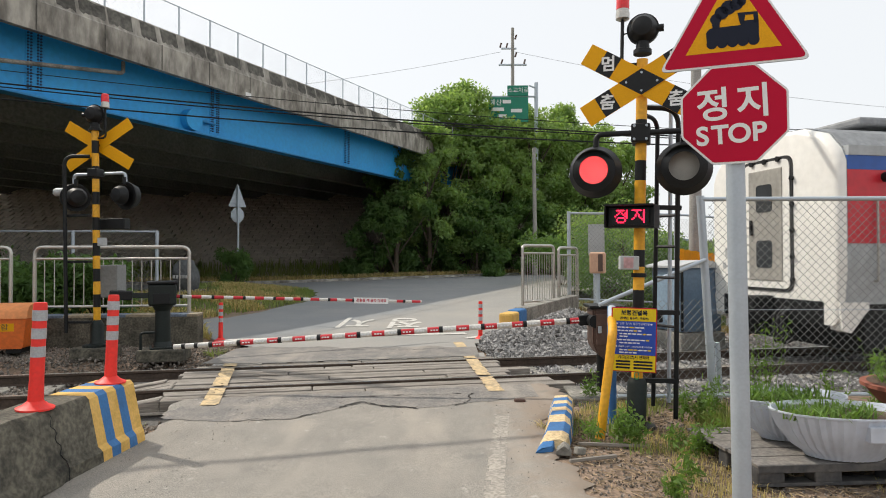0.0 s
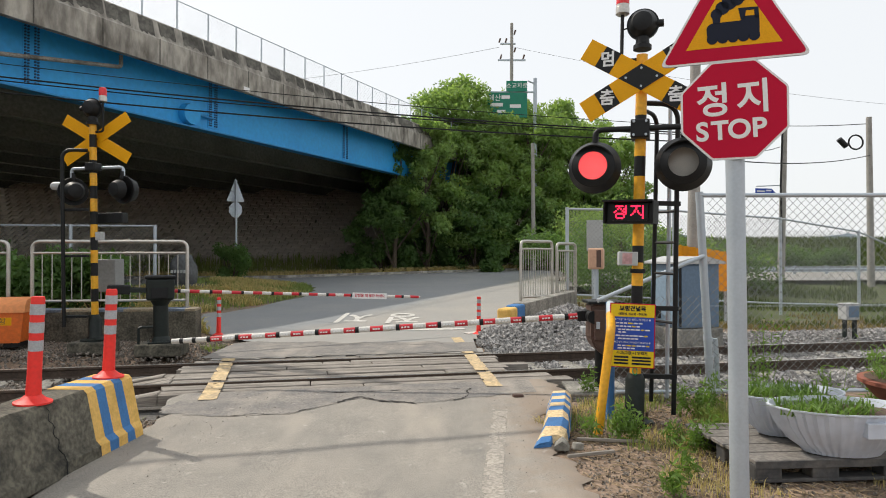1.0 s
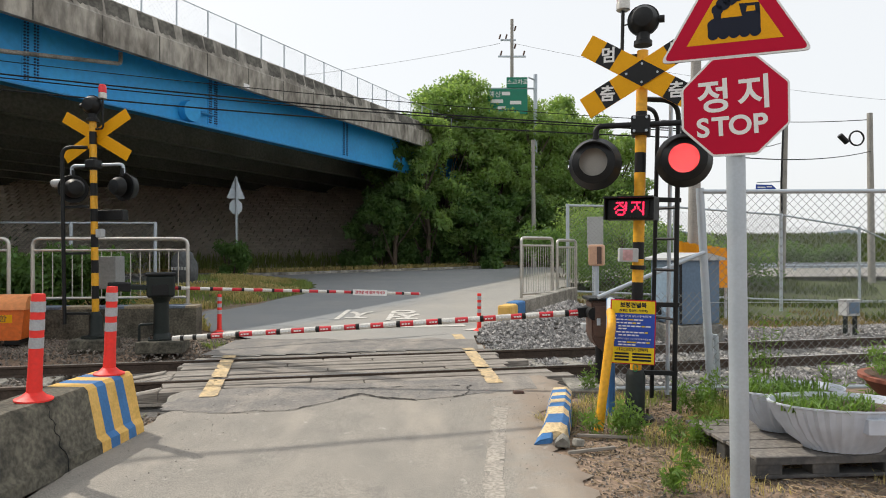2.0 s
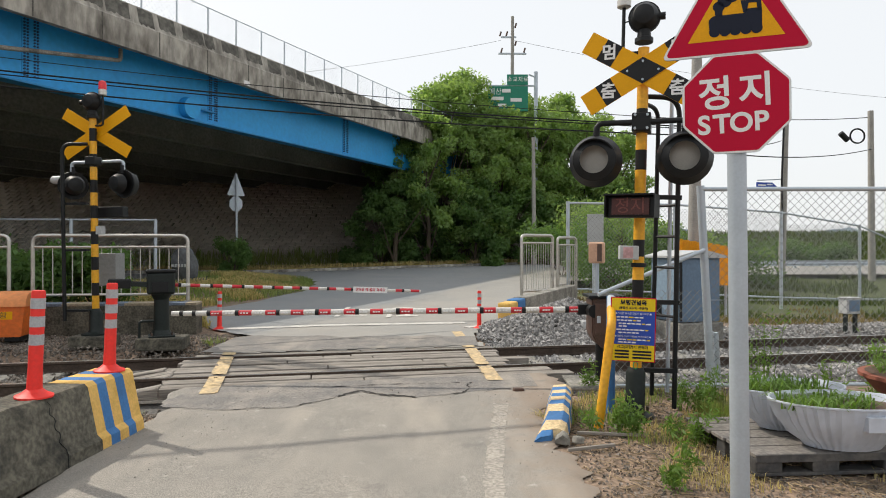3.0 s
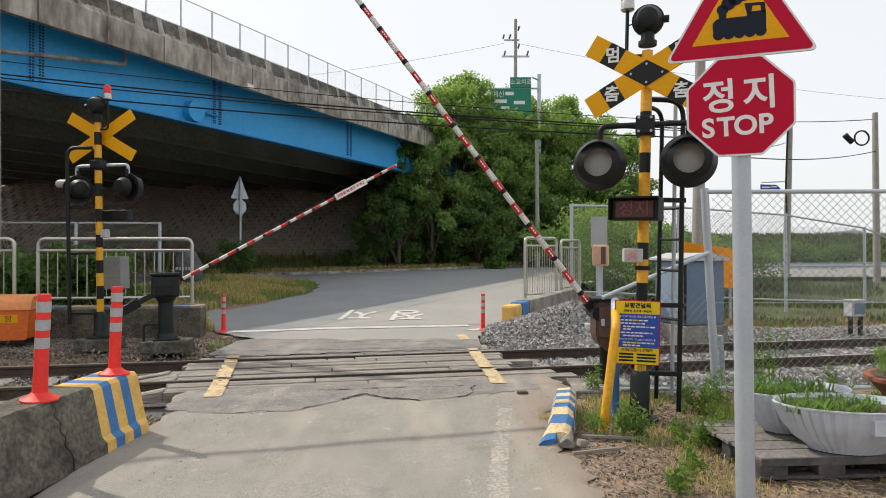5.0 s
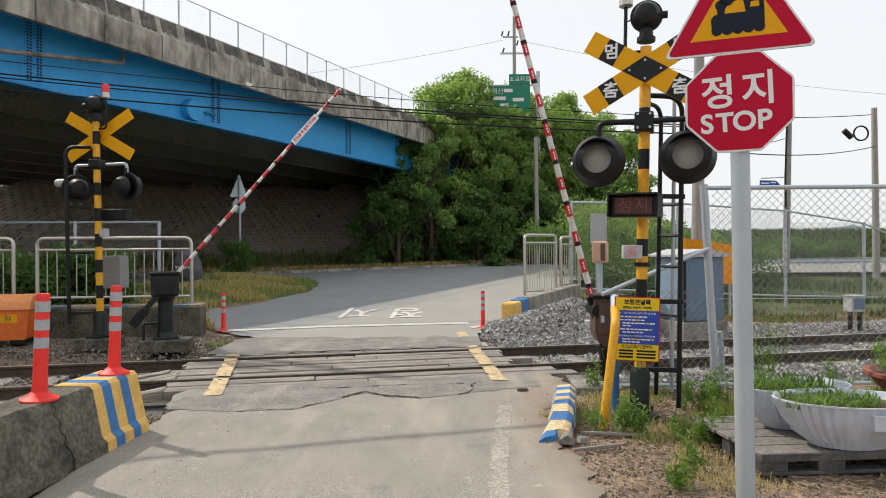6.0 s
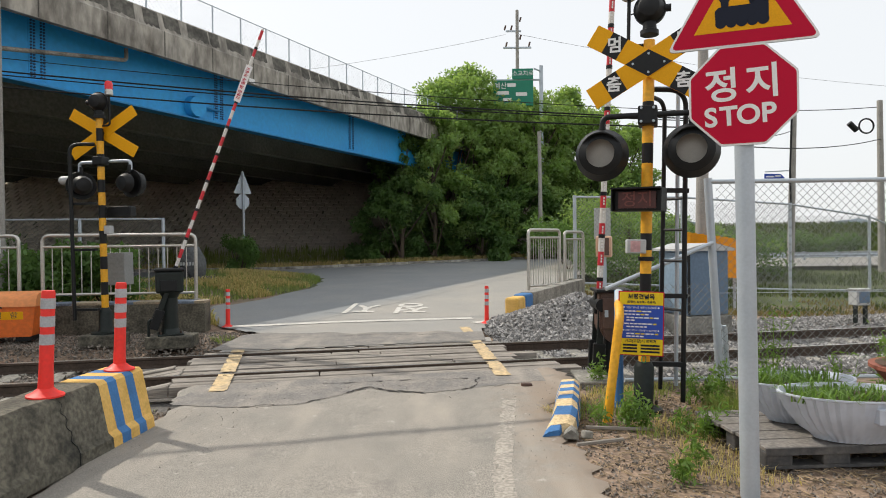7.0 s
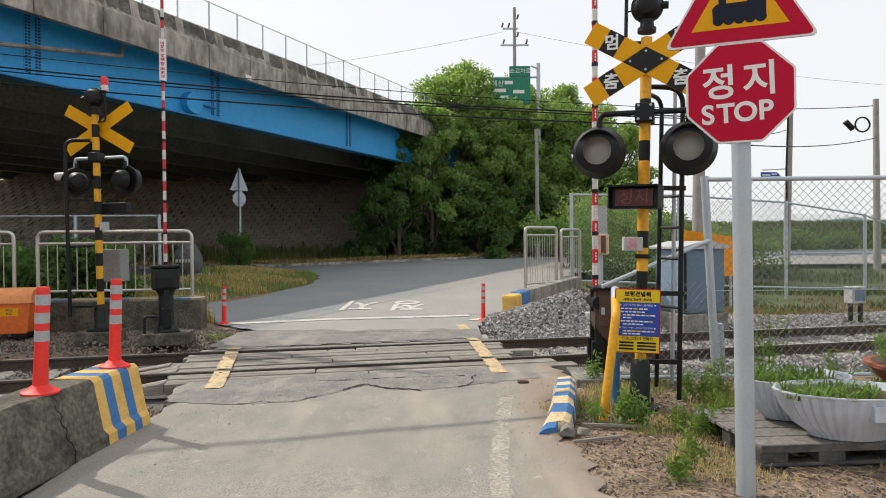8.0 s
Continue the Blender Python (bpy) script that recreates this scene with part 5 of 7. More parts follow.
def salt_box():
    g = thing("grit_box", pose(-7.98, 10.75, 0.03, 0, 0, 11.5) @ Matrix.Diagonal((1, 0.8, 0.82, 1)), "orange plastic grit box with rounded lid", "grit box")
    part("box_body", prism(B(), rounded([(-0.85, 0.1), (0.85, 0.1), (0.9, 0.72), (-0.9, 0.72)], 0.04), -0.4, 0.4), M_ORANGE2, g, smooth=True)
    lid = [(-0.44, 0.72), (0.44, 0.72), (0.42, 0.86), (0.3, 0.98), (0.0, 1.02), (-0.3, 0.98), (-0.42, 0.86)]
    part("box_lid", prism(B(), lid, -0.93, 0.93, pose(0, 0, 0, 0, 0, 90)), M_ORANGE3, g, "lighter orange lid", smooth=True)
    for x in (-0.7, 0.7):
        part("box_foot", box(B(), x - 0.12, -0.36, 0, x + 0.12, 0.36, 0.11, 0.02), M_BLACK, g)
    part("name_label", box(B(), -0.05, -0.408, 0.46, 0.72, -0.401, 0.62), M_WARNY, g, "yellow label")
    for w, x in (("제", 0.1), ("설", 0.34), ("함", 0.58)):
        writing("label_word", w, 0.14, M_BROWN, g, pose(x, -0.411, 0.54))
    part("strap", pipe(B(), [(0.2, -0.45, 0.8), (0.25, -0.46, 0.7), (0.33, -0.45, 0.78), (0.42, -0.46, 0.7)], 0.014, 6), M_BLACK, g)
    part("handle", pipe(B(), bend([(0.9, 0.1, 0.5), (0.98, 0.1, 0.5), (0.98, 0.1, 0.25), (0.9, 0.1, 0.25)], 0.04), 0.02, 8), M_BLACK, g)


M_ORANGE2 = material("orange_plastic", (0.75, 0.15, 0.015), 0.55, spread=0.15, grain=15, stain=2, bump=0.05)
M_ORANGE3 = material("lighter_orange_plastic", (0.82, 0.30, 0.10), 0.6, spread=0.12, grain=15, stain=2, bump=0.05)
salt_box()


# ---- chain link fences ----
def near_fence():
    g = thing("chain_link_fence", pose(3.08, 7.33, 0), "galvanised chain link fence beside the railway", "fence", "chain link fences")
    part("end_post", cyl(B(), (0.02, 0, -0.1), (-0.11, 0, 2.32), 0.045, seg=16), M_GALV, g, smooth=True)
    part("short_post", cyl(B(), (0.12, 0.03, -0.1), (0.08, 0.03, 0.62), 0.032, seg=12), M_GALV, g, smooth=True)
    for x in (2.6, 5.2):
        part("post", cyl(B(), (x, 0.04, -0.1), (x, 0.04, 2.3), 0.04, seg=14), M_GALV, g, smooth=True)
    part("top_rail", cyl(B(), (-0.12, -0.02, 2.28), (7.5, -0.02, 2.29), 0.026, seg=12), M_GALV, g, smooth=True)
    part("bottom_rail", cyl(B(), (-1.15, -0.25, 0.06), (7.5, 0, 0.06), 0.022, seg=10), M_GALV, g)
    part("mid_wire", cyl(B(), (-0.05, -0.01, 1.0), (7.5, -0.01, 1.0), 0.003, seg=5), M_GALV, g)
    part("brace", cyl(B(), (-1.36, -0.28, 1.08), (-0.07, -0.03, 1.58), 0.024, seg=12), M_GALV, g, "slanting brace pipe", smooth=True)
    verts, faces = [], []
    wire(verts, faces, lambda u, v: Vector((u, 0, v)), -0.02, 7.4, 0.05, 2.27, 0.098, 0.003)
    wire(verts, faces, lambda u, v: Vector((u, 0.2 * u, v)), -1.2, -0.02, 0.06, 1.12, 0.098, 0.003)
    raw("wire_mesh", verts, faces, M_WIRE, g)
    for z in (0.25, 0.4, 0.62):
        part("band", cyl(B(), (0.02 - 0.054 * z, 0, z - 0.02), (0.02 - 0.054 * z, 0, z + 0.02), 0.052, seg=14), M_GALV, g)


near_fence()


def far_fence():
    g = thing("chain_link_fence", pose(0, 0, 0), "galvanised chain link fence beyond the railway", "fence", "chain link fences")
    P = [(3.85, 19.6, 0.1, 3.0), (7.45, 20.4, -0.1, 3.0), (12.0, 22.5, -0.4, 2.86), (15.9, 24.2, -0.6, 2.45), (20.5, 26, -0.7, 1.0), (26, 28, -0.7, 1.0)]
    for x, y, z0, z1 in P:
        part("post", cyl(B(), (x, y, z0 - 0.3), (x, y, z1 + 0.05), 0.055, seg=12), M_GALV, g, smooth=True)
    verts, faces = [], []
    for a, b in zip(P, P[1:]):
        part("top_rail", cyl(B(), (a[0], a[1], a[3]), (b[0], b[1], b[3]), 0.035, seg=8), M_GALV, g)
        part("bottom_rail", cyl(B(), (a[0], a[1], a[2] + 0.25), (b[0], b[1], b[2] + 0.25), 0.03, seg=8), M_GALV, g)
        lo, hi = max(a[2], b[2]) + 0.2, min(a[3], b[3])
        n = math.dist(a[:2], b[:2])
        wire(verts, faces, lambda u, v: Vector((a[0] + (b[0] - a[0]) * u / n, a[1] + (b[1] - a[1]) * u / n, v)), 0, n, lo, hi, 0.14, 0.0045)
    raw("wire_mesh", verts, faces, M_WIRE, g)
    # dark fence in the shade on the other side
    g = thing("chain_link_fence", pose(-15.45, 17.5, 0.1, 0, 0, 8), "grey chain link fence in the shade by the bridge", "fence", "chain link fences")
    for x in (0, 2.4, 4.8, 7.1):
        part("post", cyl(B(), (x, 0, -0.2), (x, 0, 2.35), 0.05, seg=10), M_GALV, g)
    part("top_rail", cyl(B(), (0, 0, 2.32), (7.1, 0, 2.32), 0.03, seg=8), M_GALV, g)
    verts, faces = [], []
    wire(verts, faces, lambda u, v: Vector((u, 0, v)), 0, 7.1, 0.1, 2.3, 0.14, 0.004)
    raw("wire_mesh", verts, faces, M_WIRE, g)


far_fence()


def guard_pipe():
    g = thing("guard_pipe", pose(0, 0, 0), "bent yellow steel guard pipe before the barrier machine", "guard pipe")
    part("yellow_pipe", pipe(B(), bend([(1.39, 5.70, -0.05), (1.53, 5.76, 0.93), (1.59, 6.02, 1.02)], 0.09, 8), 0.041, 18), M_YELLOW, g, smooth=True)
    part("pipe_end", pipe(B(), [(1.578, 5.965, 1.0), (1.665, 6.3, 1.10)], 0.040, 18), M_GALV, g, "bare grey pipe end", smooth=True)
    part("blue_pipe", pipe(B(), [(1.66, 6.3, -0.05), (1.67, 6.32, 1.12)], 0.043, 14), M_BLUEPAINT, g, "blue painted rear leg", smooth=True)


guard_pipe()


# ---- cabinets and boxes beyond the track ----
# cabinet blue lightened: the sun on the left side is put into it
M_CABINET_LIT = material("sunlit_cabinet_enamel", (0.24, 0.33, 0.42), 0.5, spread=0.12, grain=20, stain=2, bump=0.05)


def signal_cabinet():
    g = thing("signal_cabinet", pose(4.55, 11.95, 0, 0, 0, 17), "blue-grey steel signal cabinet on a concrete plinth", "cabinet")
    part("plinth", box(B(), -0.48, -0.48, -0.25, 0.48, 0.48, 0.24, 0.02), M_CONC, g, "concrete plinth")
    part("cabinet_body", box(B(), -0.43, -0.43, 0.26, 0.43, 0.43, 1.42, 0.01), M_CABINET, g)
    bm = B()
    prism(bm, [(-0.52, 1.42), (0.52, 1.42), (0.52, 1.46), (0.1, 1.56), (-0.1, 1.56), (-0.52, 1.46)], -0.51, 0.51)
    part("cabinet_roof", bm, M_LTGREY, g, "pale grey overhanging roof")
    for x0, x1 in ((-0.39, 0.39),):
        part("front_door", box(B(), x0, -0.442, 0.3, x1, -0.431, 1.39, 0.004), M_CABINET, g)
    part("side_door", box(B(), -0.442, -0.39, 0.3, -0.431, 0.39, 1.39, 0.004), M_CABINET_LIT, g, "side door in a sunlit tone")
    part("door_handle", box(B(), -0.456, -0.34, 0.8, -0.442, -0.3, 0.95, 0.004), M_BLACK, g)
    part("dark_seam", box(B(), -0.446, -0.446, 0.28, -0.4, -0.428, 1.41), M_BLACK, g)


signal_cabinet()


def small_boxes():
    g = thing("telephone_box", pose(3.05, 12.6, 0.0, 0, 0, -20), "salmon-coloured telephone box on a grey post", "telephone box")
    part("post", cyl(B(), (0, 0, -0.1), (0, 0, 1.32), 0.045, seg=12), M_GALV, g, smooth=True)
    part("case", box(B(), -0.15, -0.12, 1.3, 0.15, 0.14, 1.72, 0.035), M_BEIGE, g)
    part("case_door", box(B(), 0.02, -0.128, 1.34, 0.11, -0.119, 1.68), M_BROWN, g, "dark brown slot")
    for z in (1.4, 1.5, 1.6):
        part("hinge", box(B(), -0.12, -0.128, z - 0.02, -0.08, -0.119, z + 0.02), M_BEIGE, g)
    g = thing("relay_box", pose(8.08, 12.6, -0.12, 0, 0, 10), "grey relay box on a short post by the track", "relay box")
    part("case", box(B(), -0.15, -0.1, 0.42, 0.15, 0.12, 0.72, 0.012), M_LTGREY, g)
    part("case_lid", box(B(), -0.17, -0.12, 0.72, 0.17, 0.13, 0.745, 0.008), M_LTGREY, g)
    part("case_door", box(B(), -0.1, -0.108, 0.47, 0.13, -0.101, 0.69), M_CABINET, g)
    for x in (-0.1, 0.12):
        part("leg", box(B(), x - 0.03, -0.03, -0.2, x + 0.03, 0.03, 0.42), M_DKGREEN, g)
    g = thing("sign_back", pose(5.1, 21.5, 0.0, 0, 0, -8), "grey back of a notice board on a post behind the fence", "notice board")
    part("post", cyl(B(), (0, 0, -0.2), (0, 0, 2.7), 0.05, seg=10), M_GALV, g)
    part("board", box(B(), -0.22, -0.06, 1.7, 0.32, -0.03, 2.75, 0.008), M_LTGREY, g)
    g = thing("yellow_shield", pose(6.9, 17.5, 0, 0, 0, 0), "curved yellow protective shield round a pole foot", "shield")
    bm = B()
    for k in range(12):
        a, b = radians(200 + 14 * k), radians(200 + 14 * (k + 1))
        box(bm, -0.0, 0, 0.9, 0.01, 0.01, 0.91)
        vs = [bm.verts.new((0.85 * math.cos(t) + 0.3, 0.55 * math.sin(t), z)) for t, z in ((a, 0.6), (b, 0.6), (b, 1.85 - 0.03 * k), (a, 1.85 - 0.03 * k))]
        bm.faces.new(vs)
    bmesh.ops.solidify(bm, geom=bm.faces[:], thickness=0.02)
    part("shield_plate", bm, M_YELLOW, g)
    for x in (-0.4, 0.9):
        part("leg", cyl(B(), (x, 0, -0.3), (x, 0, 1.0), 0.04, seg=8), M_GALV, g)
    g = thing("concrete_slab", pose(2.95, 11.9, 0.12, 0, 0, 14), "pale concrete cover slab by the gravel", "slab")
    part("slab", box(B(), -0.45, -0.2, -0.15, 0.45, 0.2, 0.14, 0.015), M_LTGREY, g)


small_boxes()


# ---- the train ----
def make_train():
    t = thing("railway_coach", pose(*on_track(7.15, 8.985), 0, 0, math.degrees(TRACK)), "cream-ended passenger coach with blue, red and grey sides", "railway coach")
    L = 23.0
    half = [(1.40, 0.92), (1.45, 1.4), (1.45, 2.95), (1.38, 3.12), (1.15, 3.38), (0.7, 3.53), (0.0, 3.57)]
    prof = [(-x, z) for x, z in half] + [(x, z) for x, z in half[-2::-1]]
    turn = pose(0, 0, 0, 0, 0, 90) @ Matrix.Diagonal((1, -1, 1, 1))

    def band(name, z0, z1, grow, mat, x0, x1, label=""):
        for s in (-1, 1):
            y0, y1 = sorted((s * (1.452 + grow), s * 1.40))
            part(name, box(B(), x0, y0, z0, x1, y1, z1), mat, t, label)

    part("body_shell", prism(B(), prof, -(L - 0.12), -0.12, pose(0, 0, 0, 0, 0, 90)), M_TRAINGREY, t, smooth=True)
    # rounded end: rings that draw in
    for name, flip in (("end_wall", 1), ("far_end_wall", -1)):
        bm = B()
        rings = []
        for x, k in ((0.13, 1.0), (0.075, 0.993), (0.035, 0.98), (0.01, 0.96), (0.0, 0.935)):
            xx = x if flip > 0 else L - x
            rings.append([bm.verts.new((xx, y * k, 0.92 + (z - 0.92) * (0.5 + 0.5 * k) - (0.3 * (1 - x / 0.13) if z < 1 and abs(y) > 1.2 else 0))) for y, z in prof])
        for a, b in zip(rings, rings[1:]):
            for i in range(len(prof)):
                j = (i + 1) % len(prof)
                bm.faces.new((a[i], a[j], b[j], b[i]))
        bm.faces.new(rings[-1])
        part(name, bm, M_TRAINWHITE, t, "cream painted end wall", smooth=True)
    for s in (-1, 1):
        part("corner_skirt", prism(B(), [(0.02, 0.95), (0.5, 0.95), (0.5, 0.85), (0.2, 0.52), (0.06, 0.56)], min(s * 1.2, s * 1.42), max(s * 1.2, s * 1.42)), M_TRAINWHITE, t, "cream lower corner")
    band("blue_stripe", 2.82, 3.02, 0.004, M_TRAINBLUE, 0.13, L - 0.13, "blue stripe")
    band("red_stripe", 1.78, 2.818, 0.004, M_TRAINRED, 0.13, L - 0.13, "red band")
    part("roof", prism(B(), [(y * 1.01, z + 0.012) for y, z in prof if z > 3.1], -(L - 0.14), -0.14, pose(0, 0, 0, 0, 0, 90)), M_ROOF, t, "grey roof", smooth=True)
    part("gutter", box(B(), 0.14, -1.47, 3.02, L - 0.14, -1.36, 3.16), M_TRAINGREY, t)
    for i in range(9):
        x = 3.0 + i * 2.1
        for s in (-1, 1):
            y0, y1 = sorted((s * 1.46, s * 1.43))
            part("side_window", box(B(), x, y0, 1.95, x + 1.4, y1, 2.68, 0.003), M_GLASS_DK, t, "dark side window")
    # gangway door in the end wall
    part("gangway_frame", prism(B(), rounded([(-0.58, 1.05), (0.58, 1.05), (0.58, 3.17), (-0.58, 3.17)], 0.16), -0.014, 0.05, pose(0, 0, 0, 0, 0, 90) @ Matrix.Diagonal((1, -1, 1, 1))), M_RUBBER, t, "black rubber gangway frame")
    part("gangway_face", prism(B(), rounded([(-0.53, 1.10), (0.53, 1.10), (0.53, 3.12), (-0.53, 3.12)], 0.13), -0.028, 0.05, pose(0, 0, 0, 0, 0, 90) @ Matrix.Diagonal((1, -1, 1, 1))), M_TRAINWHITE, t)
    d = new("gangway_door")
    d.parent, d.location = t, (-0.025, 0, 0)
    part("door_leaf", box(B(), -0.02, -0.38, 1.22, 0.02, 0.38, 3.0, 0.01), M_DOORGREY, d, "grey steel door")
    for z0, z1 in ((2.32, 2.76), (1.42, 1.86)):
        part("door_window", prism(B(), rounded([(-0.17, z0), (0.19, z0), (0.19, z1), (-0.17, z1)], 0.06), 0.02, 0.028, pose(0, 0, 0, 0, 0, 90)), M_GLASS_DK, d, "dark rounded window")
    part("door_handle", box(B(), -0.06, 0.28, 1.95, -0.02, 0.32, 2.2, 0.008), M_BLACK, d)
    for y in (-0.58, 0.58):
        for z in (1.25, 1.6, 2.0, 2.4, 2.8):
            part("latch", cyl(B(), (-0.05, y, z), (-0.01, y, z), 0.035, seg=10), M_BLACK, t)
    for y in (-0.3, 0.0, 0.3):
        part("latch", cyl(B(), (-0.06, y, 3.13), (-0.01, y, 3.13), 0.045, seg=10), M_BLACK, t)
    part("marker_lamp", box(B(), 0.1, -1.3, 3.02, 0.2, -1.22, 3.12, 0.01), M_BLACK, t)
    part("side_lamp", cyl(B(), (0.75, -1.6, 2.72), (0.75, -1.44, 2.72), 0.07, seg=14), M_BLACK, t)
    part("grab_rail", pipe(B(), bend([(0.58, -1.44, 1.25), (0.58, -1.5, 1.25), (0.58, -1.5, 2.4), (0.58, -1.44, 2.4)], 0.03), 0.016, 8), M_DOORGREY, t)
    for y in (1.05, 0.98):
        part("end_label", box(B(), -0.006 if y > 1 else -0.006, y, 1.4 if y > 1 else 1.6, 0.02, y + 0.08, 1.5 if y > 1 else 1.75), M_LTGREY, t)
    # underframe
    part("underframe", box(B(), 0.4, -1.25, 0.72, L - 0.4, 1.25, 0.93), M_BLACK, t)
    part("coupler", box(B(), -0.35, -0.14, 0.72, 0.5, 0.14, 0.98, 0.03), M_BLACK, t)
    for y, n in ((-0.5, 3), (0.45, 4)):
        for k in range(n):
            part("hose", pipe(B(), bend([(0.05, y + 0.09 * k, 0.85), (-0.16, y + 0.09 * k, 0.7), (-0.14, y + 0.09 * k, 0.25), (0.1, y + 0.12 * k, 0.35)], 0.1), 0.022, 8), M_RUBBER, t)
    # black panel added for the darkness below the end wall
    part("end_shade_panel", box(B(), -0.006, -1.15, 0.6, 0.1, 1.1, 0.95), M_BLACK, t)
    # black box added to stand for gear and shade under the floor
    part("underfloor_shade_fill", box(B(), 0.52, -1.3, 0.22, 2.3, 1.3, 0.93, 0.03), M_BLACK, t)
    for bx in (4.0, L - 4.0):
        part("bogie_frame", box(B(), bx - 1.5, -1.1, 0.45, bx + 1.5, 1.1, 0.7, 0.05), M_BLACK, t)
        for wx in (bx - 1.15, bx + 1.15):
            for y in (-0.76, 0.70):
                part("wheel", cyl(B(), (wx, y, 0.465), (wx, y + 0.06, 0.465), 0.43, seg=28), M_RAIL, t, smooth=True)
            part("axle", cyl(B(), (wx, -0.95, 0.465), (wx, 0.95, 0.465), 0.07, seg=12), M_BLACK, t)
    for x in (7.5, 10.5, 13.5):
        part("equipment_box", box(B(), x, -1.2, 0.3, x + 1.8, 1.2, 0.75, 0.03), M_BLACK, t)
    part("roof_vent", box(B(), 1.3, -0.5, 3.68, 2.6, 0.5, 3.82, 0.04), M_ROOF, t)
    return t


TRAIN = make_train()


# ---- planters and pallet ----
def planter(x, y, z, rx, squash, h, turn, label, fl=0.022):
    g = thing("planter", pose(x, y, z, 0, 0, turn), label, "planter", "planters on the pallet")
    prof = [(rx * 0.52, 0.0), (rx * 0.56, 0.03), (rx * 0.72, h * 0.25), (rx * 0.9, h * 0.6), (rx * 0.985, h * 0.9), (rx * 1.0, h * 0.97)]
    bm = lathe(B(), prof, 160, None, squash, fl, 40)
    bmesh.ops.delete(bm, geom=[f for f in bm.faces if len(f.verts) > 20 and f.calc_center_median().z > h * 0.5], context="FACES")
    part("planter_shell", bm, M_PLANTER, g, smooth=True)
    bm = lathe(B(), [(rx * 1.0, h * 0.95), (rx * 1.025, h * 0.965), (rx * 1.025, h), (rx * 0.985, h), (rx * 0.95, h * 0.93), (rx * 0.9, h * 0.8)], 80, None, squash)
    bmesh.ops.delete(bm, geom=[f for f in bm.faces if len(f.verts) > 20], context="FACES")
    part("planter_rim", bm, M_PLANTER, g, smooth=True)
    bm = lathe(B(), [(rx * 0.93, h * 0.84), (rx * 0.5, h * 0.87), (rx * 0.1, h * 0.88)], 50, None, squash)
    part("soil", bm, M_SOIL, g, "brown potting soil", smooth=True)
    return g


PL = planter(2.90, 4.62, 0.165, 0.50, 0.62, 0.335, -4, "white fluted oval plastic planter with grassy plants")
part("plain_panel", box(B(), -0.02, -0.335, 0.18, 0.2, -0.25, 0.285, 0.004, pose(0, 0, 0.0, 0, 0, 3)), M_PLANTER, PL)
planter(2.78, 5.12, 0.165, 0.46, 0.62, 0.33, 10, "white fluted oval plastic planter behind the first one")


def pallet_flat():
    g = thing("plastic_pallet", pose(2.18, 4.43, 0, 0, 0, 4), "plastic pallet under the planters, lighter on top than at the sides", "pallet")
    for i in range(5):
        part("deck_board", box(B(), -0.0 - 0.012 * i, i * 0.2, 0.13, 1.5, i * 0.2 + 0.185, 0.155, 0.004), M_PALLETTOP, g, "lighter top board")
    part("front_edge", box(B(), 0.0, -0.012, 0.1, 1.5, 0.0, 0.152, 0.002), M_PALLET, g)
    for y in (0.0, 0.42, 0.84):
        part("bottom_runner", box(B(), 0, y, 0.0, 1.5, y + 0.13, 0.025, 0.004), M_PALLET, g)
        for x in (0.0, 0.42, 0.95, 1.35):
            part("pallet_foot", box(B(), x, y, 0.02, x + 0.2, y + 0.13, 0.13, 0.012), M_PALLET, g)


pallet_flat()


def clay_pot():
    g = thing("clay_bowl", pose(4.02, 5.3, 0.0), "wide brown clay bowl with green plants", "plant pot")
    part("stand", lathe(B(), [(0.28, 0.0), (0.3, 0.3)], 24), M_PALLET, g)
    bm = lathe(B(), [(0.2, 0.3), (0.34, 0.38), (0.44, 0.5), (0.47, 0.51), (0.47, 0.54), (0.43, 0.54)], 40)
    part("bowl", bm, M_TERRA, g, smooth=True)
    part("soil", lathe(B(), [(0.42, 0.545), (0.2, 0.56), (0.05, 0.56)], 30), M_SOIL, g)


clay_pot()


# ---- plants ----
def leaves(name, clumps, count, size, mat, parent=None, seed=1, drop=0.4, aspect=0.55):
    """Many small leaves, each a folded rhomb, over the given clumps (centre, radius, squash)."""
    r = np.random.RandomState(seed)
    w = np.array([c[1] ** 2 for c in clumps])
    pick = r.choice(len(clumps), count, p=w / w.sum())
    cen = np.array([c[0] for c in clumps])[pick]
    rad = np.array([c[1] for c in clumps])[pick]
    sq = np.array([c[2] for c in clumps])[pick]
    d = r.normal(size=(count, 3))
    d /= np.linalg.norm(d, axis=1)[:, None]
    k = rad * 1.2 * r.rand(count) ** 0.42
    pos = cen + d * k[:, None] * np.stack([np.ones(count), np.ones(count), sq], 1)
    a = r.normal(size=(count, 3))
    a[:, 2] -= drop
    a /= np.linalg.norm(a, axis=1)[:, None]
    n = d * 0.5 + r.normal(size=(count, 3)) * 0.7 + np.array([0, 0, 0.5])
    b = np.cross(a, n)
    b /= np.linalg.norm(b, axis=1)[:, None] + 1e-9
    s = size * (0.6 + 0.8 * r.rand(count))[:, None]
    v = np.stack([pos, pos + a * s * 0.5 + b * s * aspect * 0.5, pos + a * s, pos + a * s * 0.5 - b * s * aspect * 0.5], 1).reshape(-1, 3)
    f = np.arange(count * 4).reshape(-1, 4)
    return raw(name, v.tolist(), f.tolist(), mat, parent)


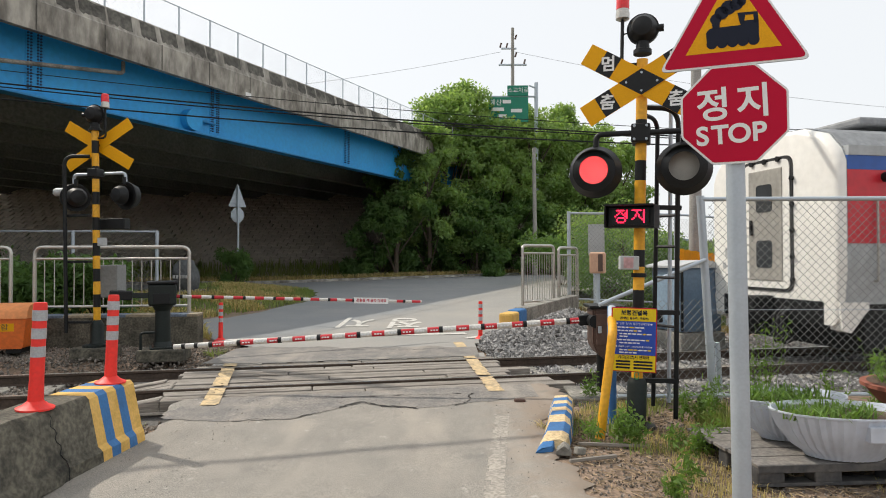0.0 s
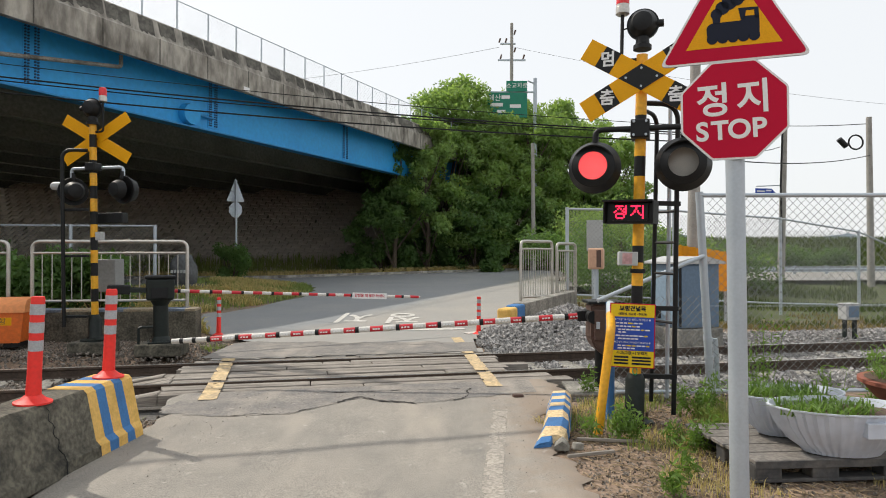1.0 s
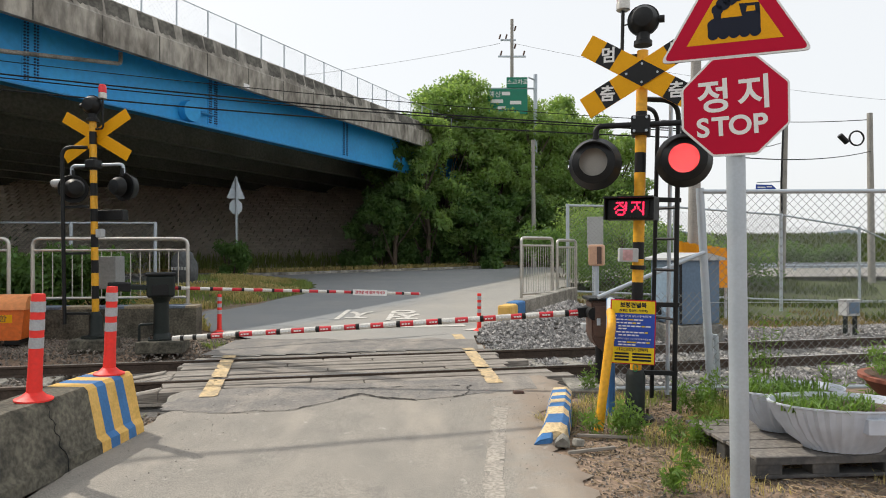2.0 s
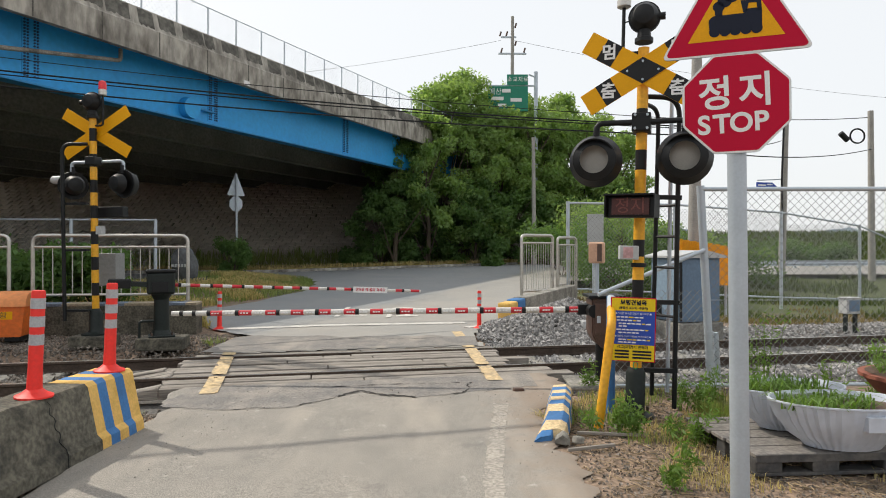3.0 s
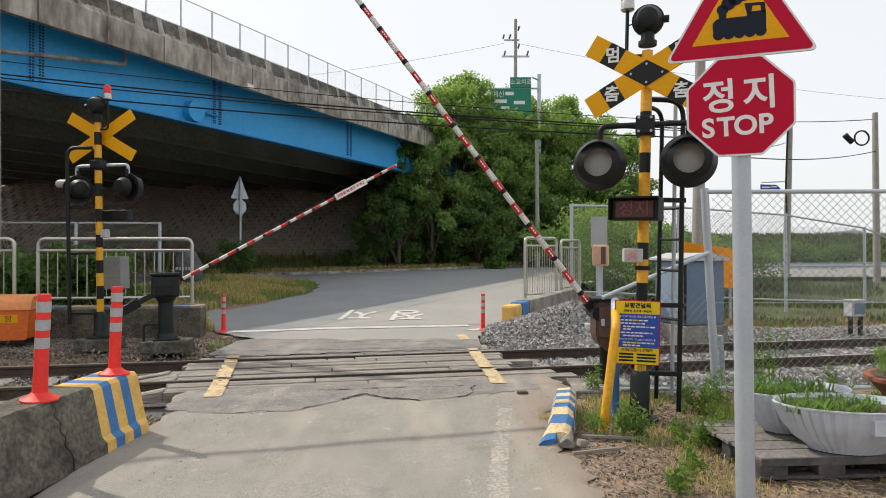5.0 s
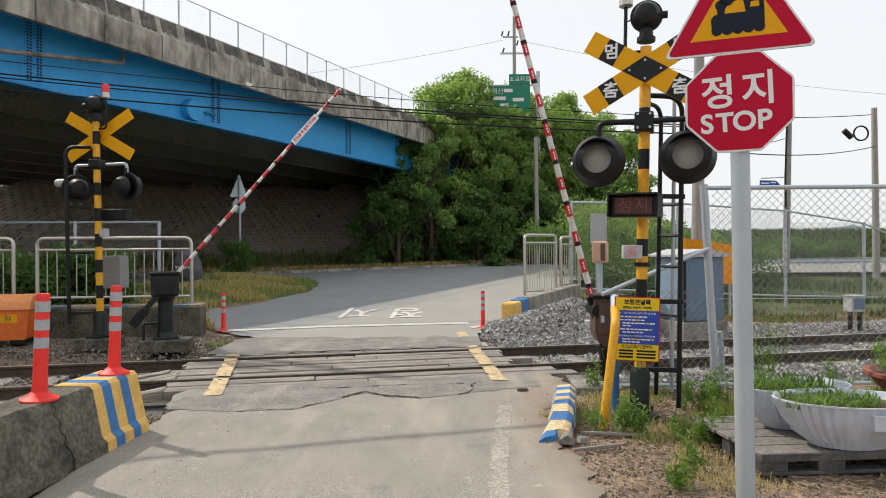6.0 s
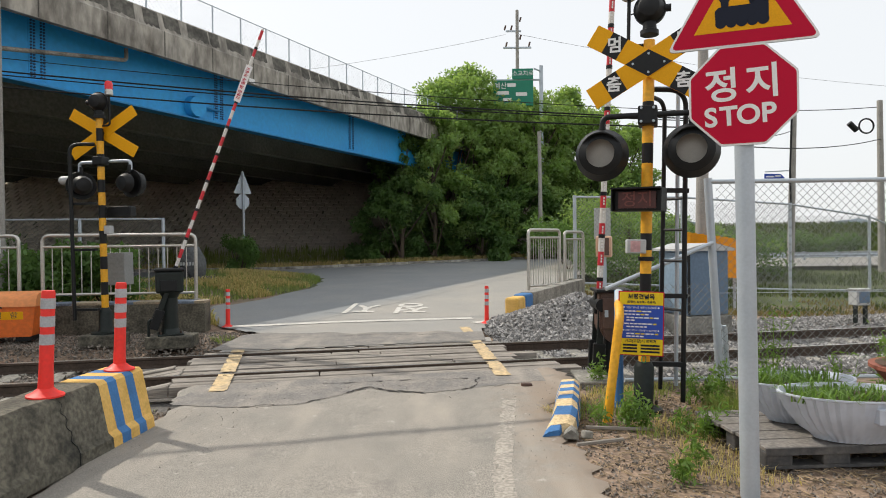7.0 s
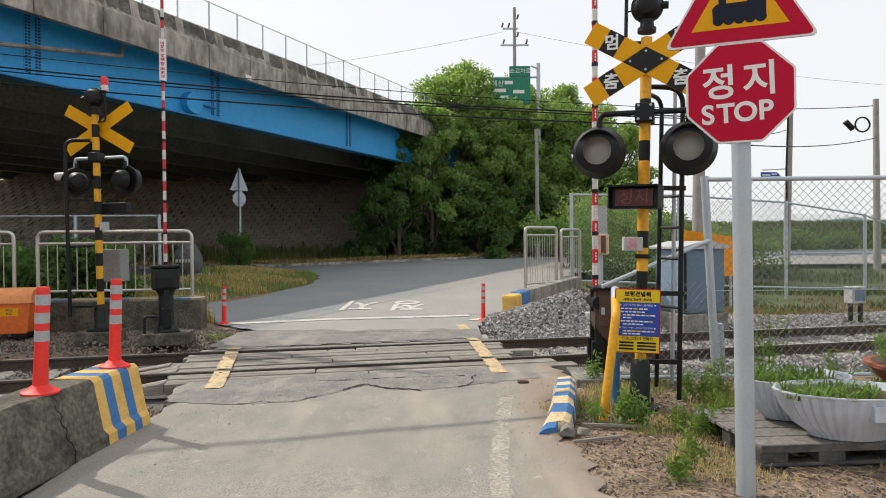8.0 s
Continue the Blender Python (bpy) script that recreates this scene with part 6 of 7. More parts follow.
def tree(x, y, z, h, spread, seed, mat, label, count=9000, low=0.2, size=0.24, squash=0.75):
    rng = random.Random(seed)
    g = thing("tree", pose(x, y, z), label, "tree", "trees by the embankment")
    bm = B()
    top = Vector((rng.uniform(-0.4, 0.4), rng.uniform(-0.4, 0.4), h * 0.72))
    line = [Vector((0, 0, -0.6)), Vector((0.1, 0, h * 0.25)), top * 0.6, top]
    for i, (p, q) in enumerate(zip(line, line[1:])):
        cyl(bm, p, q, 0.018 * h * (1 - i * 0.27), 0.018 * h * (1 - (i + 1) * 0.27), 9)
    clumps = []
    for k in range(int(26 + h * 5)):
        f = low + (1 - low) * rng.random() ** 0.8
        a = rng.uniform(0, 6.283)
        rr = spread * (1 - 0.62 * max(0, (f - 0.45) / 0.55)) * rng.uniform(0.35, 1.0)
        c = Vector((rr * math.cos(a), rr * math.sin(a), h * f * 0.93))
        clumps.append((tuple(c), rng.uniform(0.09, 0.2) * spread, squash))
        if k % 4 == 0:
            s = Vector((0, 0, max(0.1, c.z - 0.3 * h))) + top * 0.0
            cyl(bm, Vector((top.x * s.z / top.z, top.y * s.z / top.z, s.z)), c, 0.006 * h, 0.002 * h, 6)
    part("trunk", bm, M_BARK, g)
    leaves("crown", clumps, int(count * 1.25), size, mat, g, seed)["kind"] = "stuff"
    return g


TREES = [(-3.0, 38.6, 9.2, 2.6, 0, 0.3, 14000), (-1.0, 39.8, 9.8, 2.8, 1, 0.25, 14000), (1.6, 45.5, 13.7, 4.6, 1, 0.25, 22000), (5.0, 48.5, 13.0, 4.4, 1, 0.25, 20000), (8.6, 49.5, 13.2, 4.2, 1, 0.2, 18000), (12.0, 51.0, 12.4, 4.2, 1, 0.2, 16000), (-3.9, 39.5, 5.2, 3.0, 0, 0.05, 13000), (-2.2, 41.5, 10.8, 2.7, 1, 0.4, 15000), (0.3, 43.5, 13.2, 4.4, 1, 0.12, 20000), (3.6, 44.5, 11.6, 4.0, 1, 0.15, 16000), (2.0, 41.2, 6.0, 3.4, 0, 0.05, 12000),
         (6.8, 46.0, 12.0, 4.0, 1, 0.12, 16000), (5.4, 43.0, 5.5, 3.2, 0, 0.05, 10000), (10.2, 47.0, 11.5, 3.8, 1, 0.12, 14000), (13.2, 49.0, 10.8, 3.6, 1, 0.1, 12000), (9.0, 44.5, 5.5, 3.4, 0, 0.05, 10000), (-0.8, 47.5, 10.5, 4.0, 0, 0.15, 11000), (12.6, 45, 6, 3.5, 0, 0.05, 9000)]
for i, (x, y, h, sp, lt, low, n) in enumerate(TREES):
    tree(x, y, bank_z(x, y) if y > 40 else 0.5, h, sp, 20 + i, M_LEAF_LT if lt else M_LEAF, "broad light-green tree below the bridge approach" if lt else "dense dark-green shrub tree at the embankment foot", n, low)


def bush(x, y, z, r, h, seed, mat, label, count, size=0.14):
    rng = random.Random(seed)
    g = thing("bush", pose(x, y, z), label, "bush", "bushes")
    clumps = [((rng.uniform(-r, r) * 0.8, rng.uniform(-r, r) * 0.6, h * rng.uniform(0.2, 0.8)), rng.uniform(0.3, 0.5) * min(r, h), 0.8) for _ in range(9)]
    bm = B()
    for c, _, _ in clumps:
        cyl(bm, (0, 0, -0.1), c, 0.03, 0.008, 5)
    part("branch_cluster", bm, M_BARK, g)
    leaves("foliage", clumps, count, size, mat, g, seed)["kind"] = "stuff"


for i, (x, y, z, r, h, m, n) in enumerate(((7.2, 25, 0.0, 2.0, 3.0, 0, 7000), (10, 27, -0.2, 2.2, 3.2, 1, 7000), (13.2, 29, -0.3, 2.0, 2.6, 0, 5000), (5.6, 30, 0.2, 2.2, 3.2, 0, 6000), (9.4, 33, 0.2, 2.5, 4.2, 1, 7000),
                                            (-9.9, 14.6, 0.1, 1.3, 1.5, 0, 5000), (-8.3, 15.2, 0.1, 0.9, 1.9, 0, 4000), (-12, 15, 0.1, 1.6, 1.4, 0, 5000), (-9.2, 27.5, 0.3, 0.8, 1.9, 0, 2500), (-16, 21, 0.2, 2.4, 1.8, 0, 5000), (9.0, 23.6, -0.4, 1.5, 1.3, 0, 3000))):
    bush(x, y, z, r, h, 70 + i, M_LEAF_LT if m else M_LEAF, "green bush behind the chain link fence" if x > 0 else "dark green bush in the bridge's shade", n)


HEDGE = [(15 + 3.1 * i + random.uniform(-0.8, 0.8), 49 + 0.25 * i + random.uniform(-2, 2), random.uniform(1.6, 2.4), random.uniform(1.2, 2.2)) for i in range(6)]
for i, (x, y, rr, h) in enumerate(HEDGE):
    bush(x, y, 0.3, rr, h, 120 + i, M_LEAF if i % 3 else M_LEAF_LT, "wild green shrub along the field edge", 3500, 0.22)


def blades(name, spots, height, width, mat, seed, label, lean=0.5, category="grass"):
    """Grass: bent two-piece blades at the given x, y, z."""
    r = np.random.RandomState(seed)
    p = np.array(spots)
    n = len(p)
    a = r.rand(n) * 6.283
    h = height * (0.45 + 0.8 * r.rand(n))
    d = np.stack([np.cos(a), np.sin(a), np.zeros(n)], 1)
    s = np.stack([-np.sin(a), np.cos(a), np.zeros(n)], 1) * width * (0.6 + 0.8 * r.rand(n))[:, None]
    k = (lean * r.rand(n) * h)[:, None]
    up = np.array([0, 0, 1.0])
    mid = p + up * (h * 0.6)[:, None] + d * k * 0.35
    tip = p + up * (h * (1 - 0.3 * lean))[:, None] + d * k
    v = np.stack([p - s, p + s, mid + s * 0.7, mid - s * 0.7, tip], 1).reshape(-1, 3)
    b = np.arange(n) * 5
    faces = np.concatenate([np.stack([b, b + 1, b + 2, b + 3], 1)]).tolist() + np.stack([b + 3, b + 2, b + 4], 1).tolist()
    return tagged(raw(name, v.tolist(), faces, mat), label, category, kind="stuff")


def scatter(n, seed, fn):
    """Points at random inside a region given by fn(r) -> (x, y) or None."""
    r = np.random.RandomState(seed)
    out = []
    while len(out) < n:
        q = fn(r)
        if q:
            out.append((q[0], q[1], bare(*q) - 0.01))
    return out


def in_box(x0, x1, y0, y1, ok=None, patch=0.0, scale=1.0):
    def fn(r):
        x, y = r.uniform(x0, x1), r.uniform(y0, y1)
        if patch and noise.noise((x * scale, y * scale, 9)) < patch - 1:
            return None
        return (x, y) if ok is None or ok(x, y) else None
    return fn


off_road = lambda x, y: not near_road(x, y) and not far_road(x, y)
on_mound = lambda x, y: off_road(x, y) or ground_z(x, y) > road_z(x, y) + 0.05
blades("verge_grass", scatter(1500, 1, in_box(1.0, 3.3, 5.2, 7.2, off_road, 1.1, 1.4)), 0.13, 0.004, M_BLADE, 1, "sparse green grass and weeds on the dirt")
blades("dry_grass", scatter(4200, 2, in_box(0.9, 3.6, 4.2, 7.3, off_road, 1.05, 1.3)), 0.11, 0.003, M_BLADE_DRY, 2, "dry yellow grass on the dirt", 0.9)
blades("mound_grass", scatter(17000, 3, in_box(-13, -4.6, 13, 27, on_mound)), 0.2, 0.014, M_BLADE, 3, "green grass on the mound by the junction")
blades("mound_straw", scatter(20000, 4, in_box(-12, -4.6, 12.8, 26, on_mound, 1.0, 0.5)), 0.26, 0.014, M_BLADE_DRY, 4, "dry straw-coloured grass on the mound", 1.1)
blades("bank_grass", [(x, y, bank_z(x, y)) for x, y in ((random.uniform(-30, 14), random.uniform(36, 46)) for _ in range(24000)) if 0.1 < y - np.interp(x, [-90, -20, -4, 4, 14, 30], [20, 37, 42, 45, 52, 60]) + 1.2 < 3.0], 0.75, 0.03, M_BLADE, 5, "long green grass along the embankment foot")
blades("levee_grass", [(x, y, bank_z(x, y)) for x, y in ((random.uniform(14, 60), random.uniform(50, 78)) for _ in range(15000)) if y > np.interp(x, [4, 14, 30], [45, 52, 60])], 0.7, 0.07, M_FIELD, 8, "rough green grass on the embankment slope")
blades("kerb_straw", [(x, np.interp(x, [-60, -9, 4.3], [27, 32, 41]) + q, 0.4 + 0.02 * (float(np.interp(x, [-60, -9, 4.3], [27, 32, 41])) - 34)) for x, q in ((random.uniform(-16, 5), random.uniform(0.1, 1.5)) for _ in range(5000))], 0.5, 0.02, M_BLADE_DRY, 9, "dry straw-coloured grass behind the far kerb", 1.2)
blades("field_grass", scatter(16000, 6, in_box(2.0, 30, 16.5, 33, off_road, 1.0, 0.3)), 0.3, 0.016, M_FIELD, 6, "green and dry grass beyond the railway")
blades("field_straw", scatter(6000, 7, in_box(1.6, 20, 12.5, 24, off_road, 1.0, 0.5)), 0.22, 0.012, M_FIELD_DRY, 7, "dry grass beyond the railway", 1.0)


for cx, cy, rr, n, h, sd in ((2.75, 6.15, 0.3, 700, 0.26, 51), (1.72, 7.95, 0.12, 140, 0.2, 52), (-3.95, 10.9, 0.2, 160, 0.14, 53), (2.4, 5.5, 0.2, 220, 0.2, 54), (-3.3, 6.4, 0.25, 160, 0.12, 55), (0.98, 6.0, 0.1, 120, 0.12, 56)):
    q = np.random.RandomState(sd)
    sp = [(cx + rr * k * math.cos(a), cy + rr * k * math.sin(a), bare(cx, cy) - 0.01) for a, k in zip(q.rand(n) * 6.283, q.rand(n) ** 0.6)]
    blades("grass_tuft", sp, h, 0.004, M_BLADE if sd != 56 else M_BLADE_DRY, sd, "tuft of yellow-green grass in the dirt", 0.9)


def weed(x, y, h, stems, seed, mat, label, leaf=0.06, z=0.0):
    rng = random.Random(seed)
    g = thing("weed", pose(x, y, z), label, "weed", "weeds by the lane")
    bm = B()
    clumps = []
    for _ in range(stems):
        a, k = rng.uniform(0, 6.283), rng.uniform(0.02, 0.3) * h
        tip = Vector((k * math.cos(a), k * math.sin(a), h * rng.uniform(0.6, 1.05)))
        cyl(bm, (tip.x * 0.2, tip.y * 0.2, -0.02), tip, 0.004, 0.0015, 5)
        for q in range(7):
            c = tip * (0.25 + 0.12 * q)
            clumps.append(((c.x * 1.0, c.y, c.z), 0.055 * (1.2 - 0.08 * q) + leaf * 0.3, 0.7))
    part("stalk", bm, M_WEED, g)["kind"] = "stuff"
    leaves("weed_leaves", clumps, 46 * stems, leaf, mat, g, seed, 0.2, 0.28)["kind"] = "stuff"


for i, (x, y, h, s) in enumerate(((1.50, 5.45, 0.36, 5), (1.64, 5.42, 0.36, 6), (1.30, 5.55, 0.24, 3), (2.35, 6.3, 0.34, 4), (2.5, 6.2, 0.3, 5), (1.95, 5.35, 0.2, 3), (3.55, 7.0, 0.95, 5), (3.4, 6.95, 0.7, 4), (2.05, 5.15, 0.28, 4), (1.55, 4.25, 0.16, 4), (1.78, 4.6, 0.2, 3), (4.1, 6.0, 0.75, 8), (4.35, 6.2, 0.8, 8), (3.7, 6.0, 0.6, 6), (1.66, 7.2, 0.3, 4), (2.3, 5.35, 0.3, 4), (2.7, 6.4, 0.4, 5), (3.1, 6.5, 0.4, 5))):
    weed(x, y, h, s, 200 + i, M_WEED, "leafy green weed growing in dry dirt")
for px, py, pz, rx, ry, n, sd in ((2.75, 4.6, 0.45, 0.36, 0.2, 260, 1), (2.7, 5.1, 0.46, 0.36, 0.2, 300, 2), (4.02, 5.3, 0.54, 0.36, 0.36, 300, 3)):
    r = np.random.RandomState(sd)
    sp = [(px + rx * math.cos(a) * q, py + ry * math.sin(a) * q, pz) for a, q in zip(r.rand(n) * 6.283, r.rand(n) ** 0.5)]
    blades("planter_grass", sp, 0.15, 0.007, M_WEED, 40 + sd, "green strap-leaved plants in a planter", 2.0, "plants")


# ---- crushed stone ----
def stones(name, pts, size, mat, seed, label, category="gravel"):
    r = np.random.RandomState(seed)
    p = np.array(pts)
    n = len(p)
    base = np.array([(1, 0, 0), (-1, 0, 0), (0, 1, 0), (0, -1, 0), (0, 0, 1), (0, 0, -1)], float)
    v = base[None] * (size * (0.5 + 0.9 * r.rand(n, 6, 1)))
    v[:, :, 2] *= 0.75
    v += r.normal(size=(n, 6, 3)) * size * 0.28
    q = r.normal(size=(n, 4))
    q /= np.linalg.norm(q, axis=1)[:, None]
    w, x, y, z = q.T
    m = np.stack([1 - 2 * (y * y + z * z), 2 * (x * y - z * w), 2 * (x * z + y * w), 2 * (x * y + z * w), 1 - 2 * (x * x + z * z), 2 * (y * z - x * w), 2 * (x * z - y * w), 2 * (y * z + x * w), 1 - 2 * (x * x + y * y)], 1).reshape(n, 3, 3)
    v = np.einsum("nij,nkj->nki", m, v) + p[:, None]
    f = np.array([(0, 2, 4), (2, 1, 4), (1, 3, 4), (3, 0, 4), (2, 0, 5), (1, 2, 5), (3, 1, 5), (0, 3, 5)])
    f = (f[None] + (np.arange(n) * 6)[:, None, None]).reshape(-1, 3)
    return tagged(raw(name, v.reshape(-1, 3).tolist(), f.tolist(), mat), label, category, kind="stuff")


def ballast():
    r = np.random.RandomState(5)
    pts = []
    while len(pts) < 30000:
        s, d = r.uniform(-9, 15), r.uniform(6.95, 11.6)
        p = on_track(s, d)
        if -2.6 < s < 3.1 and 7.4 < d < 10.2 or near_road(p.x, p.y) or far_road(p.x, p.y):
            continue
        if min(abs(d - NEAR_RAIL), abs(d - FAR_RAIL)) < 0.07 or (s < 3 and d > 10.6 and r.rand() < 0.5):
            continue
        if 7.8 < d < 10.2 and abs(((s - 0.2) / 0.62) % 1 - 0.5) > 0.33 and r.rand() < 0.7:
            continue
        pts.append((p.x, p.y, -0.145 - 0.15 * (1 - step(6.9, 7.5, d)) + 0.12 * step(10.3, 11.2, d) + r.uniform(-0.02, 0.02)))
    right = [p for p in pts if p[0] > 0]
    stones("ballast", right, 0.034, M_BALLAST, 6, "crushed grey stone ballast along the track", "ballast")
    stones("dirty_ballast", [p for p in pts if p[0] <= 0 and (p[0] * 7919.0) % 1 < 0.55], 0.028, M_DIRTSTONE, 16, "brown soiled ballast along the track", "ballast")
    pts = []
    for _ in range(13000):
        a, q = r.uniform(0, 6.283), r.rand() ** 0.5
        x, y = 2.45 + 2.0 * q * math.cos(a), 12.3 + 1.6 * q * math.sin(a)
        if not far_road(x - 0.05, y):
            pts.append((x, y, min(0.0, ground_z(x, y)) + 0.62 * (1 - q) ** 1.2 + r.uniform(-0.015, 0.02)))
    stones("gravel_heap", pts, 0.04, M_BALLAST, 7, "heap of crushed grey stone beside the track", "gravel heap")
    bm = lathe(B(), [(2.0, -0.35), (1.4, -0.1), (0.8, 0.12), (0.3, 0.38), (0.04, 0.5)], 26, pose(2.45, 12.35, 0), 0.8)
    tagged(part("gravel_core", bm, M_BED, smooth=True), "stony core of the gravel heap", "gravel heap", kind="structure")
    pts = [(x, y, bare(x, y) + 0.005) for x, y, _ in scatter(5000, 8, in_box(-9, -3.2, 10.0, 11.9, off_road))]
    stones("dirt_stones", pts, 0.02, M_DIRTSTONE, 9, "small dirty stones in dark soil")
    pts = [(x, y, bare(x, y) + 0.006) for x, y, _ in scatter(1500, 18, in_box(-3.6, -2.55, 5.7, 7.5))]
    stones("verge_stones", pts, 0.018, M_DIRTSTONE, 19, "loose dirty stones at the road edge")
    pts = [(x, y, bare(x, y) + 0.004) for x, y, _ in scatter(7000, 10, in_box(0.6, 3.6, 3.8, 7.4, off_road))]
    stones("pebbles", pts, 0.011, M_DIRTSTONE, 11, "small pebbles on the dirt verge")
    pts = [(x, y, 0.018) for x, y, _ in scatter(420, 12, in_box(-2.7, 1.3, 4.3, 7.3, lambda x, y: near_road(x, y) and (x < -1.9 or x > 0.45 or y > 6.5)))]
    stones("road_grit", pts, 0.005, M_GRIT, 13, "loose grit on the asphalt")
    r2 = random.Random(3)
    verts, faces = [], []
    for x, y, z in scatter(2200, 14, in_box(0.9, 3.6, 4.0, 7.0, off_road)):
        a, l = r2.uniform(0, 6.283), r2.uniform(0.03, 0.16)
        d, s = Vector((math.cos(a), math.sin(a), 0)) * l, Vector((-math.sin(a), math.cos(a), 0)) * 0.0022
        c = Vector((x, y, z + 0.018))
        n = len(verts)
        verts += [c - s, c + s, c + d + s + Vector((0, 0, 0.01)), c + d - s + Vector((0, 0, 0.01)), c + d * 0.5 + Vector((0, 0, 0.012))]
        faces += [(n, n + 1, n + 4), (n + 1, n + 2, n + 4), (n + 2, n + 3, n + 4), (n + 3, n, n + 4)]
    tagged(raw("straw_litter", verts, faces, M_STRAW), "dry stalks lying on the dirt", "litter", kind="stuff")


M_GRIT = material("pale_grit", (0.27, 0.245, 0.215), 0.95, spread=0.3, island=0.3)
M_DIRTSTONE = material("dirty_stone", (0.22, 0.19, 0.16), 0.95, spread=0.4, grain=40, stain=4, bump=0.4, island=0.5)
ballast()


# ---- things further off ----
def pole(name, x, y, z, h, r, label, lean=0.0, group="utility poles"):
    g = thing(name, pose(x, y, z, 0, lean, 0), label, "utility pole", group)
    part("shaft", cyl(B(), (0, 0, -0.6), (0, 0, h), r, r * 0.72, 16), M_POLE, g, smooth=True)
    return g


p1 = pole("utility_pole", 7.1, 18, 0, 7.0, 0.19, "grey concrete utility pole behind the crossing", 0.8)
part("crossarm", box(B(), -1.6, -0.05, 5.85, 0.2, 0.05, 5.95), M_GALV, p1)
part("cable_bundle", pipe(B(), [(0.2, -0.1, 5.2), (0.35, -0.1, 5.7), (0.2, -0.1, 6.4)], 0.03, 6), M_BLACK, p1)
p2 = pole("utility_pole", 17.6, 33, -0.4, 9.0, 0.19, "slim concrete utility pole with street name sign", 1.6)
part("cable", pipe(B(), [(-0.2, -0.2, 9.0), (-0.24, -0.22, 5.5), (-0.1, -0.2, 2.5)], 0.05, 6), M_BLACK, p2)
part("street_sign", prism(B(), [(-1.45, 5.0), (-0.62, 5.0), (-0.4, 5.2), (-0.62, 5.4), (-1.45, 5.4)], -0.03, 0.0), M_BLUESIGN, p2, "blue street name sign")
part("sign_arm", cyl(B(), (-1.4, 0, 5.5), (0, 0, 5.6), 0.03, seg=8), M_GALV, p2)
for x0, z0, w in ((-1.38, 5.22, 0.42), (-0.9, 5.26, 0.28), (-1.38, 5.08, 0.6)):
    part("text_bar", box(B(), x0, -0.036, z0, x0 + w, -0.031, z0 + (0.07 if z0 > 5.2 else 0.03)), M_WHITE, p2)
p3 = pole("utility_pole", 20.3, 30, -0.5, 8.6, 0.17, "concrete utility pole with a coil of cable", -0.5)
part("cable_coil", pipe(B(), [(-0.7 + 0.34 * math.cos(a * 0.4), -0.1, 7.4 + 0.34 * math.sin(a * 0.4)) for a in range(17)], 0.04, 6), M_BLACK, p3)
part("splice_case", cyl(B(), (-1.5, -0.1, 7.55), (-1.15, -0.1, 7.2), 0.13, seg=12), M_BLACK, p3)
p4 = pole("utility_pole", 5.72, 40.0, 0.5, 8.1, 0.15, "slim concrete pole before the trees", -0.3)
p5 = pole("utility_pole", 5.4, 50.0, 6, 13.9, 0.17, "tall power pole with crossarm above the trees", 0.2)
for z, a, b in ((10.9, -1.1, 1.1), (12.2, -0.9, 0.3)):
    part("crossarm", box(B(), a, -0.06, z, b, 0.06, z + 0.12), M_GALV, p5)
for x, z in ((-1.0, 12.35), (-0.5, 12.35), (0.2, 11.6), (0.2, 13.0), (-0.9, 11.05), (0.9, 11.05)):
    part("insulator", cyl(B(), (x, 0, z), (x + 0.1, 0, z + 0.35), 0.07, seg=8), M_BROWN, p5)
p6 = pole("utility_pole", -10.03, 13.9, 0, 12, 0.17, "concrete utility pole by the grit box", 0)
part("notice", box(B(), 0.05, -0.19, 1.5, 0.2, -0.17, 1.9), M_WHITE, p6)


def green_sign():
    g = thing("direction_sign", pose(4.2, 45.4, 1.3), "green road direction sign partly behind the trees", "road sign")
    part("sign_post", cyl(B(), (2.45, 0.2, 0), (2.45, 0.2, 13.0), 0.14, seg=12), M_GALV, g)
    part("sign_arm", cyl(B(), (-1.0, 0.2, 12.0), (2.45, 0.2, 12.0), 0.07, seg=8), M_GALV, g)
    part("main_panel", box(B(), -1.0, -0.05, 10.1, 1.85, 0.05, 11.9, 0.02), M_GREENSIGN, g, "green panel")
    part("top_panel", box(B(), 0.35, -0.05, 12.0, 1.85, 0.05, 12.75, 0.02), M_GREENSIGN, g, "green name panel")
    writing("sign_words", "예산", 0.5, M_WHITE, g, pose(-0.5, -0.06, 11.5), 0.003)
    writing("sign_words", "소교차로", 0.42, M_WHITE, g, pose(1.12, -0.06, 12.38), 0.003)
    for x0, x1, z in ((0.0, 0.6, 11.45), (-0.8, 0.1, 10.9), (0.6, 1.4, 10.8), (-0.3, 0.3, 10.4)):
        part("text_bar", box(B(), x0, -0.062, z, x1, -0.052, z + 0.25), M_WHITE, g)
    part("cctv_arm", cyl(B(), (2.45, 0.2, 12.6), (1.9, 0.0, 12.75), 0.06, seg=8), M_GALV, g)


green_sign()


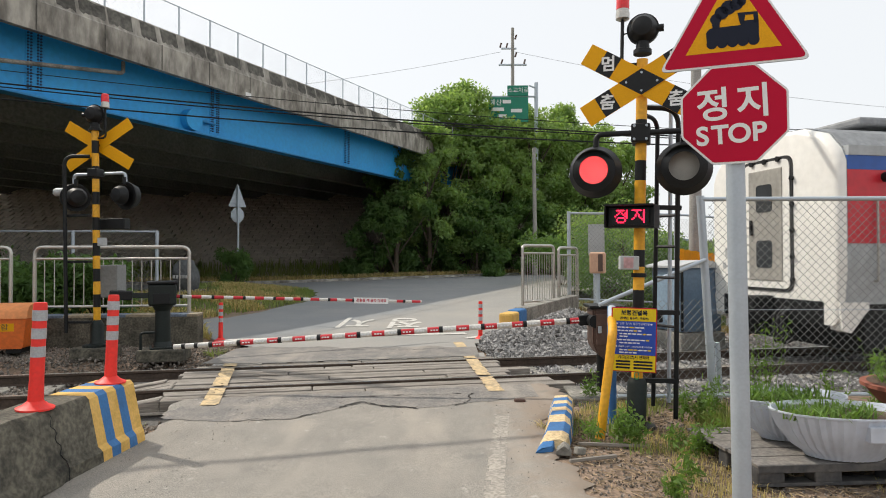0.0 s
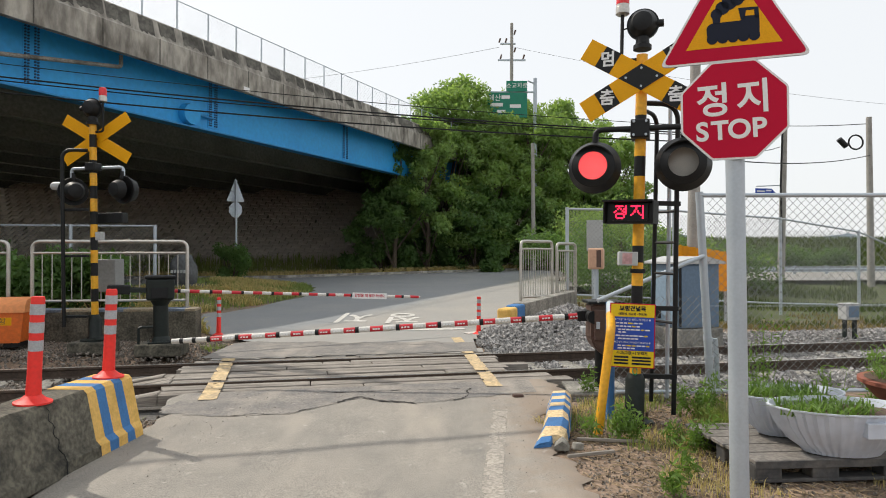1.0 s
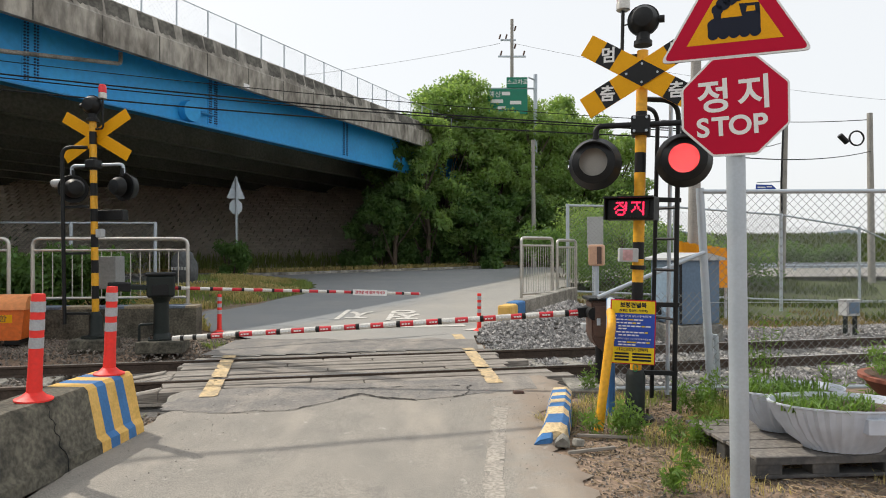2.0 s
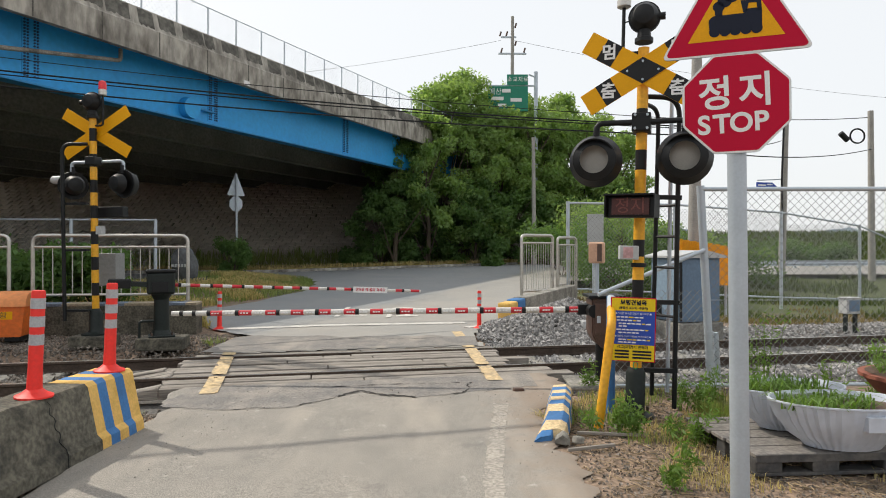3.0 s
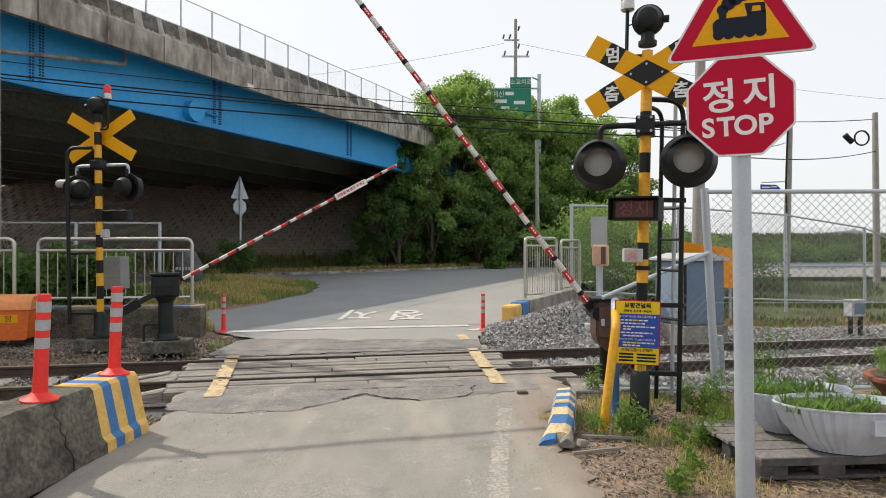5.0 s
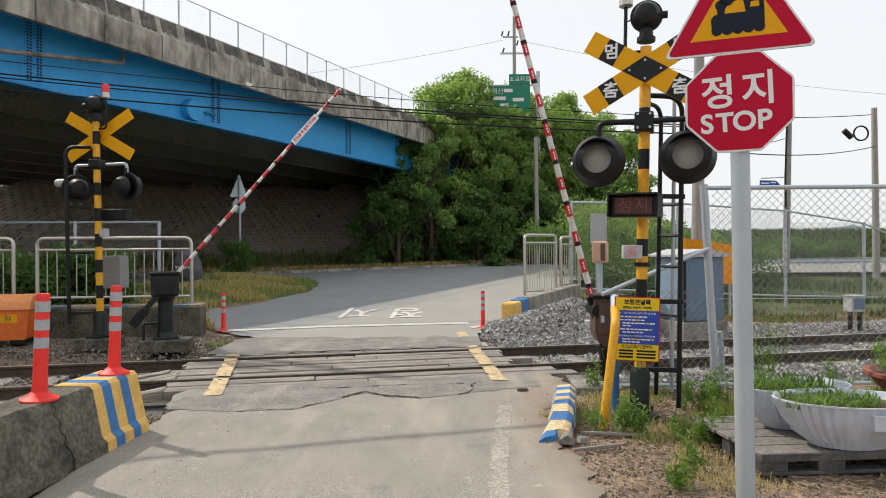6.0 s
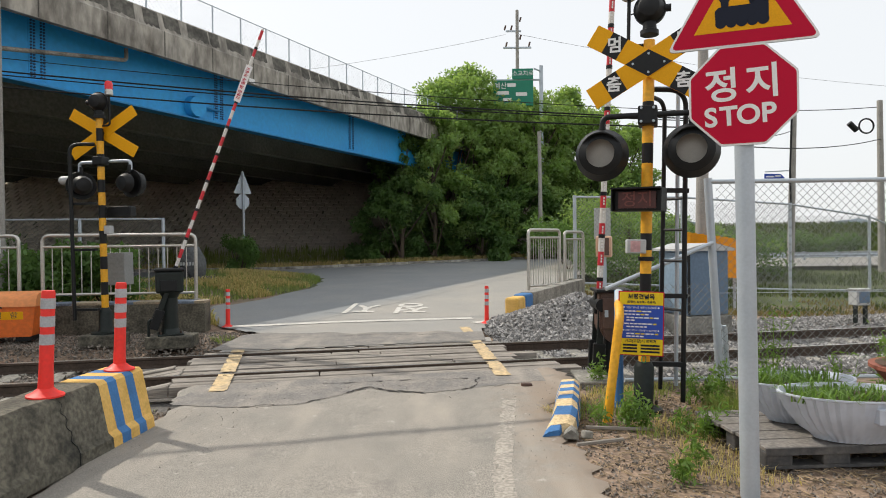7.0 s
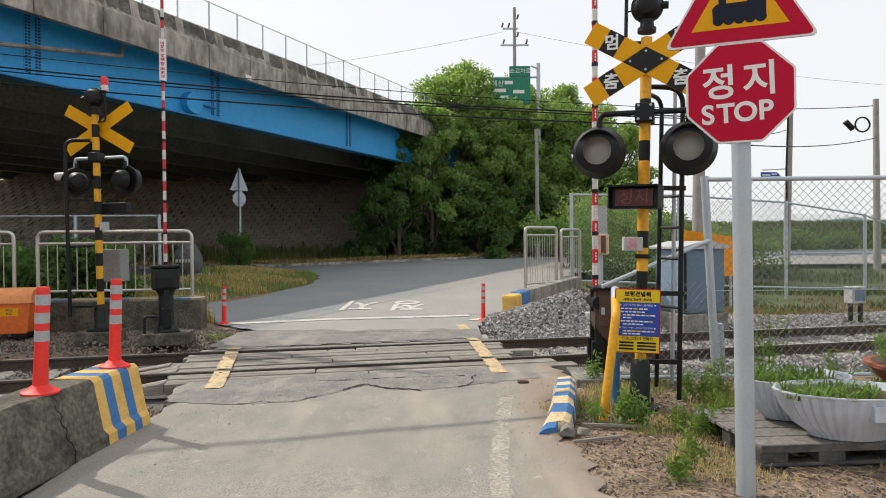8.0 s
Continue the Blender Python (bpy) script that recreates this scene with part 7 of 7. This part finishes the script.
def far_road_sign():
    g = thing("road_sign", pose(-9.32, 28.5, 0.62, 0, 0, 40), "grey back of a triangle and octagon sign on a post", "road sign")
    part("post", cyl(B(), (0, 0, -0.6), (0, 0, 4.3), 0.05, seg=12), M_GALV, g, smooth=True)
    part("triangle_back", prism(B(), rounded([(-0.42, 3.35), (0.42, 3.35), (0, 4.4)], 0.05), 0.07, 0.09), M_GALV, g)
    part("octagon_back", prism(B(), [(0.32 * math.cos(a * 0.7854 + 0.3927), 2.98 + 0.36 * math.sin(a * 0.7854 + 0.3927)) for a in range(8)], 0.07, 0.09), M_GALV, g)
    for z in (2.8, 3.1, 3.5, 3.8):
        part("clamp", box(B(), -0.2, 0.03, z, 0.2, 0.07, z + 0.05), M_GALV, g)


far_road_sign()


def boulder():
    bm = B()
    bmesh.ops.create_icosphere(bm, subdivisions=4, radius=1)
    for v in bm.verts:
        k = 1 + 0.16 * noise.noise(v.co * 1.6) + 0.04 * noise.noise(v.co * 5)
        v.co = Vector((v.co.x * 0.42 * k, v.co.y * 0.38 * k, v.co.z * 0.64 * k + 0.5))
        if v.co.z > 0.4:
            v.co.x -= 0.12 * (v.co.z - 0.4)
    g = thing("name_stone", pose(-8.3, 20.4, 0.5), "dark standing boulder with small carved letters", "boulder")
    part("stone", bm, M_STONE, g, smooth=True)
    part("pedestal", lathe(B(), [(0.8, -0.3), (0.75, 0.0), (0.4, 0.14)], 14, pose(0.15, 0, 0.0), 0.7), M_STONE, g)
    for k in range(6):
        part("text_bar", box(B(), -0.3 + k * 0.1, -0.42, 0.5, -0.24 + k * 0.1, -0.38, 0.6), M_LTGREY, g)


boulder()


def guard_rail():
    g = thing("guard_rail", pose(14, 35, 0.15, 0, 0, 8), "grey corrugated roadside guard rail", "guard rail")
    prof = [(0.0, 0.45), (0.05, 0.5), (0.0, 0.58), (0.05, 0.66), (0.0, 0.75), (0.02, 0.75), (0.07, 0.66), (0.02, 0.58), (0.07, 0.5), (0.02, 0.45)]
    part("beam", prism(B(), prof, -30, 0, pose(0, 0, 0, 0, 0, 90)), M_GALV, g)
    for i in range(15):
        part("post", box(B(), i * 2, 0.08, -0.3, i * 2 + 0.1, 0.2, 0.8), M_GALV, g)


guard_rail()


def cables():
    """Overhead wires, sagging between their ends."""
    def span(name, a, b, sag, r, label, n=30):
        a, b = Vector(a), Vector(b)
        pts = [a.lerp(b, i / n) - Vector((0, 0, 4 * sag * (i / n) * (1 - i / n))) for i in range(n + 1)]
        tagged(part(name, pipe(B(), pts, r, 6), M_BLACK), label, "cable", "overhead cables")
    k = "black overhead cable in front of the bridge"
    for dz, r in ((0.0, 0.02), (-0.1, 0.015), (-0.42, 0.02), (0.35, 0.01)):
        span("cable", (-16, 14.5, 6.38 + dz), (7.1, 18, 5.05 + dz * 0.6), 0.25, r, k)
    span("cable", (7.1, 18, 4.9), (17.6, 33, 7.2), 0.3, 0.02, "black overhead cable over the field")
    span("cable", (7.1, 18, 4.4), (20.3, 30, 6.3), 0.3, 0.02, "black overhead cable over the field")
    span("cable", (17.6, 33, 8.3), (20.3, 30, 7.8), 0.05, 0.02, "black overhead cable over the field")
    span("cable", (7.1, 18, 4.9), (17.6, 33, 7.9), 0.2, 0.02, "black overhead cable over the field")
    span("cable", (-26, 4.27, 8.25), (22, 16.94, 8.25), 0.25, 0.042, "thick overhead cable above the lane")
    span("cable", (4.5, 50, 18), (-40, 60, 17), 1.2, 0.011, "thin far power line")
    span("cable", (5.6, 50, 18), (60, 52, 13), 1.5, 0.011, "thin far power line")


cables()


def cracks():
    rng = random.Random(9)
    runs = [[(-1.12, 6.75), (-1.05, 6.9), (-0.91, 7.04), (-0.77, 6.93), (-0.66, 6.84), (-0.45, 6.80), (-0.29, 6.73)], [(0.1, 6.84), (0.25, 7.02), (0.30, 7.3), (0.31, 7.55)], [(-2.18, 6.19), (-1.85, 6.27), (-1.55, 6.3), (-1.3, 6.55), (-1.12, 6.75)], [(-2.0, 10.9), (-1.2, 11.1), (-0.6, 11.0), (0.1, 11.15)], [(-1.5, 7.25), (-0.9, 7.3), (-0.3, 7.42), (0.3, 7.45)]]
    for i, pts in enumerate(runs):
        fine = []
        for a, b in zip(pts, pts[1:]):
            for k in range(6):
                t = k / 6
                fine.append((a[0] + (b[0] - a[0]) * t + rng.uniform(-0.02, 0.02), a[1] + (b[1] - a[1]) * t + rng.uniform(-0.02, 0.02)))
        strip("road_crack", fine, (0.03, 0.018, 0.009, 0.012, 0.008)[i], M_CRACK, 0.0205 if i != 3 else 0.026, "dark open crack in the asphalt", 0.0, 0.03, 1)
    xs, ys = spaced([(-4, 1.4, 0.04)]), spaced([(6.0, 8.0, 0.04)])
    sheet("asphalt_patch", xs, ys, lambda x, y: 0.016 + 0.012 * noise.noise((x * 0.9, y * 0.9, 5)) + 0.004 * noise.noise((x * 5, y * 5, 2)), M_PATCH,
          lambda x, y: -2.85 + 0.12 * noise.noise((y * 3, 2, 2)) < x < 1.1 and x * T_OFF.x + y * T_OFF.y < 7.64 and y > np.interp(x, [-2.8, -2.2, -1.55, -1.12, -0.91, -0.58, -0.29, 0.25, 0.6, 1.1], [6.3, 6.2, 6.3, 6.75, 7.0, 6.8, 6.73, 6.95, 7.15, 7.3]) + 0.05 * noise.noise((x * 2.2, 1, 0)) + 0.06 * noise.noise((x * 9, 4, 0)), label="darker broken asphalt before the timber deck", category="road patch")
    ys = spaced([(9.6, 12.2, 0.05)])
    sheet("asphalt_patch", xs, ys, lambda x, y: 0.024, M_PATCH, lambda x, y: -3.7 < x < 0.55 and x * T_OFF.x + y * T_OFF.y > 10.0 and y < 11.35 + 0.25 * noise.noise((x * 2, 8, 0)), label="darker broken asphalt beyond the timber deck", category="road patch")


M_CRACK = material("crack_dirt", (0.035, 0.03, 0.027), 1.0, spread=0.4, grain=60, stain=8)
cracks()


def road_letters():
    for w, x, y in (("지", -2.13, 15.45), ("정", -0.94, 15.35)):
        cu = bpy.data.curves.new("road_writing", "FONT")
        cu.body, cu.size, cu.align_x, cu.align_y, cu.offset = w, 1.0, "CENTER", "CENTER", 0.02
        tmp = bpy.data.objects.new("road_writing", cu)
        me = bpy.data.meshes.new_from_object(tmp)
        bpy.data.objects.remove(tmp), bpy.data.curves.remove(cu)
        co = np.array([v.co[:] for v in me.vertices])
        lo, hi = co.min(0), co.max(0)
        for v in me.vertices:
            px, py = x - 0.77 * ((v.co.x - lo[0]) / (hi[0] - lo[0]) - 0.5), y - 2.0 * ((v.co.y - lo[1]) / (hi[1] - lo[1]) - 0.5)
            v.co = (px, py, road_z(px, py) + 0.027)
        me.materials.clear(), me.materials.append(M_WLINE)
        tagged(new("road_writing", me), "worn white word painted on the grey asphalt", "road marking", kind="structure")


def far_edge():
    """Low concrete kerb and pale line along the far side of the junction."""
    edge = [(x, float(np.interp(x, [-60, -9, 4.3, 12, 60], [27, 32, 41, 38, 41])) - 0.15) for x in np.arange(-30, 6, 1.2)]
    g = thing("kerb", pose(0, 0, 0), "low weathered concrete kerb along the far road edge", "kerb", "", "structure")
    for (x0, y0), (x1, y1) in zip(edge, edge[1:]):
        l, a = math.dist((x0, y0), (x1, y1)), math.degrees(math.atan2(y1 - y0, x1 - x0))
        part("kerb_stone", box(B(), 0.01, 0, -0.1, l - 0.01, 0.3, 0.15, 0.02, pose(x0, y0, road_z(x0, y0), 0, 0, a)), M_CONC_DARK, g)
    strip("edge_line_far", [(x, y - 0.5) for x, y in edge], 0.16, M_WLINE, 0.03, "thin white line along the far road edge", 0.1)
    strip("edge_line_side", [(0.45, 12.6), (0.75, 12.85), (1.1, 13.3)], 0.2, M_WLINE, 0.026, "worn white line at the kerb nose", 0.1)


far_edge()
road_letters()


def scraps():
    for m, l, lab in ((pose(0.98, 4.98, 0.0, 0, 0, 18), 0.42, "weathered wooden stick on the dirt"), (pose(1.15, 5.45, 0.0, 0, 0, -8), 0.55, "old wooden batten on the dirt")):
        o = part("wooden_stick", box(B(), 0, -0.015, 0.0, l, 0.015, 0.025, 0.004), M_TIMBER)
        o.matrix_basis = m
        tagged(o, lab, "stick")
    o = part("brick_piece", box(B(), 0, 0, 0, 0.09, 0.06, 0.06, 0.012), M_CONC)
    o.matrix_basis = pose(1.08, 5.16, 0.0, 0, 10, 30)
    tagged(o, "broken piece of concrete on the dirt", "rubble")
    o = part("brick_piece", box(B(), 0, 0, 0, 0.12, 0.07, 0.05, 0.015), M_BROWN)
    o.matrix_basis = pose(0.78, 7.0, 0.0, 0, 4, 12)
    tagged(o, "dark stone lying on the road edge", "rubble")


scraps()

# seconds and the boom's angle above level
L_RISE = [(0, -3), (1, -3), (2, -3), (3, -3), (3.4, -2.4), (3.6, 0.4), (3.8, 4), (4.0, 8), (4.2, 12), (4.5, 18.5), (4.7, 22.5), (5.0, 29), (5.4, 37.5), (5.8, 45.5), (6.0, 50), (6.2, 54), (6.5, 60), (6.8, 66.3), (7.0, 70.5), (7.2, 74.3), (7.4, 78.5), (7.6, 83), (7.8, 87), (8.0, 90)]
R_RISE = [(0, -3.8), (1, -3.8), (2, -3.8), (2.6, -3.8), (2.8, -3.5), (3.0, -0.8), (3.2, 4.5), (3.4, 9.4), (3.5, 12), (3.6, 14.4), (3.8, 20), (4.0, 26), (4.2, 31), (4.5, 39.5), (4.7, 45), (5.0, 53), (5.4, 63), (5.8, 71), (6.0, 75.5), (6.2, 79.5), (6.5, 85), (6.8, 90.5), (7.0, 93), (7.2, 93.3), (7.4, 92.3), (7.6, 91), (7.8, 90.3), (8.0, 90.2)]


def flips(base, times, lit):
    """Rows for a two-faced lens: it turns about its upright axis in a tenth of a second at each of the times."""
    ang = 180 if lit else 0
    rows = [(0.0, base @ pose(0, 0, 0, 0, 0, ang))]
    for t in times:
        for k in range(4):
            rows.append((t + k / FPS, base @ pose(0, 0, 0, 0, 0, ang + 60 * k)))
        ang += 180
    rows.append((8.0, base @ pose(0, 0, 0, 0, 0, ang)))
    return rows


def motions():
    walk(L_ARM, [(t, pose(0, 0, 1.0, 0, -a, 0)) for t, a in L_RISE])
    walk(R_ARM, [(t, pose(0, 0, 0.875, 0, -a, 0)) for t, a in R_RISE])
    times = [0, 1 / 30, 2 / 30, 0.1, 0.2, 0.3, 0.5, 1, 2, 3, 4, 5, 6, 7, 8]
    walk(TRAIN, [(t, pose(*on_track(7.15 + 21.6 * t, 8.985, 0.018), 0, 0, math.degrees(TRACK))) for t in times])
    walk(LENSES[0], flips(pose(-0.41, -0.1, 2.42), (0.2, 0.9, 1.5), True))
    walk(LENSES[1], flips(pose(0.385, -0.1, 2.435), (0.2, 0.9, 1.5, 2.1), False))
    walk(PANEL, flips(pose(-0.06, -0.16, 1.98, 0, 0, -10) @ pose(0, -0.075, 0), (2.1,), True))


motions()
